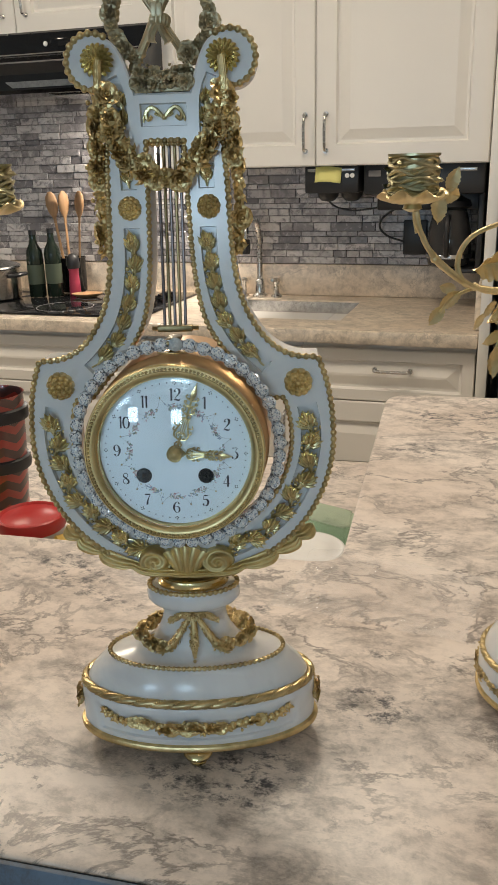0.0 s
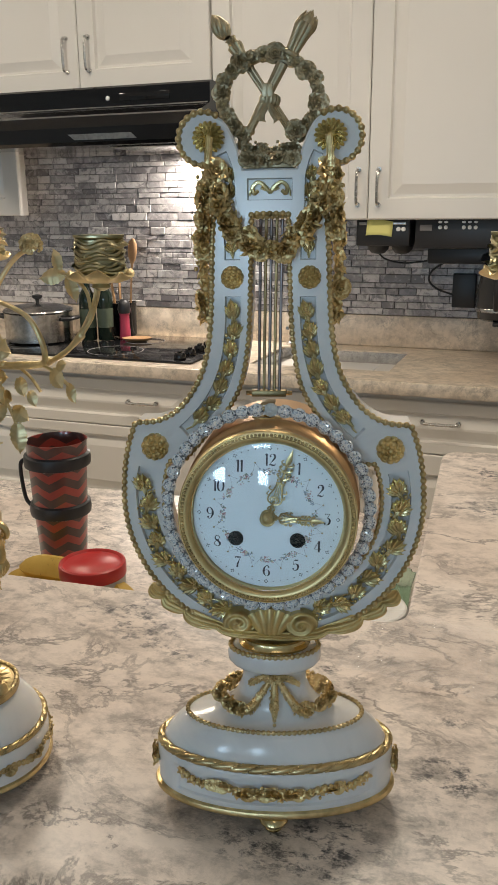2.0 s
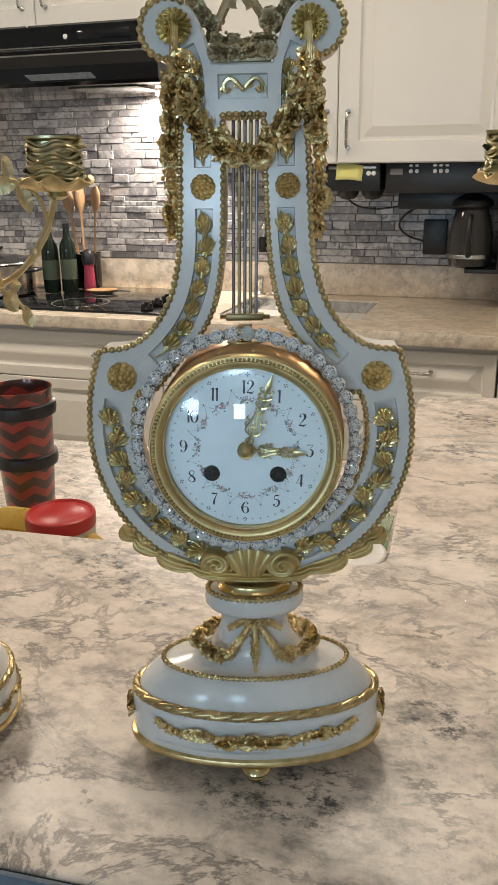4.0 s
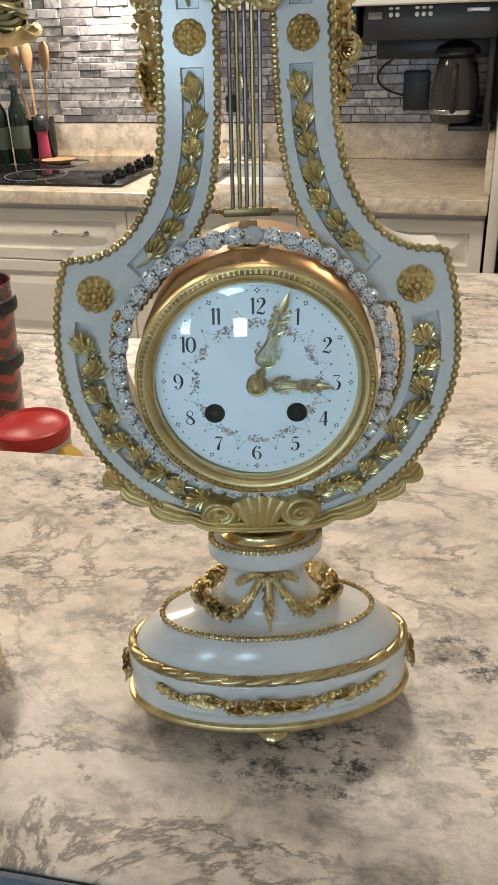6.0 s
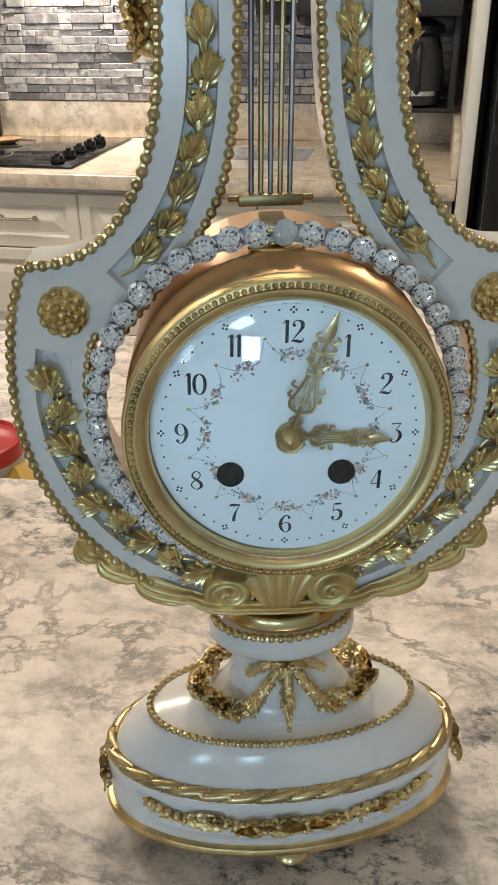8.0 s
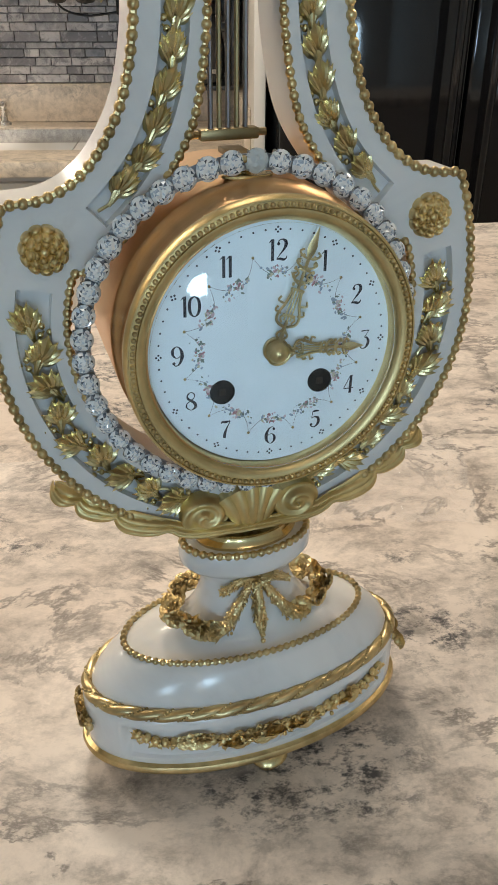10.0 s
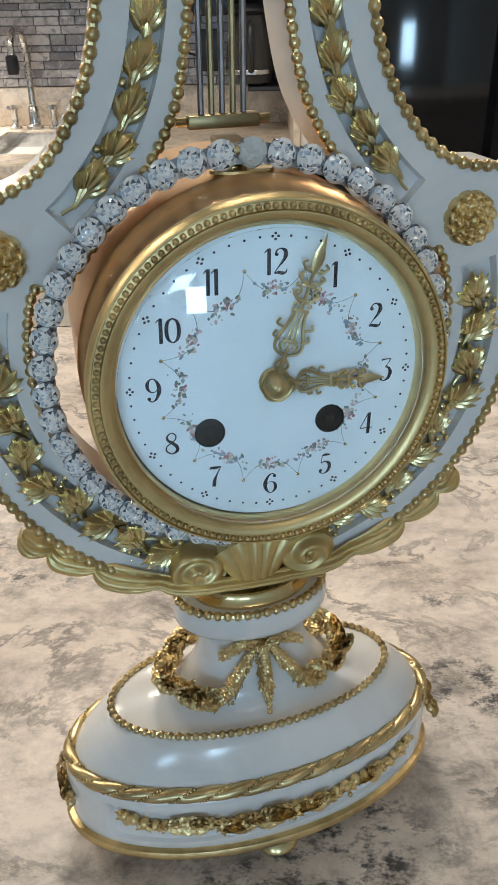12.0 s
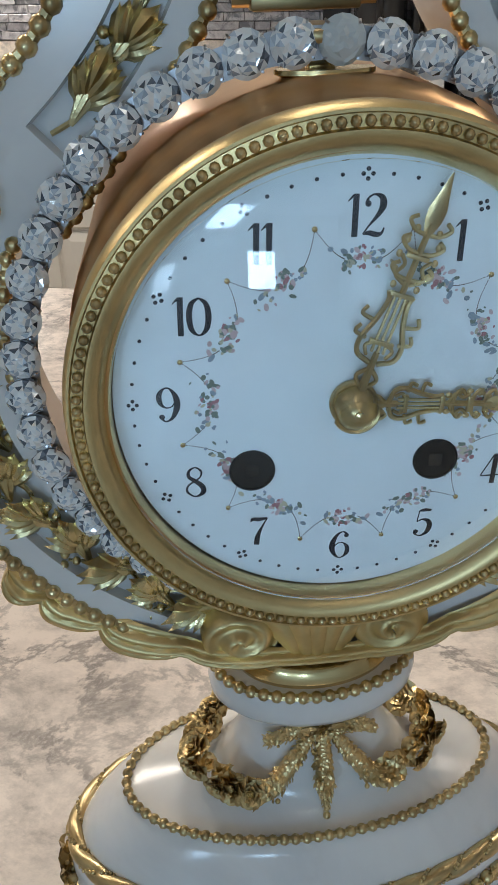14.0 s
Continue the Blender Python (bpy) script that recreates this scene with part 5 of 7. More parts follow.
ACANTHUS = metal("matt_gilt_acanthus", (0.77, 0.63, 0.32), 0.40, 0.10, 700, (0.58, 0.46, 0.22))
acanthus(-1)
acanthus(1)
g = Geo()
bv, bf = fluted_tpl([(0.0005, 0.013), (0.016, 0.0120), (0.0245, 0.009), (0.0275, 0.004), (0.0255, 0.0), (0.0220, -0.0022), (0.0195, -0.0032)], 160, 30, 0.05)
g.add([(x, y * 0.56, z) for x, y, z in bv], bf, pose(0, 0.0120, 0.1230))
part("acanthus_bowl", g, ACANTHUS, clock, "matt gilt fluted bowl under the lyre", LY)
for s, cx in ((-1, -0.0205), (1, 0.0185)):
    g = Geo()
    v, f = [], []
    nr, na, R = 15, 44, 0.0094
    for i in range(nr + 1):
        r = 0.0002 + R * i / nr
        for j in range(na):
            t = 2 * math.pi * j / na
            wind = 1.7 * r / R + s * j / na
            y = -0.0030 - 0.0034 * (1 - (r / R) ** 2) - 0.0010 * math.cos(2 * math.pi * wind)
            v.append((cx + 1.12 * r * math.cos(t), y if i < nr else 0.002, 0.1290 + 0.94 * r * math.sin(t)))
    for i in range(nr):
        for j in range(na):
            f.append((i * na + j, i * na + (j + 1) % na, (i + 1) * na + (j + 1) % na, (i + 1) * na + j))
    g.add(v, f)
    part("acanthus_scroll", g, ACANTHUS, clock, "matt gilt scroll of the acanthus mount", LY)
g = Geo()
nx, nz = 71, 16
v, f = [], []
for j in range(nz + 1):
    w = min(1.0, j / (nz - 1))
    for i in range(nx):
        x = -1 + 2 * i / (nx - 1)
        fl = abs(math.cos(2.5 * math.pi * x))
        y = -0.0024 - 0.0036 * math.cos(1.2 * x) * math.sin(0.5 + 2.0 * w) - 0.0013 * fl * (0.3 + 0.7 * w)
        v.append((-0.001 + x * 0.0155 * (0.46 + 0.54 * w ** 1.7), y if j < nz else 0.003, 0.1195 + w * (0.0195 - 0.0065 * x * x + 0.0013 * fl)))
for j in range(nz):
    for i in range(nx - 1):
        f.append((j * nx + i, j * nx + i + 1, (j + 1) * nx + i + 1, (j + 1) * nx + i))
g.add(v, f)
part("fluted_leaf", g, ACANTHUS, clock, "matt gilt fluted leaf between the scrolls", LY)

# ---------------------------------------------------------------- the pedestal
PD = pose(-0.0018, 0.0150, 0, 0, 0, 4.0)
PROF = [(0.0770, 0.0370, 0.0165), (0.0783, 0.0381, 0.0182), (0.0783, 0.0381, 0.0215), (0.0783, 0.0381, 0.0225), (0.0783, 0.0381, 0.0385), (0.0783, 0.0381, 0.0395), (0.0783, 0.0381, 0.0425), (0.0776, 0.0375, 0.0446), (0.0752, 0.0362, 0.0453),
        (0.0735, 0.0350, 0.0490), (0.0710, 0.0338, 0.0538), (0.0672, 0.0321, 0.0585), (0.0624, 0.0301, 0.0630), (0.0592, 0.0285, 0.0657),
        (0.0571, 0.0271, 0.0667), (0.0530, 0.0250, 0.0676), (0.0440, 0.0211, 0.0694), (0.0360, 0.0184, 0.0718), (0.0290, 0.0164, 0.0765), (0.0240, 0.0148, 0.0830),
        (0.0212, 0.0137, 0.0900), (0.0204, 0.0132, 0.0950), (0.0210, 0.0136, 0.0985), (0.0236, 0.0152, 0.1012), (0.0272, 0.0172, 0.1028), (0.0297, 0.0184, 0.1056),
        (0.0302, 0.0187, 0.1096), (0.0296, 0.0183, 0.1130), (0.0280, 0.0174, 0.1148), (0.0190, 0.0124, 0.1155)]
g = Geo()
n_ = 144
v_, f_ = lathe_tpl(PROF, n_, 1, True)
v_ = [list(q) for q in v_]
for j in (3, 4):                              # the frieze is sunk in front
    for i in range(n_):
        a = (360 * i / n_ + 90 + 180) % 360 - 180
        if abs(a) < 57:
            v_[j * n_ + i][0] *= 0.982
            v_[j * n_ + i][1] *= 0.962
g.add(v_, f_)
part("pedestal", g, MARBLE, clock, "oval white marble pedestal", PD, True, 50)
g = Geo()
g.add(*lathe_tpl([(0.0775, 0.0373, 0.0176), (0.0802, 0.0398, 0.0170), (0.0810, 0.0406, 0.0154), (0.0806, 0.0402, 0.0136), (0.0790, 0.0386, 0.0126), (0.0700, 0.0310, 0.0124)], 120, 1, False))
part("base_rim", g, GILT_MATT, clock, "smooth gilt rim under the pedestal", PD)
g = Geo()
rope(g, ellipse(0.0757, 0.0362, 0.0470, n=260), 0.0029, 0.0250)
part("rope_moulding", g, GILT, clock, "gilt twisted rope moulding", PD)
g = Geo()
beads(g, ellipse(0.0577, 0.0274, 0.0674), 0.0033, 0.00165)
part("bead_border", g, GILT, clock, "gilt bead moulding on the pedestal", PD)
g = Geo()
beads(g, ellipse(0.0284, 0.0176, 0.1148), 0.0036, 0.0018)
part("bead_border", g, GILT, clock, "gilt bead moulding on the collar", PD)
g = Geo()
g.add(*lathe_tpl([(0.0225, 0.0150, 0.1152), (0.0230, 0.0154, 0.1168), (0.0204, 0.0136, 0.1185), (0.0200, 0.0133, 0.1204), (0.0216, 0.0144, 0.1222), (0.0150, 0.0100, 0.1226)], 60, 1, False))
part("brass_cup", g, BRASS, clock, "bright brass socket above the collar", PD)
g = Geo()
for s in (-1, 1):
    arc = [(0.0786 * math.sin(s * t), -0.0378 * math.cos(t) - 0.0003, 0.0308 + 0.0044 * (abs(t) / 0.85) ** 2 + 0.0012 * math.cos(t * 14)) for t in np.linspace(0.02, 0.86, 30)]
    garland(g, arc[14:], 0.0042, 50 + s, (0.25 * s, -1, 0), 0.22, False, 0.6, 8)
    garland(g, arc[:15], 0.0050, 52 + s, (0.2 * s, -1, 0), 0.35, False, 0.6, 9)
garland(g, [(x, -0.0378 + 0.0004 - 0.0381 * (math.sqrt(1 - (x / 0.0783) ** 2) - 1), 0.0305) for x in np.linspace(-0.016, 0.016, 12)], 0.0056, 60, (0, -1, 0), 0.6, False, 0.6, 9)
part("frieze_garland", g, GILT_BEZEL, clock, "gilt flower garland along the frieze", PD)
for s in (-1, 1):
    g = Geo()
    g.add(*DAISY, frame_m((s * 0.0785, 0.0, 0.0335), (0, 0, 1), (s, 0, 0), 0.0075))
    garland(g, [(s * 0.0785, y, 0.0335) for y in (-0.011, -0.004, 0.004, 0.011)], 0.0036, 70 + s, (s, 0, 0), 0.5, False, 0.6)
    part("end_mount", g, GILT, clock, "gilt foliage mount on the pedestal's end", PD)
# wreath and bow round the neck
for s in (-1, 1):
    g = Geo()
    pts = []
    for t in np.linspace(math.radians(38), math.radians(150), 30):
        q = min(1, (t - math.radians(38)) / 0.6)
        a, b, z = 0.0325 + 0.002 * q, 0.0200, 0.0765 + 0.0035 * q
        pts.append((s * a * math.sin(t), -b * math.cos(t), z))
    garland(g, pts, 0.0056, 90 + s, (s * 0.55, -0.75, 0.45), 0.85, True, 1.0, 6)
    for k, z in ((4, 0.0), (9, 0.001)):
        q = Vector(pts[k])
        g.add(*ROSE, frame_m(q + Vector((s * 0.003, -0.003, 0.003)), (0, 0, 1), (s * 0.5, -0.7, 0.6), 0.0050))
    thin = smooth_path([(s * 0.003, -0.0148, 0.0965), (s * 0.009, -0.0158, 0.0865), (s * 0.0150, -0.0172, 0.0785), (s * 0.0205, -0.0165, 0.0760)], 6)
    laurel(g, thin, 0.0024, 0.0046, 95 + s)
    part("laurel_wreath", g, GILT_MATT, clock, "gilt laurel garland round the neck", PD)
g = Geo()
for s in (-1, 1):
    laurel(g, smooth_path([(s * 0.001, -0.0145, 0.0985), (s * 0.007, -0.0148, 0.0990), (s * 0.0150, -0.0128, 0.0940)], 5), 0.0031, 0.0024, 20 + s)
    tube(g, smooth_path([(0, -0.0150, 0.0985), (s * 0.003, -0.0165, 0.1008), (s * 0.0062, -0.0160, 0.1000), (s * 0.0050, -0.0160, 0.0975), (0, -0.0155, 0.0980)], 5), 0.0008, 6)
laurel(g, smooth_path([(0.0, -0.0148, 0.0985), (0.0003, -0.0165, 0.0890), (0.0003, -0.0183, 0.0815)], 6), 0.0026, 0.0040, 25)
laurel(g, smooth_path([(0.0003, -0.0183, 0.0815), (0.0003, -0.0200, 0.0770), (0.0003, -0.0222, 0.0725)], 6), 0.0040, 0.0013, 26)
ball(g, 0.0003, -0.0228, 0.0700, 0.0012)
g.add(*ROSE, frame_m((0, -0.0150, 0.0985), (0, 0, 1), (0, -1, 0.1), 0.0040))
part("bow_mount", g, GILT_MATT, clock, "gilt ribbon bow with a hanging tassel", PD)
for x, y in ((0.0, -0.0310), (-0.052, 0.017), (0.052, 0.017)):
    g = Geo()
    g.add(*lathe_tpl([(0.0035, -0.0005), (0.0056, 0.0006), (0.0060, 0.0020), (0.0048, 0.0032), (0.0052, 0.0040), (0.0086, 0.0052), (0.0097, 0.0074), (0.0088, 0.0100), (0.0066, 0.0114), (0.0072, 0.0132)], 28))
    part("foot", g, BRASS, clock, "turned brass foot", PD @ pose(x, y, 0))

# ---------------------------------------------------------------- kitchen things
GROUT = painted("grey_grout", (0.22, 0.21, 0.21), 0.8)


def tile_material(name, joined):
    mat, tree, bsdf = material(name, 0.25)
    info = tree.nodes.new("ShaderNodeNewGeometry" if joined else "ShaderNodeObjectInfo")
    pick = info.outputs["Random Per Island" if joined else "Random"]
    vec = coords(tree)
    add = tree.nodes.new("ShaderNodeVectorMath")
    add.operation = "ADD"
    sc = tree.nodes.new("ShaderNodeVectorMath")
    sc.operation = "SCALE"
    sc.inputs["Scale"].default_value = 40
    comb = tree.nodes.new("ShaderNodeCombineXYZ")
    for k in range(3):
        tree.links.new(pick, comb.inputs[k])
    tree.links.new(comb.outputs[0], sc.inputs[0])
    tree.links.new(vec, add.inputs[0])
    tree.links.new(sc.outputs[0], add.inputs[1])
    v2 = add.outputs[0]
    n = noise_tex(tree, v2, 26, 7, 0.68, 0.9)
    base = ramp(tree, pick, [(0.0, (0.19, 0.175, 0.18)), (0.15, (0.31, 0.29, 0.295)), (0.45, (0.44, 0.415, 0.415)), (0.7, (0.56, 0.53, 0.525)), (1.0, (0.72, 0.69, 0.68))])
    c = mix(tree, ramp(tree, n, [(0.38, (0.85, 0.85, 0.85)), (0.50, (0, 0, 0))]), base, (0.20, 0.19, 0.20))
    c = mix(tree, ramp(tree, n, [(0.54, (0, 0, 0)), (0.68, (0.8, 0.8, 0.8))]), c, (0.62, 0.60, 0.60))
    tree.links.new(c, bsdf.inputs["Base Color"])
    link_rough(tree, bsdf, n, 0.12, 0.4)
    bump(tree, bsdf, n, 0.35, 0.003)
    return mat


TILE = tile_material("grey_glazed_stone_tile", False)
TILE_REST = tile_material("grey_glazed_stone_tile_rest", True)
g = Geo()
box(g, -1.6, 0.432, 0.612, 0.639, 1.035, 1.80)
box(g, 0.432, 1.50, 0.612, 0.639, 1.035, 1.40)
backsplash = structure("backsplash", g, GROUT, "grey mosaic stone tile backsplash with narrow joints", "backsplash", K)


def wall_tiles():
    """Narrow mosaic tiles in rows of uneven height; those under the wall cabinet's end and beside the hood are one joined piece."""
    rnd = random.Random(8)
    meshes = {}
    for h in (0.0165, 0.0225, 0.0285):
        for w in (0.045, 0.06, 0.075, 0.09, 0.11, 0.13):
            gg = Geo()
            d, c = 0.012, 0.0014
            v = [(0, d, 0), (w, d, 0), (w, d, h), (0, d, h), (0, c, 0), (w, c, 0), (w, c, h), (0, c, h), (c, 0, c), (w - c, 0, c), (w - c, 0, h - c), (c, 0, h - c)]
            f = [(0, 1, 5, 4), (1, 2, 6, 5), (2, 3, 7, 6), (3, 0, 4, 7), (4, 5, 9, 8), (5, 6, 10, 9), (6, 7, 11, 10), (7, 4, 8, 11), (8, 9, 10, 11)]
            gg.add(v, f)
            meshes.setdefault(h, []).append((w, gg.mesh("tile", [TILE], False), v, f))
    rest = Geo()
    z, made = 1.037, 0
    while z < 1.64:
        tall = rnd.choice((0.0165, 0.0225, 0.0225, 0.0285))
        u = -0.80 - rnd.uniform(0, 0.08)
        end = 1.484 if z < 1.35 else 0.43
        while u < end:
            w, me, v, f = rnd.choice(meshes[tall])
            if u + w > end:
                fit_ = [q for q in meshes[tall] if u + q[0] <= end + 0.004]
                if not fit_:
                    break
                w, me, v, f = fit_[-1]
            place = pose(u, 0.6005 - rnd.uniform(0, 0.004), z, rnd.uniform(-0.8, 0.8), rnd.uniform(-0.3, 0.3), rnd.uniform(-0.9, 0.9))
            if -0.30 < u < 0.95 and z < 1.50 and made < 300:
                ob = new("tile", me)
                ob.parent = backsplash
                ob.matrix_basis = place
                made += 1
            else:
                rest.add(v, f, place)
            u += w + 0.0020
        z += tall + 0.0017
    joined = part("tile_rest", rest, TILE_REST, backsplash, "", None, False)
    joined["kind"] = "stuff"


g = Geo()
box(g, 1.484, 1.5025, 0.05, 0.601, 0.921, 1.034, 0.003)
structure("side_upstand", g, MARBLE_KITCHEN, "granite upstand against the tall panel", "upstand", K)

STAINLESS = metal("stainless_steel", (0.62, 0.61, 0.60), 0.22, 0.05, 500)


def range_hood():
    root = thing("range_hood", "black range hood with lit lamp under the wall cabinet", "range hood", K)
    prof = [(0.598, 1.803), (0.21, 1.803), (0.20, 1.796), (0.20, 1.74), (0.19, 1.732), (0.118, 1.708), (0.102, 1.7), (0.092, 1.684), (0.080, 1.666), (0.080, 1.622), (0.095, 1.612), (0.598, 1.627)]
    g = Geo()
    n = len(prof)
    v = [(-0.56, y, z) for y, z in prof] + [(0.47, y, z) for y, z in prof]
    g.add(v, [(i, (i + 1) % n, n + (i + 1) % n, n + i) for i in range(n)] + [tuple(range(n - 1, -1, -1)), tuple(range(n, 2 * n))])
    part("body", g, BLACK_GLOSS, root, "", None, False)
    g = Geo()
    box(g, 0.15, 0.33, 0.1975, 0.2002, 1.754, 1.778, 0.0008)
    part("control_panel", g, BLACK_GLASS, root, "dark control strip")
    # steel bars added where the hood's edges only catch highlights
    for v, z in ((0.197, 1.736), (0.108, 1.703)):
        g = Geo()
        tube(g, [(-0.55, v, z), (0.465, v, z)], 0.0035, 8)
        part("trim_bar", g, STAINLESS, root, "thin steel bar standing in for a highlight band")
    g = Geo()
    box(g, 0.10, 0.34, 0.20, 0.42, 1.6095, 1.6145, 0.002)
    part("filter_panel", g, STAINLESS, root, "grey mesh filter panel")
    # pale slant-ended plate on the lower front face
    g = Geo()
    v = [(0.02, 1.646), (0.25, 1.646), (0.27, 1.628), (0.045, 1.628)]
    g.add([(x, 0.0795, z) for x, z in v] + [(x, 0.0770, z) for x, z in v], [(0, 1, 2, 3), (7, 6, 5, 4), (0, 4, 5, 1), (1, 5, 6, 2), (2, 6, 7, 3), (3, 7, 4, 0)])
    part("light_panel", g, STAINLESS, root, "pale steel panel along the hood's lower edge", None, False)
    g = Geo()
    g.add(*lathe_tpl([(0.0, -0.001), (0.030, 0.0), (0.034, 0.003), (0.034, 0.010)], 24, 1, False), pose(0.29, 0.545, 1.606))
    part("lamp", g, LAMP_GLOW, root, "lit round hood lamp")
    # small white disc on the upper front face
    g = Geo()
    g.add(*lathe_tpl([(0.0, 0.004), (0.006, 0.003), (0.008, 0.0)], 16, 1, False), pose(0.105, 0.1995, 1.764, 90))
    part("button", g, WHITE_PLASTIC, root, "small round white disc")


def emitter(name, colour, strength):
    mat, tree, bsdf = material(name, 0.4, 0, colour)
    bsdf.inputs["Emission Color"].default_value = (*colour, 1)
    bsdf.inputs["Emission Strength"].default_value = strength
    return mat


LAMP_GLOW = emitter("warm_lamp_glow", (1.0, 0.86, 0.68), 8.0)
range_hood()
p_ = K @ Vector((0.29, 0.545, 1.600))
spot_disc("hood_lamp_light", p_.x, p_.y, p_.z, 10.5, (1.0, 0.90, 0.78), 0.07)


def cooktop():
    root = thing("cooktop", "black glass cooktop set into the granite counter", "cooktop", K)
    g = Geo()
    box(g, -0.47, 0.445, 0.055, 0.565, 0.9205, 0.928, 0.003)
    part("glass_plate", g, BLACK_GLASS, root)
    for u, v, r in ((-0.28, 0.42, 0.09), (-0.28, 0.19, 0.075), (0.09, 0.42, 0.075), (0.09, 0.19, 0.10)):
        g = Geo()
        g.add(*lathe_tpl([(r, 0.0), (r, 0.0006), (r - 0.003, 0.0006), (r - 0.003, 0.0)], 36, 1, False), pose(u, v, 0.9281))
        part("burner_ring", g, GROUT, root, "thin grey ring")
    for k in range(5):
        g = Geo()
        g.add(*lathe_tpl([(0.020, 0.0), (0.021, 0.004), (0.019, 0.016), (0.016, 0.022), (0.0, 0.023)], 20, 1, False), pose(0.385, 0.10 + 0.082 * k, 0.928))
        box(g, 0.382, 0.388, 0.084 + 0.082 * k, 0.116 + 0.082 * k, 0.950, 0.957, 0.002)
        part("knob", g, BLACK_GLOSS, root, "black control knob")


cooktop()


def saucepan():
    root = thing("stockpot", "stainless steel pot with lid on the cooktop", "pot", K @ pose(-0.305, 0.31, 0.9285))
    g = Geo()
    g.add(*lathe_tpl([(0.0, 0.0), (0.118, 0.0), (0.126, 0.006), (0.127, 0.110), (0.131, 0.113), (0.127, 0.116), (0.122, 0.110), (0.120, 0.02)], 56, 1, False))
    part("body", g, STAINLESS, root)
    g = Geo()
    g.add(*lathe_tpl([(0.132, 0.1165), (0.130, 0.121), (0.095, 0.134), (0.04, 0.142), (0.0, 0.143)], 56, 1, False))
    lid = part("lid", g, STAINLESS, root, "domed steel lid")
    g = Geo()
    g.add(*lathe_tpl([(0.006, 0.142), (0.008, 0.156), (0.019, 0.164), (0.020, 0.172), (0.0, 0.176)], 24, 1, False))
    part("knob", g, BLACK_PLASTIC, lid, "black lid knob")
    for s in (-1, 1):
        g = Geo()
        tube(g, smooth_path([(s * 0.125, -0.035, 0.088), (s * 0.158, -0.028, 0.092), (s * 0.165, 0, 0.093), (s * 0.158, 0.028, 0.092), (s * 0.125, 0.035, 0.088)], 5), 0.007, 8)
        part("handle", g, BLACK_PLASTIC, root, "black side handle")


saucepan()


def bottle(u, v, h, r, label, mat, capmat):
    root = thing("bottle", label, "bottle", K @ pose(u, v, 0.9285 if u < 0.44 else 0.9205), "bottles behind the cooktop")
    g = Geo()
    g.add(*lathe_tpl([(0.0, 0), (r * 0.92, 0), (r, 0.006), (r, h * 0.62), (r * 0.92, h * 0.70), (r * 0.50, h * 0.80), (r * 0.40, h * 0.86), (r * 0.40, h * 0.95)], 28, 1, False))
    part("body", g, mat, root)
    g = Geo()
    g.add(*lathe_tpl([(r * 0.44, h * 0.93), (r * 0.44, h), (0, h)], 20, 1, False))
    part("cap", g, capmat, root)
    g = Geo()
    g.add(*lathe_tpl([(r + 0.0004, h * 0.20), (r + 0.0006, h * 0.21), (r + 0.0006, h * 0.48), (r + 0.0004, h * 0.49)], 28, 1, False))
    part("paper_label", g, DARK_LABEL, root, "dark green paper label")


DARK_GLASS = glossy("dark_green_bottle_glass", (0.012, 0.020, 0.014), 0.08)
DARK_LABEL = glossy("dark_label_paper", (0.07, 0.09, 0.06), 0.5)
bottle(-0.130, 0.38, 0.245, 0.031, "tall dark green glass oil bottle", DARK_GLASS, BLACK_PLASTIC)
bottle(-0.066, 0.40, 0.250, 0.030, "tall dark glass vinegar bottle", DARK_GLASS, BLACK_PLASTIC)


def wood(name, colour):
    mat, tree, bsdf = material(name, 0.5)
    st = coords(tree, (18, 18, 3))
    n = noise_tex(tree, st, 3, 6, 0.6, 0.5)
    tree.links.new(ramp(tree, n, [(0.3, tuple(v * 0.65 for v in colour)), (0.7, colour)]), bsdf.inputs["Base Color"])
    bump(tree, bsdf, n, 0.1, 0.001)
    return mat


WOOD = wood("beech_wood", (0.44, 0.26, 0.13))


def utensil_crock():
    root = thing("utensil_crock", "dark round crock with wooden cooking spoons", "crock", K @ pose(-0.058, 0.53, 0.9285))
    g = Geo()
    g.add(*lathe_tpl([(0, 0), (0.045, 0), (0.050, 0.004), (0.052, 0.125), (0.054, 0.130), (0.050, 0.131), (0.047, 0.12), (0.045, 0.01)], 30, 1, False))
    part("crock", g, BLACK_GLOSS, root)
    for k, (dx, dy, lean, tw) in enumerate(((-0.02, 0.0, -7, 20), (0.018, 0.01, 6, -15), (0.0, -0.015, -1, 60))):
        g = Geo()
        g.add(*lathe_tpl([(0.005, 0.01), (0.0055, 0.12), (0.005, 0.25), (0.006, 0.275), (0.018, 0.30), (0.023, 0.325), (0.020, 0.355), (0.008, 0.372), (0.0, 0.374)], 16, 0.45, False), pose(dx, dy, 0.004, 0, lean, tw))
        part("wooden_spoon", g, WOOD, root, "pale wooden cooking spoon")


utensil_crock()
RED_PLASTIC = glossy("red_plastic", (0.46, 0.022, 0.020), 0.35)
PINK = glossy("pink_silicone", (0.42, 0.05, 0.10), 0.4)
GREEN_CLEAR, gt_, gb_ = material("clear_green_plastic", 0.12, 0, (0.74, 0.94, 0.80))
gb_.inputs["Transmission Weight"].default_value = 0.85


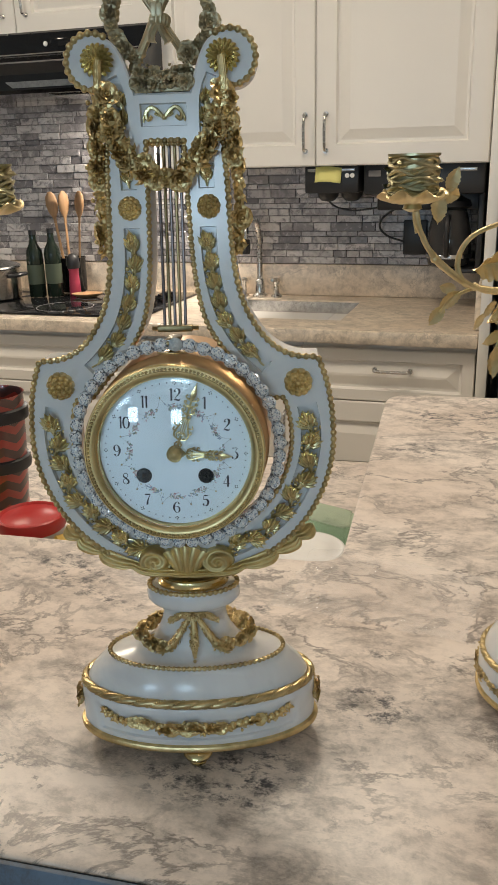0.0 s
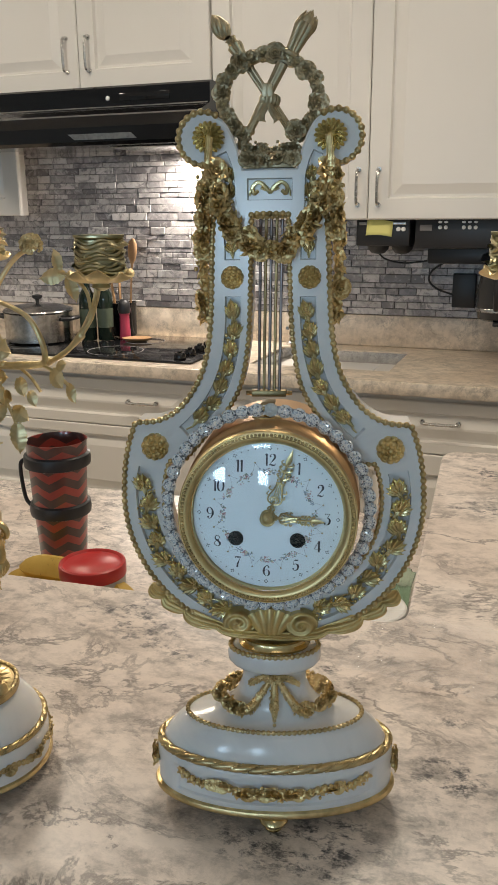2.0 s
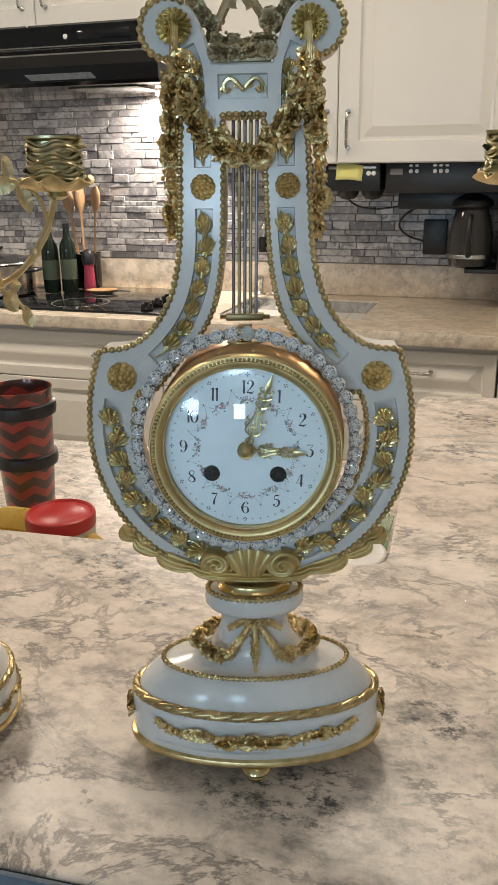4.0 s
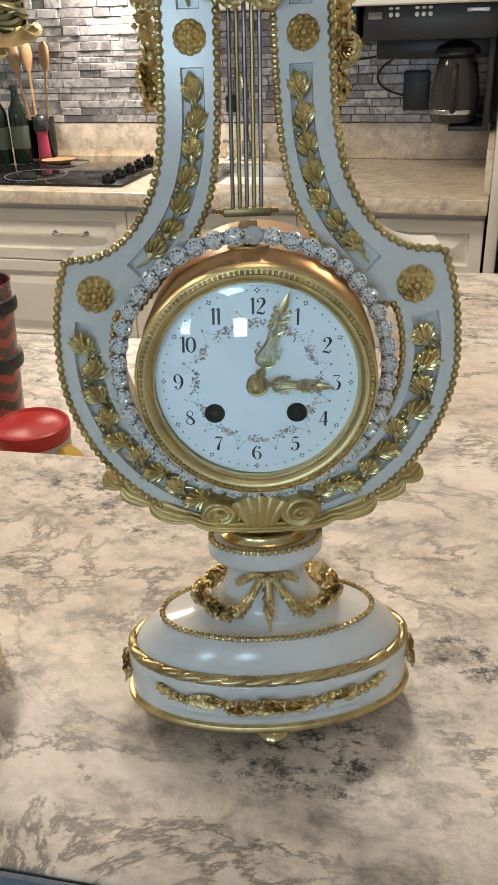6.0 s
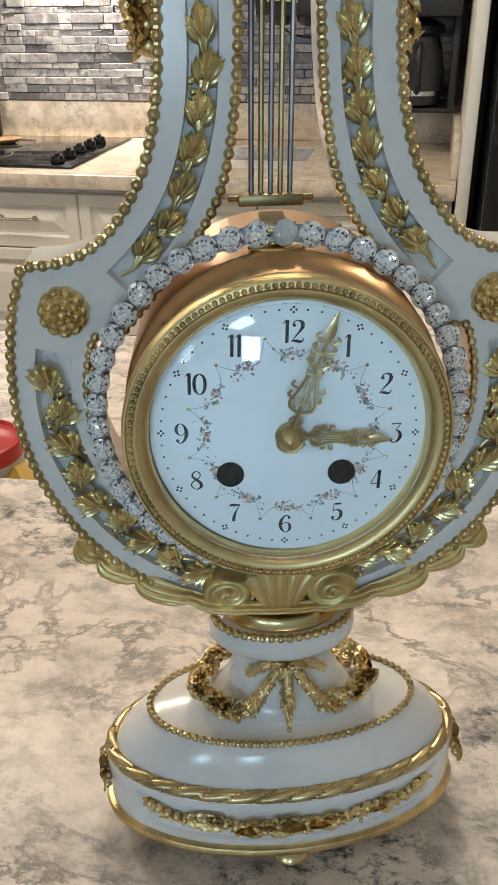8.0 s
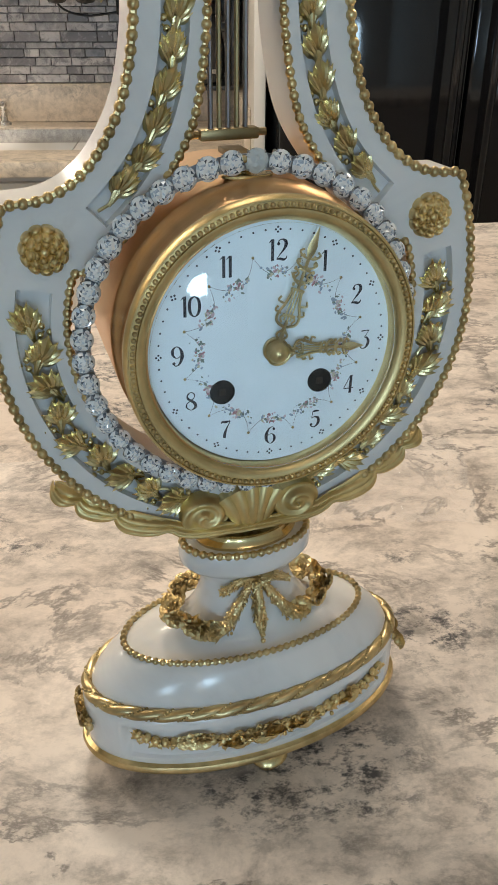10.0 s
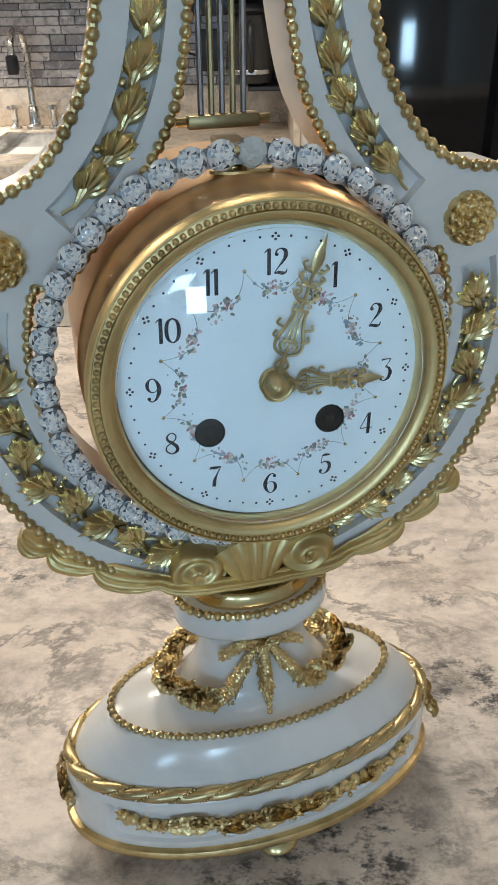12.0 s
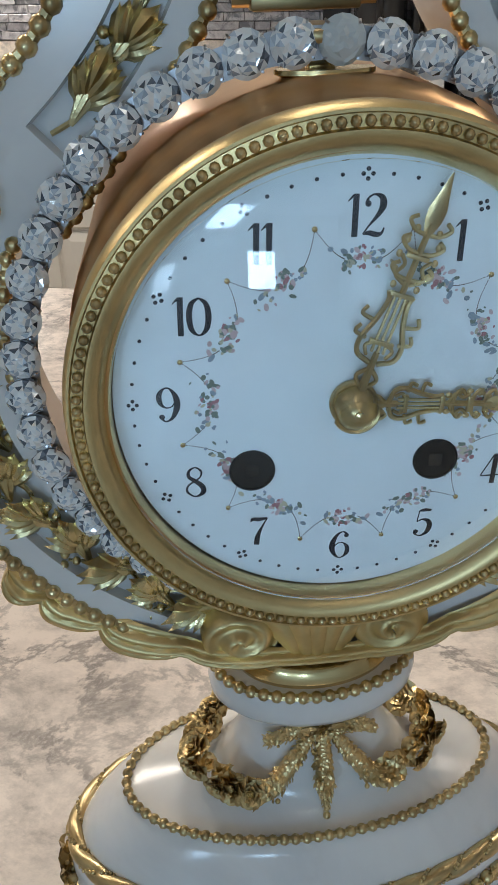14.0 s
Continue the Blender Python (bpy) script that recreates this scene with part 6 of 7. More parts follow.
def pepper_mill():
    root = thing("spice_grinder", "pink and black spice grinder behind the cooktop", "grinder", K @ pose(-0.005, 0.44, 0.9285))
    g = Geo()
    g.add(*lathe_tpl([(0, 0), (0.020, 0), (0.022, 0.004), (0.020, 0.05), (0.018, 0.09), (0.022, 0.10)], 22, 1, False))
    part("body", g, PINK, root)
    g = Geo()
    g.add(*lathe_tpl([(0.023, 0.1), (0.025, 0.115), (0.022, 0.14), (0.012, 0.152), (0, 0.155)], 22, 1, False))
    part("head", g, BLACK_PLASTIC, root, "black grinder head")


pepper_mill()
g = Geo()
g.add(*lathe_tpl([(0, 0), (0.035, 0), (0.052, 0.008), (0.058, 0.014), (0.052, 0.013), (0.03, 0.006), (0.0, 0.005)], 32, 0.7, False))
tagged(part("spoon_rest", g, WOOD, None, "", K @ pose(0.066, 0.40, 0.9285, 0, 0, 20)), "small wooden spoon rest on the cooktop", "spoon rest")


def sink_and_tap():
    a, b, c, d = SINK
    root = thing("sink", "stainless steel sink set into the granite counter", "sink", K)
    g = Geo()
    for x0, x1, y0, y1 in ((a, a + 0.004, c, d), (b - 0.004, b, c, d), (a, b, c, c + 0.004), (a, b, d - 0.004, d)):
        box(g, x0, x1, y0, y1, 0.72, 0.915)
    box(g, a, b, c, d, 0.715, 0.72)
    part("basin", g, STAINLESS, root)
    tap = thing("faucet", "chrome gooseneck faucet behind the sink", "faucet", K @ pose(0.695, 0.555, 0.9205))
    g = Geo()
    g.add(*lathe_tpl([(0.0, 0.0), (0.027, 0.0), (0.027, 0.008), (0.018, 0.014), (0.016, 0.06), (0.013, 0.064)], 24, 1, False))
    tube(g, smooth_path([(0, 0, 0.05), (0, 0, 0.20), (0.0, -0.03, 0.265), (0.0, -0.09, 0.285), (0.0, -0.15, 0.262), (0.0, -0.165, 0.22)], 6), 0.0105, 12)
    part("spout", g, CHROME, tap)
    g = Geo()
    g.add(*lathe_tpl([(0.015, 0.0), (0.017, 0.012), (0.017, 0.045), (0.012, 0.05)], 20), pose(0.0, -0.166, 0.172))
    part("spray_head", g, BLACK_PLASTIC, tap, "black spray head")
    for dx in (-0.062, 0.062):
        g = Geo()
        g.add(*lathe_tpl([(0, 0), (0.020, 0), (0.020, 0.006), (0.011, 0.012), (0.010, 0.05), (0.014, 0.056), (0.013, 0.066), (0, 0.07)], 20, 1, False), pose(dx, 0.0, 0))
        tube(g, [(dx, 0, 0.058), (dx, -0.055, 0.068)], 0.006, 8)
        part("tap_handle", g, CHROME, tap, "chrome lever")


sink_and_tap()


def note_and_radio():
    root = thing("under_cabinet_radio", "black radio hung under the wall cabinet", "radio", K)
    g = Geo()
    box(g, 0.925, 1.098, 0.31, 0.55, 1.292, 1.376, 0.006)
    part("body", g, BLACK_PLASTIC, root)
    for u in (0.975, 1.055):
        g = Geo()
        g.add(*lathe_tpl([(0.036, 0.0), (0.034, -0.014), (0.022, -0.028), (0.0, -0.032)], 24, 1, False), pose(u, 0.43, 1.2925))
        part("speaker", g, BLACK_PLASTIC, root, "round black speaker dome")
    g = Geo()
    box(g, 0.935, 1.085, 0.3070, 0.3098, 1.357, 1.366, 0.001)
    part("trim_strip", g, STAINLESS, root, "pale metal trim strip")
    for u in (1.062, 1.078):
        g = Geo()
        g.add(*lathe_tpl([(0.007, 0), (0.007, 0.006), (0, 0.007)], 16, 1, False), pose(u, 0.3095, 1.345, 90))
        part("button", g, WHITE_PLASTIC, root, "white button")
    paper, tree, bsdf = material("yellow_note_paper", 0.7, 0, (0.72, 0.68, 0.24))
    g = Geo()
    v, f = [], []
    for i in range(6):
        for j in range(5):
            x, z = i / 5 * 0.083, -j / 4 * 0.046
            v.append((x, -0.002 - 0.010 * (j / 4) ** 2 + 0.002 * math.sin(i * 1.3), z + 0.003 * math.sin(i * 0.7)))
    for i in range(5):
        for j in range(4):
            f.append((i * 5 + j, i * 5 + j + 1, (i + 1) * 5 + j + 1, (i + 1) * 5 + j))
    g.add(v, f)
    ob = part("sticky_note", g, paper, None, "", K @ pose(0.962, 0.3055, 1.372, 0, 2, 0))
    so = ob.modifiers.new("paper", "SOLIDIFY")
    so.thickness = 0.0008
    tagged(ob, "yellow sticky note on the black radio", "note")


note_and_radio()


def coffee_maker():
    root = thing("coffee_maker", "black coffee maker hung under the cabinet with glass carafe", "coffee maker", K)
    g = Geo()
    box(g, 1.112, 1.480, 0.315, 0.585, 1.285, 1.376, 0.008)
    box(g, 1.140, 1.475, 0.42, 0.585, 1.232, 1.286, 0.006)
    part("body", g, BLACK_PLASTIC, root)
    g = Geo()
    box(g, 1.128, 1.166, 0.3120, 0.3148, 1.340, 1.358, 0.001)
    part("display", g, GROUT, root, "small grey display")
    for u in (1.190, 1.208, 1.262, 1.280, 1.298):
        for z in (1.350, 1.366):
            g = Geo()
            g.add(*lathe_tpl([(0.0062, 0), (0.0058, 0.003), (0, 0.004)], 14, 1, False), pose(u, 0.3148, z, 90) @ Matrix.Diagonal((1, 0.6 if z > 1.36 else 1.0, 1, 1)))
            part("button", g, WHITE_PLASTIC, root, "round white button")
    g = Geo()
    box(g, 1.395, 1.455, 0.3120, 0.3148, 1.352, 1.362, 0.001)
    part("trim_strip", g, STAINLESS, root)
    g = Geo()
    g.add(*lathe_tpl([(0.020, 1.283), (0.060, 1.262), (0.066, 1.245), (0.055, 1.238)], 30, 1, False), pose(1.375, 0.42, 0))
    part("filter_basket", g, BLACK_PLASTIC, root, "black filter basket")
    g = Geo()
    g.add(*lathe_tpl([(0.050, 1.235), (0.058, 1.21), (0.070, 1.15), (0.072, 1.10), (0.064, 1.062), (0.050, 1.055), (0.0, 1.055)], 36, 1, False), pose(1.375, 0.42, 0))
    car = part("carafe", g, SMOKE, root, "smoked glass carafe")
    g = Geo()
    g.add(*lathe_tpl([(0.073, 1.098), (0.0742, 1.096), (0.0735, 1.086), (0.072, 1.085)], 36, 1, False), pose(1.375, 0.42, 0))
    part("band", g, STAINLESS, car, "steel band")
    g = Geo()
    tube(g, smooth_path([(1.375, 0.355, 1.215), (1.375, 0.315, 1.21), (1.375, 0.300, 1.16), (1.375, 0.318, 1.105), (1.375, 0.352, 1.10)], 5), 0.009, 10)
    part("handle", g, BLACK_PLASTIC, car, "black carafe handle")
    g = Geo()
    box(g, 1.365, 1.480, 0.36, 0.585, 1.041, 1.054, 0.003)
    box(g, 1.462, 1.480, 0.36, 0.585, 1.05, 1.290, 0.004)
    part("stand", g, BLACK_PLASTIC, root)


SMOKE = glossy("smoked_glass", (0.035, 0.034, 0.034), 0.06)
coffee_maker()
g = Geo()
box(g, 1.209, 1.288, 0.572, 0.600, 1.074, 1.190, 0.004)
ad = thing("power_adapter", "black power adapter box plugged into the tiled wall", "adapter", K)
part("box", g, BLACK_PLASTIC, ad)
g = Geo()
tube(g, smooth_path([(1.245, 0.58, 1.08), (1.215, 0.575, 1.115), (1.16, 0.57, 1.135), (1.128, 0.57, 1.165), (1.14, 0.56, 1.20), (1.19, 0.55, 1.235)], 6), 0.0035, 7)
part("cable", g, BLACK_PLASTIC, ad, "black cable")
g = Geo()
tube(g, smooth_path([(0.955, 0.45, 1.285), (0.985, 0.48, 1.245), (1.04, 0.50, 1.228), (1.10, 0.50, 1.232), (1.15, 0.50, 1.24)], 6), 0.003, 7)
part("cable", g, BLACK_PLASTIC, ad, "black cable")

# ---------------------------------------------------------------- things on the work counter


def chevron_material():
    mat, tree, bsdf = material("red_and_dark_chevron_print", 0.3)
    tc = tree.nodes.new("ShaderNodeTexCoord")
    sep = tree.nodes.new("ShaderNodeSeparateXYZ")
    tree.links.new(tc.outputs["Object"], sep.inputs[0])

    def math_(op, a, b=None):
        n = tree.nodes.new("ShaderNodeMath")
        n.operation = op
        for k, q in enumerate((a, b)):
            if q is None:
                continue
            if isinstance(q, (int, float)):
                n.inputs[k].default_value = q
            else:
                tree.links.new(q, n.inputs[k])
        return n.outputs[0]
    ang = math_("ARCTAN2", sep.outputs["Y"], sep.outputs["X"])
    zig = math_("PINGPONG", math_("MULTIPLY", ang, 0.0191), 0.0100)
    band = math_("FRACT", math_("DIVIDE", math_("ADD", sep.outputs["Z"], zig), 0.0235))
    red = math_("LESS_THAN", band, 0.48)
    n = noise_tex(tree, tc.outputs["Object"], 40, 4)
    c = mix(tree, red, (0.050, 0.030, 0.028), (0.36, 0.045, 0.032))
    c = mix(tree, ramp(tree, n, [(0.3, (0, 0, 0)), (0.8, (0.6, 0.6, 0.6))]), c, (0.14, 0.05, 0.04))
    tree.links.new(c, bsdf.inputs["Base Color"])
    bsdf.inputs["Coat Weight"].default_value = 0.6
    bsdf.inputs["Coat Roughness"].default_value = 0.1
    return mat


def travel_mug():
    root = thing("travel_mug", "red and black chevron tumbler with black rubber bands", "tumbler", pose(-0.3430, 0.575, 0.9205, 0, 0, 0))
    g = Geo()
    g.add(*lathe_tpl([(0, 0), (0.0295, 0), (0.0310, 0.003), (0.0365, 0.090), (0.0405, 0.178), (0.0414, 0.183), (0.0398, 0.183), (0.0382, 0.174), (0.034, 0.06), (0.0, 0.055)], 44, 1, False))
    part("cup", g, chevron_material(), root)
    for z0, r in ((0.155, 0.0412), (0.086, 0.0380)):
        g = Geo()
        g.add(*lathe_tpl([(r - 0.002, 0.0), (r + 0.003, 0.002), (r + 0.004, 0.009), (r + 0.003, 0.017), (r - 0.001, 0.019)], 40, 1, False), pose(0, 0, z0 - 0.008))
        part("rubber_band", g, BLACK_PLASTIC, root, "black rubber grip band")
    g = Geo()
    tube(g, smooth_path([(-0.041, -0.010, 0.158), (-0.048, -0.012, 0.150), (-0.047, -0.012, 0.12), (-0.044, -0.011, 0.100), (-0.039, -0.010, 0.092)], 5), 0.0028, 8)
    part("strap", g, BLACK_PLASTIC, root, "black rubber strap")


travel_mug()


def lidded_can(name, label, x, y, z, r, h, mat, lidmat, lidlabel):
    root = thing(name, label, "container", pose(x, y, z))
    g = Geo()
    g.add(*lathe_tpl([(0, 0), (r * 0.95, 0), (r * 0.97, 0.003), (r * 0.97, h * 0.86)], 44, 1, False))
    part("body", g, mat, root)
    g = Geo()
    g.add(*lathe_tpl([(r * 0.985, h * 0.80), (r, h * 0.81), (r * 1.005, h * 0.95), (r * 0.985, h * 0.985), (r * 0.93, h), (r * 0.89, h * 0.985), (r * 0.86, h * 0.965), (r * 0.6, h * 0.968), (r * 0.58, h * 0.975), (0, h * 0.975)], 44, 1, False))
    part("lid", g, lidmat, root, lidlabel)
    return root


FOIL_PAPER = glossy("grey_silver_label", (0.46, 0.44, 0.42), 0.35)
can = lidded_can("nut_can", "grey can with a red plastic lid", -0.249, 0.412, 0.9205, 0.0395, 0.082, FOIL_PAPER, RED_PLASTIC, "red plastic lid")
lidded_can("white_jar", "low white jar with a white lid", 0.074, 0.390, 0.9205, 0.044, 0.052, WHITE_PLASTIC, WHITE_PLASTIC, "white plastic lid")


def banana(m, bend, ln):
    g = Geo()
    n, k = 22, 9
    v, f = [], []
    for i in range(n):
        t = i / (n - 1)
        a = (t - 0.5) * bend
        R = ln / bend
        cx, cy = R * math.sin(a), R * (1 - math.cos(a))
        r = 0.0185 * min(1, (t * 7) ** 0.6 + 0.22) * min(1, ((1 - t) * 6) ** 0.6 + 0.16)
        for j in range(k):
            q = 2 * math.pi * j / k
            rr = r * (1 + 0.07 * math.cos(5 * q))
            v.append((cx - rr * math.cos(q) * math.sin(a), cy + rr * math.cos(q) * math.cos(a), 0.0185 + rr * math.sin(q)))
    for i in range(n - 1):
        for j in range(k):
            f.append((i * k + j, i * k + (j + 1) % k, (i + 1) * k + (j + 1) % k, (i + 1) * k + j))
    f += [tuple(range(k - 1, -1, -1)), tuple((n - 1) * k + j for j in range(k))]
    g.add(v, f)
    return tagged(part("banana", g, BANANA, None, "", m), "ripe yellow banana lying on the work counter", "banana", "bananas on the work counter")


def banana_material():
    mat, tree, bsdf = material("ripe_banana_skin", 0.45)
    vec = coords(tree)
    n = noise_tex(tree, vec, 30, 5)
    s = noise_tex(tree, vec, 180, 3)
    c = ramp(tree, n, [(0.3, (0.56, 0.36, 0.06)), (0.7, (0.68, 0.47, 0.11))])
    c = mix(tree, ramp(tree, s, [(0.66, (0, 0, 0)), (0.72, (0.8, 0.8, 0.8))]), c, (0.14, 0.07, 0.02))
    tree.links.new(c, bsdf.inputs["Base Color"])
    return mat


BANANA = banana_material()
banana(pose(-0.268, 0.446, 0.9450, 0, 0, 150), 1.15, 0.20)
banana(pose(-0.296, 0.468, 0.9215, 0, 0, 158), 1.1, 0.19)
banana(pose(-0.350, 0.440, 0.9215, 0, 0, 165), 1.1, 0.19)

g = Geo()
v_ = [(-0.034, -0.022, 0), (0.034, -0.022, 0), (0.034, 0.022, 0), (-0.034, 0.022, 0), (-0.040, -0.027, 0.062), (0.040, -0.027, 0.048), (0.040, 0.027, 0.048), (-0.040, 0.027, 0.062)]
bm_ = bmesh.new()
vs_ = [bm_.verts.new(q) for q in v_]
for q in ((3, 2, 1, 0), (0, 1, 5, 4), (1, 2, 6, 5), (2, 3, 7, 6), (3, 0, 4, 7)):
    bm_.faces.new([vs_[i] for i in q])
bmesh.ops.bevel(bm_, geom=bm_.edges[:], offset=0.006, segments=2, affect="EDGES")
me_ = bpy.data.meshes.new("plastic_tub")
bm_.to_mesh(me_)
bm_.free()
me_.materials.append(GREEN_CLEAR)
tub = new("plastic_tub", me_)
tub.modifiers.new("wall", "SOLIDIFY").thickness = 0.0015
tub.matrix_basis = pose(0.092, 0.478, 0.9205, 0, 0, -12)
tagged(tub, "open translucent green plastic tub", "tub")


def plastic_wrap():
    """A crumpled sheet of clear film lying on the bar behind the clock."""
    g = Geo()
    n, m = 34, 26
    v, f = [], []
    for i in range(n):
        for j in range(m):
            x, y = (i / (n - 1) - 0.5) * 0.17, (j / (m - 1) - 0.5) * 0.12
            q = noise.noise(Vector((x * 34, y * 34, 1.7))) + 0.6 * noise.noise(Vector((x * 90, y * 90, 4.2)))
            v.append((x + 0.006 * noise.noise(Vector((y * 30, 2, 3))), y + 0.008 * noise.noise(Vector((x * 30, 7, 3))), 0.0012 + 0.0042 * max(0, q)))
    for i in range(n - 1):
        for j in range(m - 1):
            f.append((i * m + j, (i + 1) * m + j, (i + 1) * m + j + 1, i * m + j + 1))
    g.add(v, f)
    film_, tree, bsdf = material("clear_plastic_film", 0.08, 0, (1, 1, 1))
    bsdf.inputs["Alpha"].default_value = 0.12
    bsdf.inputs["Specular IOR Level"].default_value = 0.7
    ob = part("plastic_wrap", g, film_, None, "", pose(0.142, 0.215, BAR_Z, 0, 0, -20), False)
    tagged(ob, "crumpled clear plastic wrap lying on the granite bar", "plastic wrap")


plastic_wrap()
wall_tiles()

# ---------------------------------------------------------------- candelabra


def candelabrum():
    root = thing("candelabrum", "gilt bronze and white marble candelabrum with flower branches on the bar", "candelabrum", pose(-0.214, 0.030, BAR_Z), "pair of candelabra beside the clock")
    g = Geo()
    prof = [(0.0480, 0.0105), (0.0495, 0.0120), (0.0495, 0.0320), (0.0488, 0.0345), (0.0465, 0.0355), (0.0455, 0.0400), (0.0430, 0.0455), (0.0390, 0.0515), (0.0330, 0.0580), (0.0290, 0.0610), (0.0200, 0.0620)]
    g.add(*lathe_tpl(prof, 72))
    part("marble_base", g, MARBLE, root, "round stepped white marble base")
    g = Geo()
    g.add(*lathe_tpl([(0.048, 0.0110), (0.0505, 0.0105), (0.0512, 0.0085), (0.0500, 0.0068), (0.044, 0.0062), (0.040, 0.0068)], 60, 1, False))
    part("base_rim", g, GILT_MATT, root)
    for k in range(3):
        a = radians(38 + 120 * k)
        g = Geo()
        g.add(*lathe_tpl([(0.004, -0.0002), (0.0060, 0.002), (0.0050, 0.0045), (0.0062, 0.0068)], 18), pose(0.038 * math.cos(a), 0.038 * math.sin(a), 0))
        part("foot", g, BRASS, root)
    g = Geo()
    rope(g, ellipse(0.0472, 0.0472, 0.0368, n=160), 0.0024, 0.017)
    part("rope_moulding", g, GILT, root)
    g = Geo()
    garland(g, [(0.0497 * math.cos(t), 0.0497 * math.sin(t), 0.0225 + 0.0022 * math.cos(t * 9)) for t in np.linspace(0, 2 * math.pi, 80)][:-1], 0.0040, 13, (0, 0, 1), 0.0, True, 0.5)
    for k in range(26):
        a = 2 * math.pi * k / 26
        q = Vector((math.cos(a), math.sin(a), 0))
        g.add(*(DAISY if k % 2 else LEAF), frame_m(q * 0.0497 + Vector((0, 0, 0.0225)), (-math.sin(a), math.cos(a), 0.3), q, 0.0075 if k % 2 == 0 else 0.0048))
    part("frieze_garland", g, GILT, root, "gilt flower frieze")
    g = Geo()
    g.add(*lathe_tpl([(0.0310, 0.0605), (0.0318, 0.0625), (0.0312, 0.0650), (0.0290, 0.0660), (0.0270, 0.0650), (0.012, 0.0665), (0.006, 0.072), (0.0, 0.073)], 56, 1, False))
    rope(g, ellipse(0.0302, 0.0302, 0.0660, n=120), 0.0017, 0.012)
    for k in range(24):
        a = 2 * math.pi * k / 24
        g.add(*LEAF_PLAIN, frame_m((0.008 * math.cos(a), 0.008 * math.sin(a), 0.0668), (math.cos(a), math.sin(a), 0), (0, 0, 1), 0.018, 0.008, 0.006))
    part("gilt_plate", g, GILT, root, "gilt plate with rays under the tripod")
    g = Geo()
    g.add(*lathe_tpl([(0.0, 0.108), (0.006, 0.110), (0.016, 0.120), (0.0235, 0.136), (0.0275, 0.155), (0.0285, 0.172), (0.0275, 0.182), (0.020, 0.183)], 56, 1, False))
    part("urn", g, MARBLE, root, "white marble urn")
    g = Geo()
    g.add(*lathe_tpl([(0.0275, 0.181), (0.0300, 0.183), (0.0305, 0.190), (0.0290, 0.1955), (0.0295, 0.198), (0.0270, 0.201), (0.0205, 0.2035), (0.0195, 0.206), (0.012, 0.208), (0.0105, 0.213), (0.006, 0.215), (0.0045, 0.226)], 56, 1, False))
    g.add(*lathe_tpl([(0.0, 0.098), (0.004, 0.100), (0.006, 0.106), (0.010, 0.1115), (0.004, 0.113)], 24, 1, False))
    for k in range(20):
        a = 2 * math.pi * k / 20
        q = Vector((math.cos(a), math.sin(a), 0))
        g.add(*LEAF, frame_m(q * 0.0275 + Vector((0, 0, 0.2005)), Vector((0, 0, 0.42)) - q, q * 0.42 + Vector((0, 0, 1)), 0.0100, 0.0090, 0.006))
    part("urn_lid", g, GILT_MATT, root, "turned gilt lid with stepped rings")
    for k in range(3):
        a = radians(-22 + 120 * k)
        rad, tan = Vector((math.cos(a), math.sin(a), 0)), Vector((-math.sin(a), math.cos(a), 0))
        g = Geo()
        leg = [(0.0270, 0.0665), (0.0262, 0.076), (0.0225, 0.086), (0.0190, 0.098), (0.0205, 0.112), (0.0262, 0.128), (0.0310, 0.146), (0.0325, 0.165), (0.0310, 0.180)]
        tube(g, smooth_path([tuple(rad * r + Vector((0, 0, z))) for r, z in leg], 5), [0.0030, 0.0028, 0.0022] + [0.0019 + 0.0008 * (i / 38) for i in range(38)], 9)
        g.add(*lathe_tpl([(0.0045, 0.0), (0.0052, 0.001), (0.0046, 0.005), (0.0030, 0.008)], 12), Matrix.Translation(rad * 0.0270 + Vector((0, 0, 0.0665))))
        part("tripod_leg", g, GILT_MATT, root, "curved gilt leg with a hoof foot")
        g = Geo()
        c = rad * 0.0335 + Vector((0, 0, 0.180))
        g.add(*BALL_FINE, frame_m(c, rad, (0, 0, 1), 0.0072, 0.0062, 0.0085))
        g.add(*BALL_FINE, frame_m(c + rad * 0.0050 - Vector((0, 0, 0.0080)), rad, (0.3 * rad.x, 0.3 * rad.y, 1), 0.0046, 0.0042, 0.0078))
        for s in (-1, 1):
            hp = []
            for i in range(22):
                t = i / 21
                q = t * 4.6
                rr = 0.0062 * (1 - 0.62 * t)
                hp.append(tuple(c + tan * s * (0.0050 + 0.0045 * t) + rad * (0.002 - rr * math.sin(q) * -1) + Vector((0, 0, 0.0045 + rr * math.cos(q)))))
            tube(g, hp, [0.0026 * (1 - 0.7 * i / 21) for i in range(22)], 7)
            ball(g, *(c + tan * s * 0.0046 + rad * 0.0052 + Vector((0, 0, -0.001))), 0.0012)
        for i in range(16):
            t = 2.4 * i
            q = (rad * (0.4 + 0.6 * abs(math.cos(t))) + tan * math.sin(t) + Vector((0, 0, 0.9 - 0.09 * i))).normalized()
            g.add(*LEAF, frame_m(c + Vector((q.x * 0.0062, q.y * 0.0062, q.z * 0.0085)), Vector((0, 0, -1)) + tan * 0.5 * math.cos(i * 2.0), q, 0.0065, 0.0055, 0.004))
        for i in range(7):
            tube(g, smooth_path([tuple(c + rad * 0.006 + tan * 0.0011 * (i - 3) - Vector((0, 0, 0.012))), tuple(c + rad * (0.0078 + 0.0006 * (i % 2)) + tan * 0.0014 * (i - 3) - Vector((0, 0, 0.017))), tuple(c + rad * 0.005 + tan * 0.0008 * (i - 3) - Vector((0, 0, 0.023 + 0.001 * (i % 2))))], 4), [0.0011] * 7 + [0.0008, 0.0003], 6)
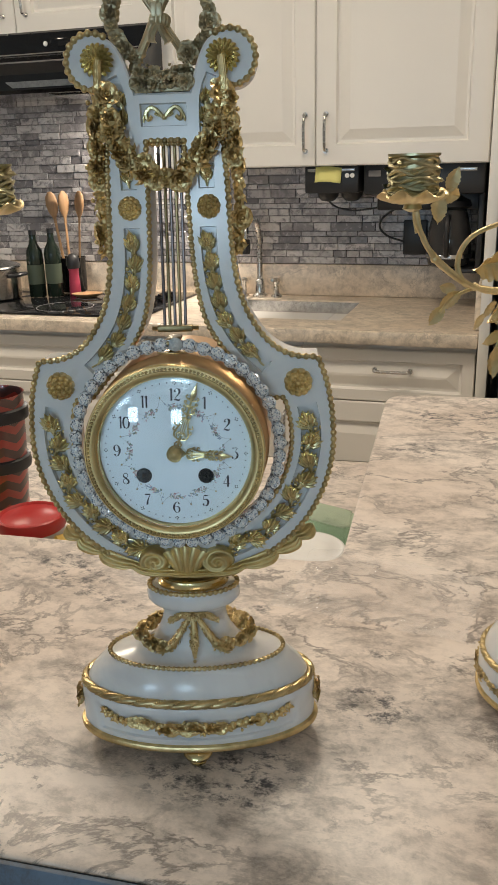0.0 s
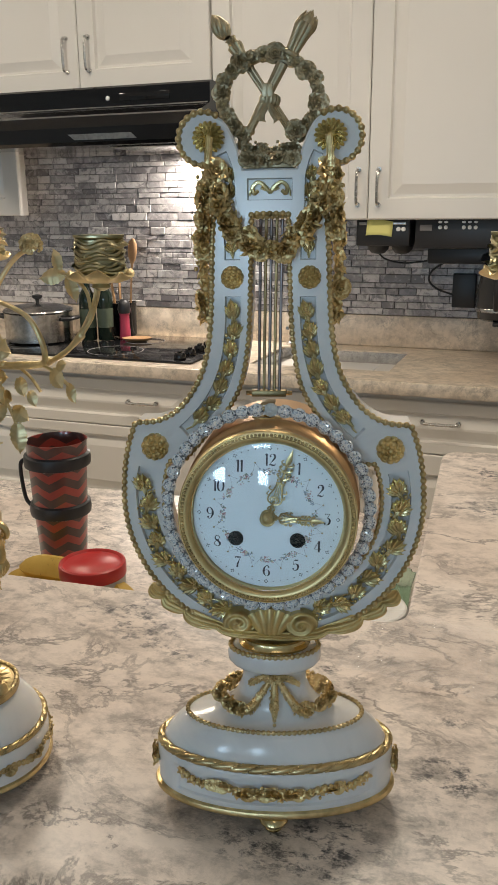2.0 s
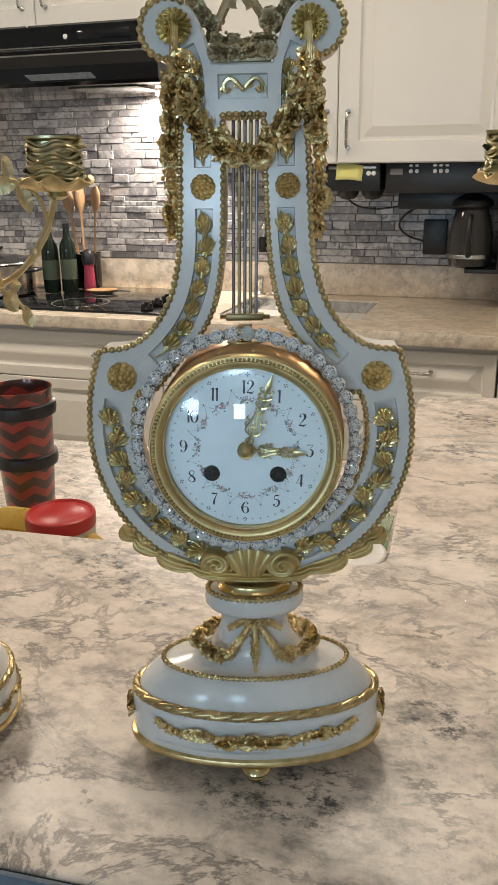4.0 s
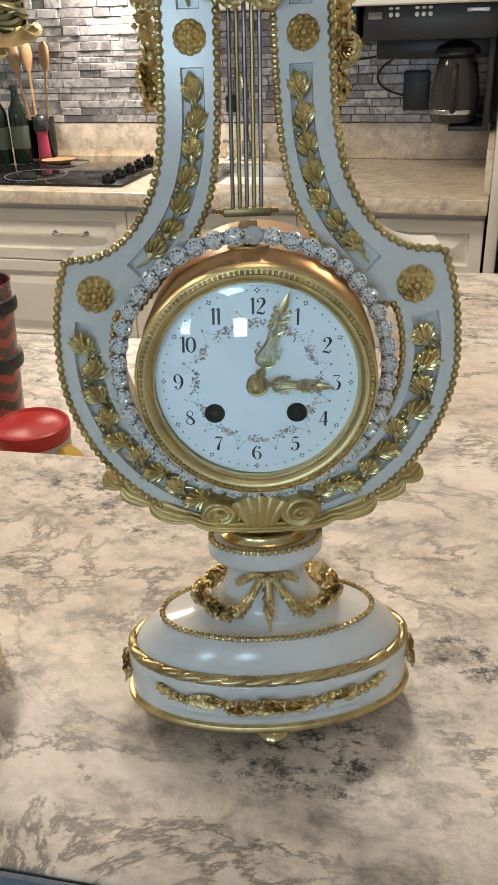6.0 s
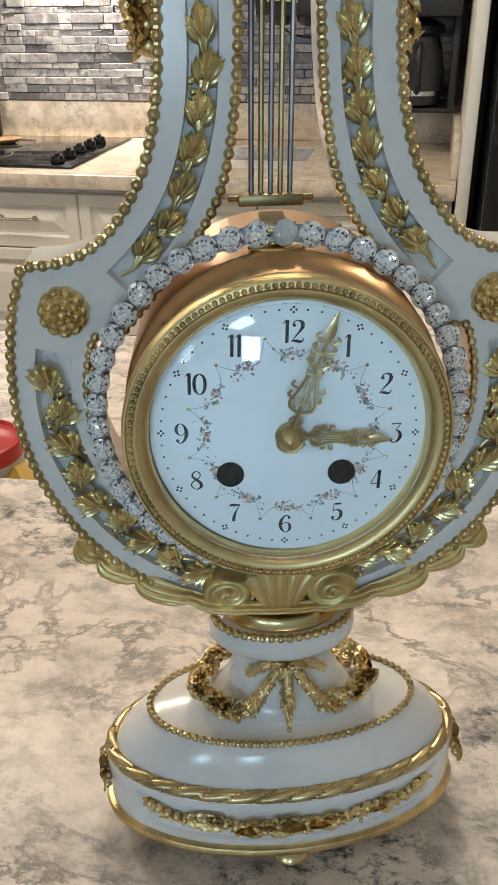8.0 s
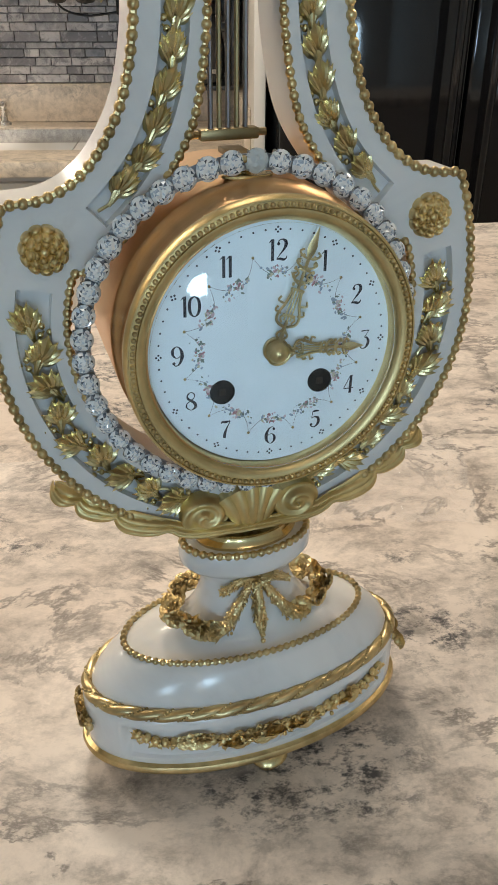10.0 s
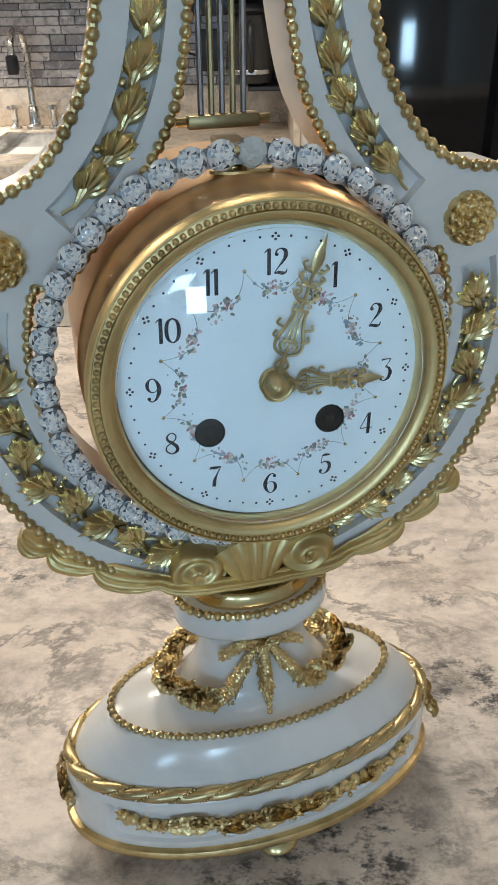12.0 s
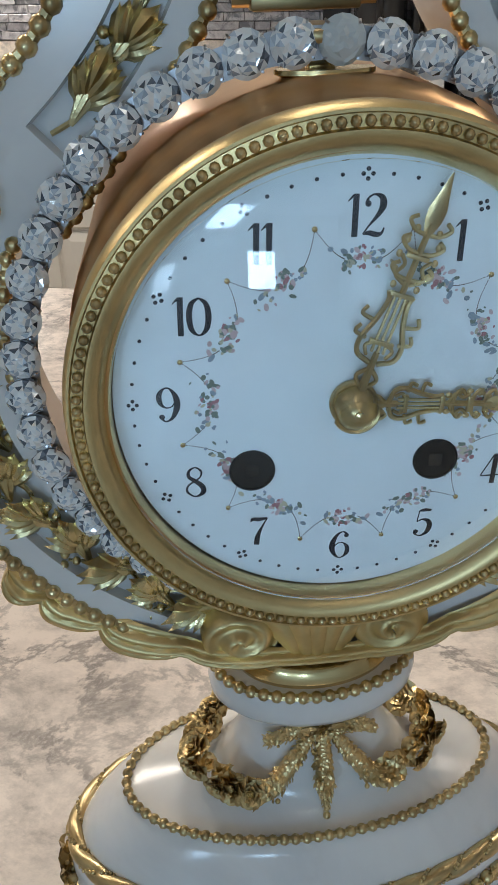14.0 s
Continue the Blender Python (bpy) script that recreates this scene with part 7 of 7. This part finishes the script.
        garland(g, [tuple(c + rad * 0.002 - Vector((0, 0, 0.020 + 0.003 * i))) for i in range(5)], 0.0026, 40 + k, tuple(rad), 0.3)
        part("ram_head", g, GILT_MATT, root, "gilt ram head on the urn's rim")
        # swag between the heads
        a2 = a + radians(120)
        g = Geo()
        sw = [(0.0300 * math.cos(t) * (1 - 0.06 * math.sin((t - a) / (a2 - a) * math.pi)), 0.0300 * math.sin(t) * (1 - 0.06 * math.sin((t - a) / (a2 - a) * math.pi)), 0.176 - 0.022 * math.sin((t - a) / (a2 - a) * math.pi)) for t in np.linspace(a + 0.25, a2 - 0.25, 24)]
        garland(g, sw, 0.0026, 44 + k, (math.cos((a + a2) / 2), math.sin((a + a2) / 2), 0.2), 0.4, True, 0.7)
        part("urn_swag", g, GILT_MATT, root)
    # stem
    g = Geo()
    tube(g, smooth_path([(0, 0, 0.220), (0.001, 0, 0.25), (-0.001, 0, 0.28), (0, 0, 0.315), (0.002, 0.001, 0.345)], 5), 0.0032, 10)
    rnd = random.Random(21)
    for k in range(16):
        a, z = rnd.uniform(0, 6.28), rnd.uniform(0.225, 0.305)
        q = Vector((math.cos(a), math.sin(a), rnd.uniform(-0.7, 0.5))).normalized()
        ln = rnd.uniform(0.020, 0.034)
        g.add(*LEAF_BIG, frame_m(Vector((0, 0, z)) + q * 0.004, q, Vector((0, 0, 1)) + q * 0.2, ln, ln * 1.05, ln * 0.8))
    part("stem", g, GILT_MATT, root, "gilt central stem with broad leaves")
    for k in range(3):
        branch(root, -22 + 120 * k, 200 + k)
    return root


LEAF_OVAL = leaf_tpl(24, 7, 7, 0.07, 0.1, 0.16)


def branch(root, angle, seed):
    """One branch: arm, candle socket with a petal pan, tendril, flowers and leaves."""
    rnd = random.Random(seed)
    a = radians(angle)
    rad, tan, up = Vector((math.cos(a), math.sin(a), 0)), Vector((-math.sin(a), math.cos(a), 0)), Vector((0, 0, 1))

    def P(r, z, s=0.0):
        return tuple(rad * r + up * (0.3673 - (0.3675 - z) * 0.878) + tan * s)
    g = Geo()
    line = smooth_path([P(0.0, 0.292), P(0.022, 0.288), P(0.0375, 0.288), P(0.072, 0.2905, 0.002), P(0.095, 0.2955, 0.002), P(0.1165, 0.311), P(0.1295, 0.332), P(0.1345, 0.356)], 7)
    n = len(line)
    tube(g, line, [0.0019 - 0.0005 * i / n + 0.0002 * math.sin(i * 1.3) for i in range(n)], 9)
    twin = [tuple(Vector(p) + tan * 0.0018 * math.cos(i * 0.22) + up * 0.0018 * math.sin(i * 0.22)) for i, p in enumerate(line)]
    tube(g, twin, [0.0014 - 0.0003 * i / n for i in range(n)], 8)
    for i in range(9, n - 8, 9):
        ball(g, *line[i], 0.0025)
    arm_part = part("branch", g, GILT_LEAF, root, "curved gilt branch of two twined stems")
    g = Geo()
    tube(g, smooth_path([P(0.080, 0.291), P(0.094, 0.2955, -0.004), P(0.0968, 0.3098, -0.008), P(0.087, 0.325, -0.008), P(0.062, 0.333, -0.005), P(0.050, 0.330, 0)], 7), [0.0019 - 0.0007 * i / 35 for i in range(36)], 8)
    part("tendril", g, GILT_LEAF, arm_part)
    # candle socket
    g = Geo()
    s0 = Matrix.Translation(P(0.1350, 0.3425)) @ Matrix.Diagonal((1.04, 1.04, 0.86, 1))
    g.add(*lathe_tpl([(0.002, 0.0), (0.0050, 0.002), (0.0040, 0.005), (0.0105, 0.009), (0.0116, 0.012), (0.0112, 0.031), (0.0130, 0.0325), (0.0130, 0.0338), (0.0108, 0.0336), (0.0102, 0.014), (0.0, 0.013)], 36, 1, False), s0)
    for k in range(9):
        z0, ph, ns = 0.0122 + 0.0022 * k, 1.7 * k, 3 + k % 3
        wrap = [s0 @ Vector((0.0120 * math.cos(t), 0.0120 * math.sin(t), z0 + 0.0013 * math.sin(ns * t + ph))) for t in np.linspace(0, 2 * math.pi, 60)]
        tube(g, [tuple(q) for q in wrap], 0.0009 + 0.0003 * (k % 2), 6)
    for k in range(14):
        t = 2.4 * k
        q = Vector((math.cos(t), math.sin(t), 0))
        g.add(*LEAF, s0 @ frame_m(q * 0.0118 + up * (0.011 + 0.0014 * k), Vector((-math.sin(t), math.cos(t), 0.4 * math.sin(3 * t))) + q * 0.25, q, 0.0070, 0.0055, 0.004))
    sock = part("candle_socket", g, SOCKET, arm_part, "gilt candle socket wrapped in reeds")
    g = Geo()
    v, f = [], []
    for i, (r, z) in enumerate(((0.004, 0.0045), (0.010, 0.0055), (0.0150, 0.0085), (0.0168, 0.0108), (0.0160, 0.0116), (0.0110, 0.0095))):
        for j in range(56):
            t = 2 * math.pi * j / 56
            wave = (r / 0.0168) ** 3
            q = r * (1 + 0.08 * wave * math.cos(8 * t + 0.6))
            v.append(s0 @ Vector((q * math.cos(t), q * math.sin(t), z + 0.0019 * wave * math.sin(8 * t) + 0.0008 * wave * math.sin(3 * t))))
    for i in range(5):
        for j in range(56):
            f.append((i * 56 + j, i * 56 + (j + 1) % 56, (i + 1) * 56 + (j + 1) % 56, (i + 1) * 56 + j))
    g.add([tuple(q) for q in v], f)
    part("drip_pan", g, GILT_LEAF, sock, "gilt drip pan with a waved edge")
    # flowers
    g = Geo()
    tube(g, smooth_path([P(0.050, 0.289), P(0.0455, 0.310, 0.004), P(0.046, 0.333, 0.008), P(0.058, 0.355, 0.012), P(0.0735, 0.3665, 0.012)], 6), 0.0015, 8)
    c = Vector(P(0.0757, 0.3685, 0.012))
    ball(g, *c, 0.0045)
    for k in range(11):
        t = 2.4 * k
        q = (rad * math.cos(t) + tan * math.sin(t) + up * (1.1 - 0.16 * k)).normalized()
        g.add(*DAISY, frame_m(c + q * 0.0042, up.cross(q) + rad * 0.1, q, 0.0038))
    part("blossom", g, GILT_LEAF, arm_part, "small round gilt blossom on a stalk")
    g = Geo()
    tube(g, smooth_path([P(0.046, 0.288), P(0.0435, 0.312, -0.002), P(0.0445, 0.345, -0.002), P(0.046, 0.366, -0.002)], 6), [0.0021] * 12 + [0.0018] * 6 + [0.0030], 8)
    c = Vector(P(0.046, 0.3650, -0.002))
    for row, (cnt, ln, tilt, lift) in enumerate(((9, 0.0165, 0.10, 0.000), (8, 0.0155, 0.35, 0.0035), (8, 0.0145, 0.65, 0.006), (6, 0.0125, 1.1, 0.008), (4, 0.010, 2.0, 0.009))):
        for k in range(cnt):
            t = 2 * math.pi * (k + 0.5 * row) / cnt
            q = rad * math.cos(t) + tan * math.sin(t)
            g.add(*PETAL, frame_m(c + up * lift + q * 0.002, q + up * (tilt + 0.12 * math.sin(5 * t)), up - q * tilt, ln, ln * 0.85, ln * 0.7))
    part("rose", g, GILT_LEAF, arm_part, "full gilt rose with layered petals")
    g = Geo()
    tube(g, smooth_path([P(0.056, 0.289), P(0.0545, 0.300, -0.006), P(0.0520, 0.311, -0.008)], 6), 0.0013, 7)
    g.add(*fluted_tpl([(0.0012, 0.0), (0.0030, 0.003), (0.0036, 0.009), (0.0030, 0.014), (0.0044, 0.019), (0.0068, 0.022), (0.0030, 0.019)], 30, 6, 0.2), Matrix.Translation(P(0.052, 0.309, -0.008)) @ pose(0, 0, 0, 8, -12, 0))
    part("bud", g, GILT_LEAF, arm_part, "narrow gilt bell flower")
    # leaves on twigs
    sprays = [
        ([(0.1295, 0.3295, -0.003), (0.1290, 0.343, -0.006), (0.1190, 0.351, -0.006), (0.1095, 0.3525, -0.004)], [(0.112, 0.3515, -0.9, -0.15, 0.0150), (0.1095, 0.354, -0.35, 0.8, 0.0130), (0.115, 0.3505, 0.2, -1.0, 0.0150)]),
        ([(0.0900, 0.2925, -0.002), (0.1010, 0.2885, -0.003), (0.1120, 0.2790, -0.003)], [(0.0985, 0.2900, 0.8, -0.65, 0.0150), (0.1095, 0.2815, 0.6, -0.8, 0.0125), (0.102, 0.2925, 0.7, 0.2, 0.0100)]),
        ([(0.0650, 0.2885, 0.004), (0.0740, 0.2810, 0.005), (0.0810, 0.2720, 0.005)], [(0.0720, 0.2820, 0.5, -0.8, 0.0125), (0.0800, 0.2740, 0.5, -0.8, 0.0105)]),
        ([(0.0500, 0.2880, -0.003), (0.0560, 0.2740, -0.004), (0.0640, 0.2600, -0.004), (0.0680, 0.2500, -0.004)], [(0.0600, 0.2640, -0.4, -0.9, 0.0150), (0.0650, 0.2600, 0.75, -0.3, 0.0150), (0.0680, 0.2500, 0.05, -1.0, 0.0190), (0.0580, 0.2700, 0.8, -0.2, 0.012)]),
        ([(0.0300, 0.2880, 0.006), (0.0330, 0.2790, 0.008), (0.0380, 0.2700, 0.008)], [(0.0330, 0.2790, 0.8, -0.5, 0.0240), (0.0360, 0.2730, -0.5, -0.8, 0.0200), (0.0390, 0.2800, 0.9, 0.0, 0.0220)]),
    ]
    for stalk, leaves in sprays:
        g = Geo()
        tube(g, smooth_path([P(r, z, s) for r, z, s in stalk], 5), 0.0010, 6)
        for r, z, dr, dz, ln in leaves:
            d = (rad * dr + up * dz + tan * rnd.uniform(-0.3, 0.3)).normalized()
            nn = (tan * -1 + up * 0.35 + rad * rnd.uniform(-0.35, 0.35)).normalized()
            g.add(*LEAF_OVAL, frame_m(P(r, z, -0.003), d, nn, ln, ln * 1.25, ln * 0.6))
        part("leaf_spray", g, GILT_LEAF, arm_part, "gilt leaves on a twig")
    for r, z, dr, dz, ln, s in ((0.050, 0.304, 0.9, -0.1, 0.030, -0.012), (0.046, 0.284, 0.7, -0.55, 0.028, -0.010), (0.030, 0.300, 0.3, 0.8, 0.026, 0.010), (0.020, 0.290, 0.8, -0.5, 0.030, -0.012)):
        g = Geo()
        d = (rad * dr + up * dz).normalized()
        g.add(*LEAF_BIG, frame_m(P(r, z, s), d, -tan + up * 0.4 + rad * 0.1, ln, ln * 1.2, ln * 0.8))
        part("leaf", g, GILT_LEAF, arm_part, "broad lobed gilt leaf")


SOCKET = metal("greenish_gilt_socket", (0.60, 0.52, 0.32), 0.30, 0.2, 900, (0.36, 0.35, 0.22))
first = candelabrum()
copy_thing(first, pose(0.2480, 0.065, BAR_Z, 0, 0, 231))
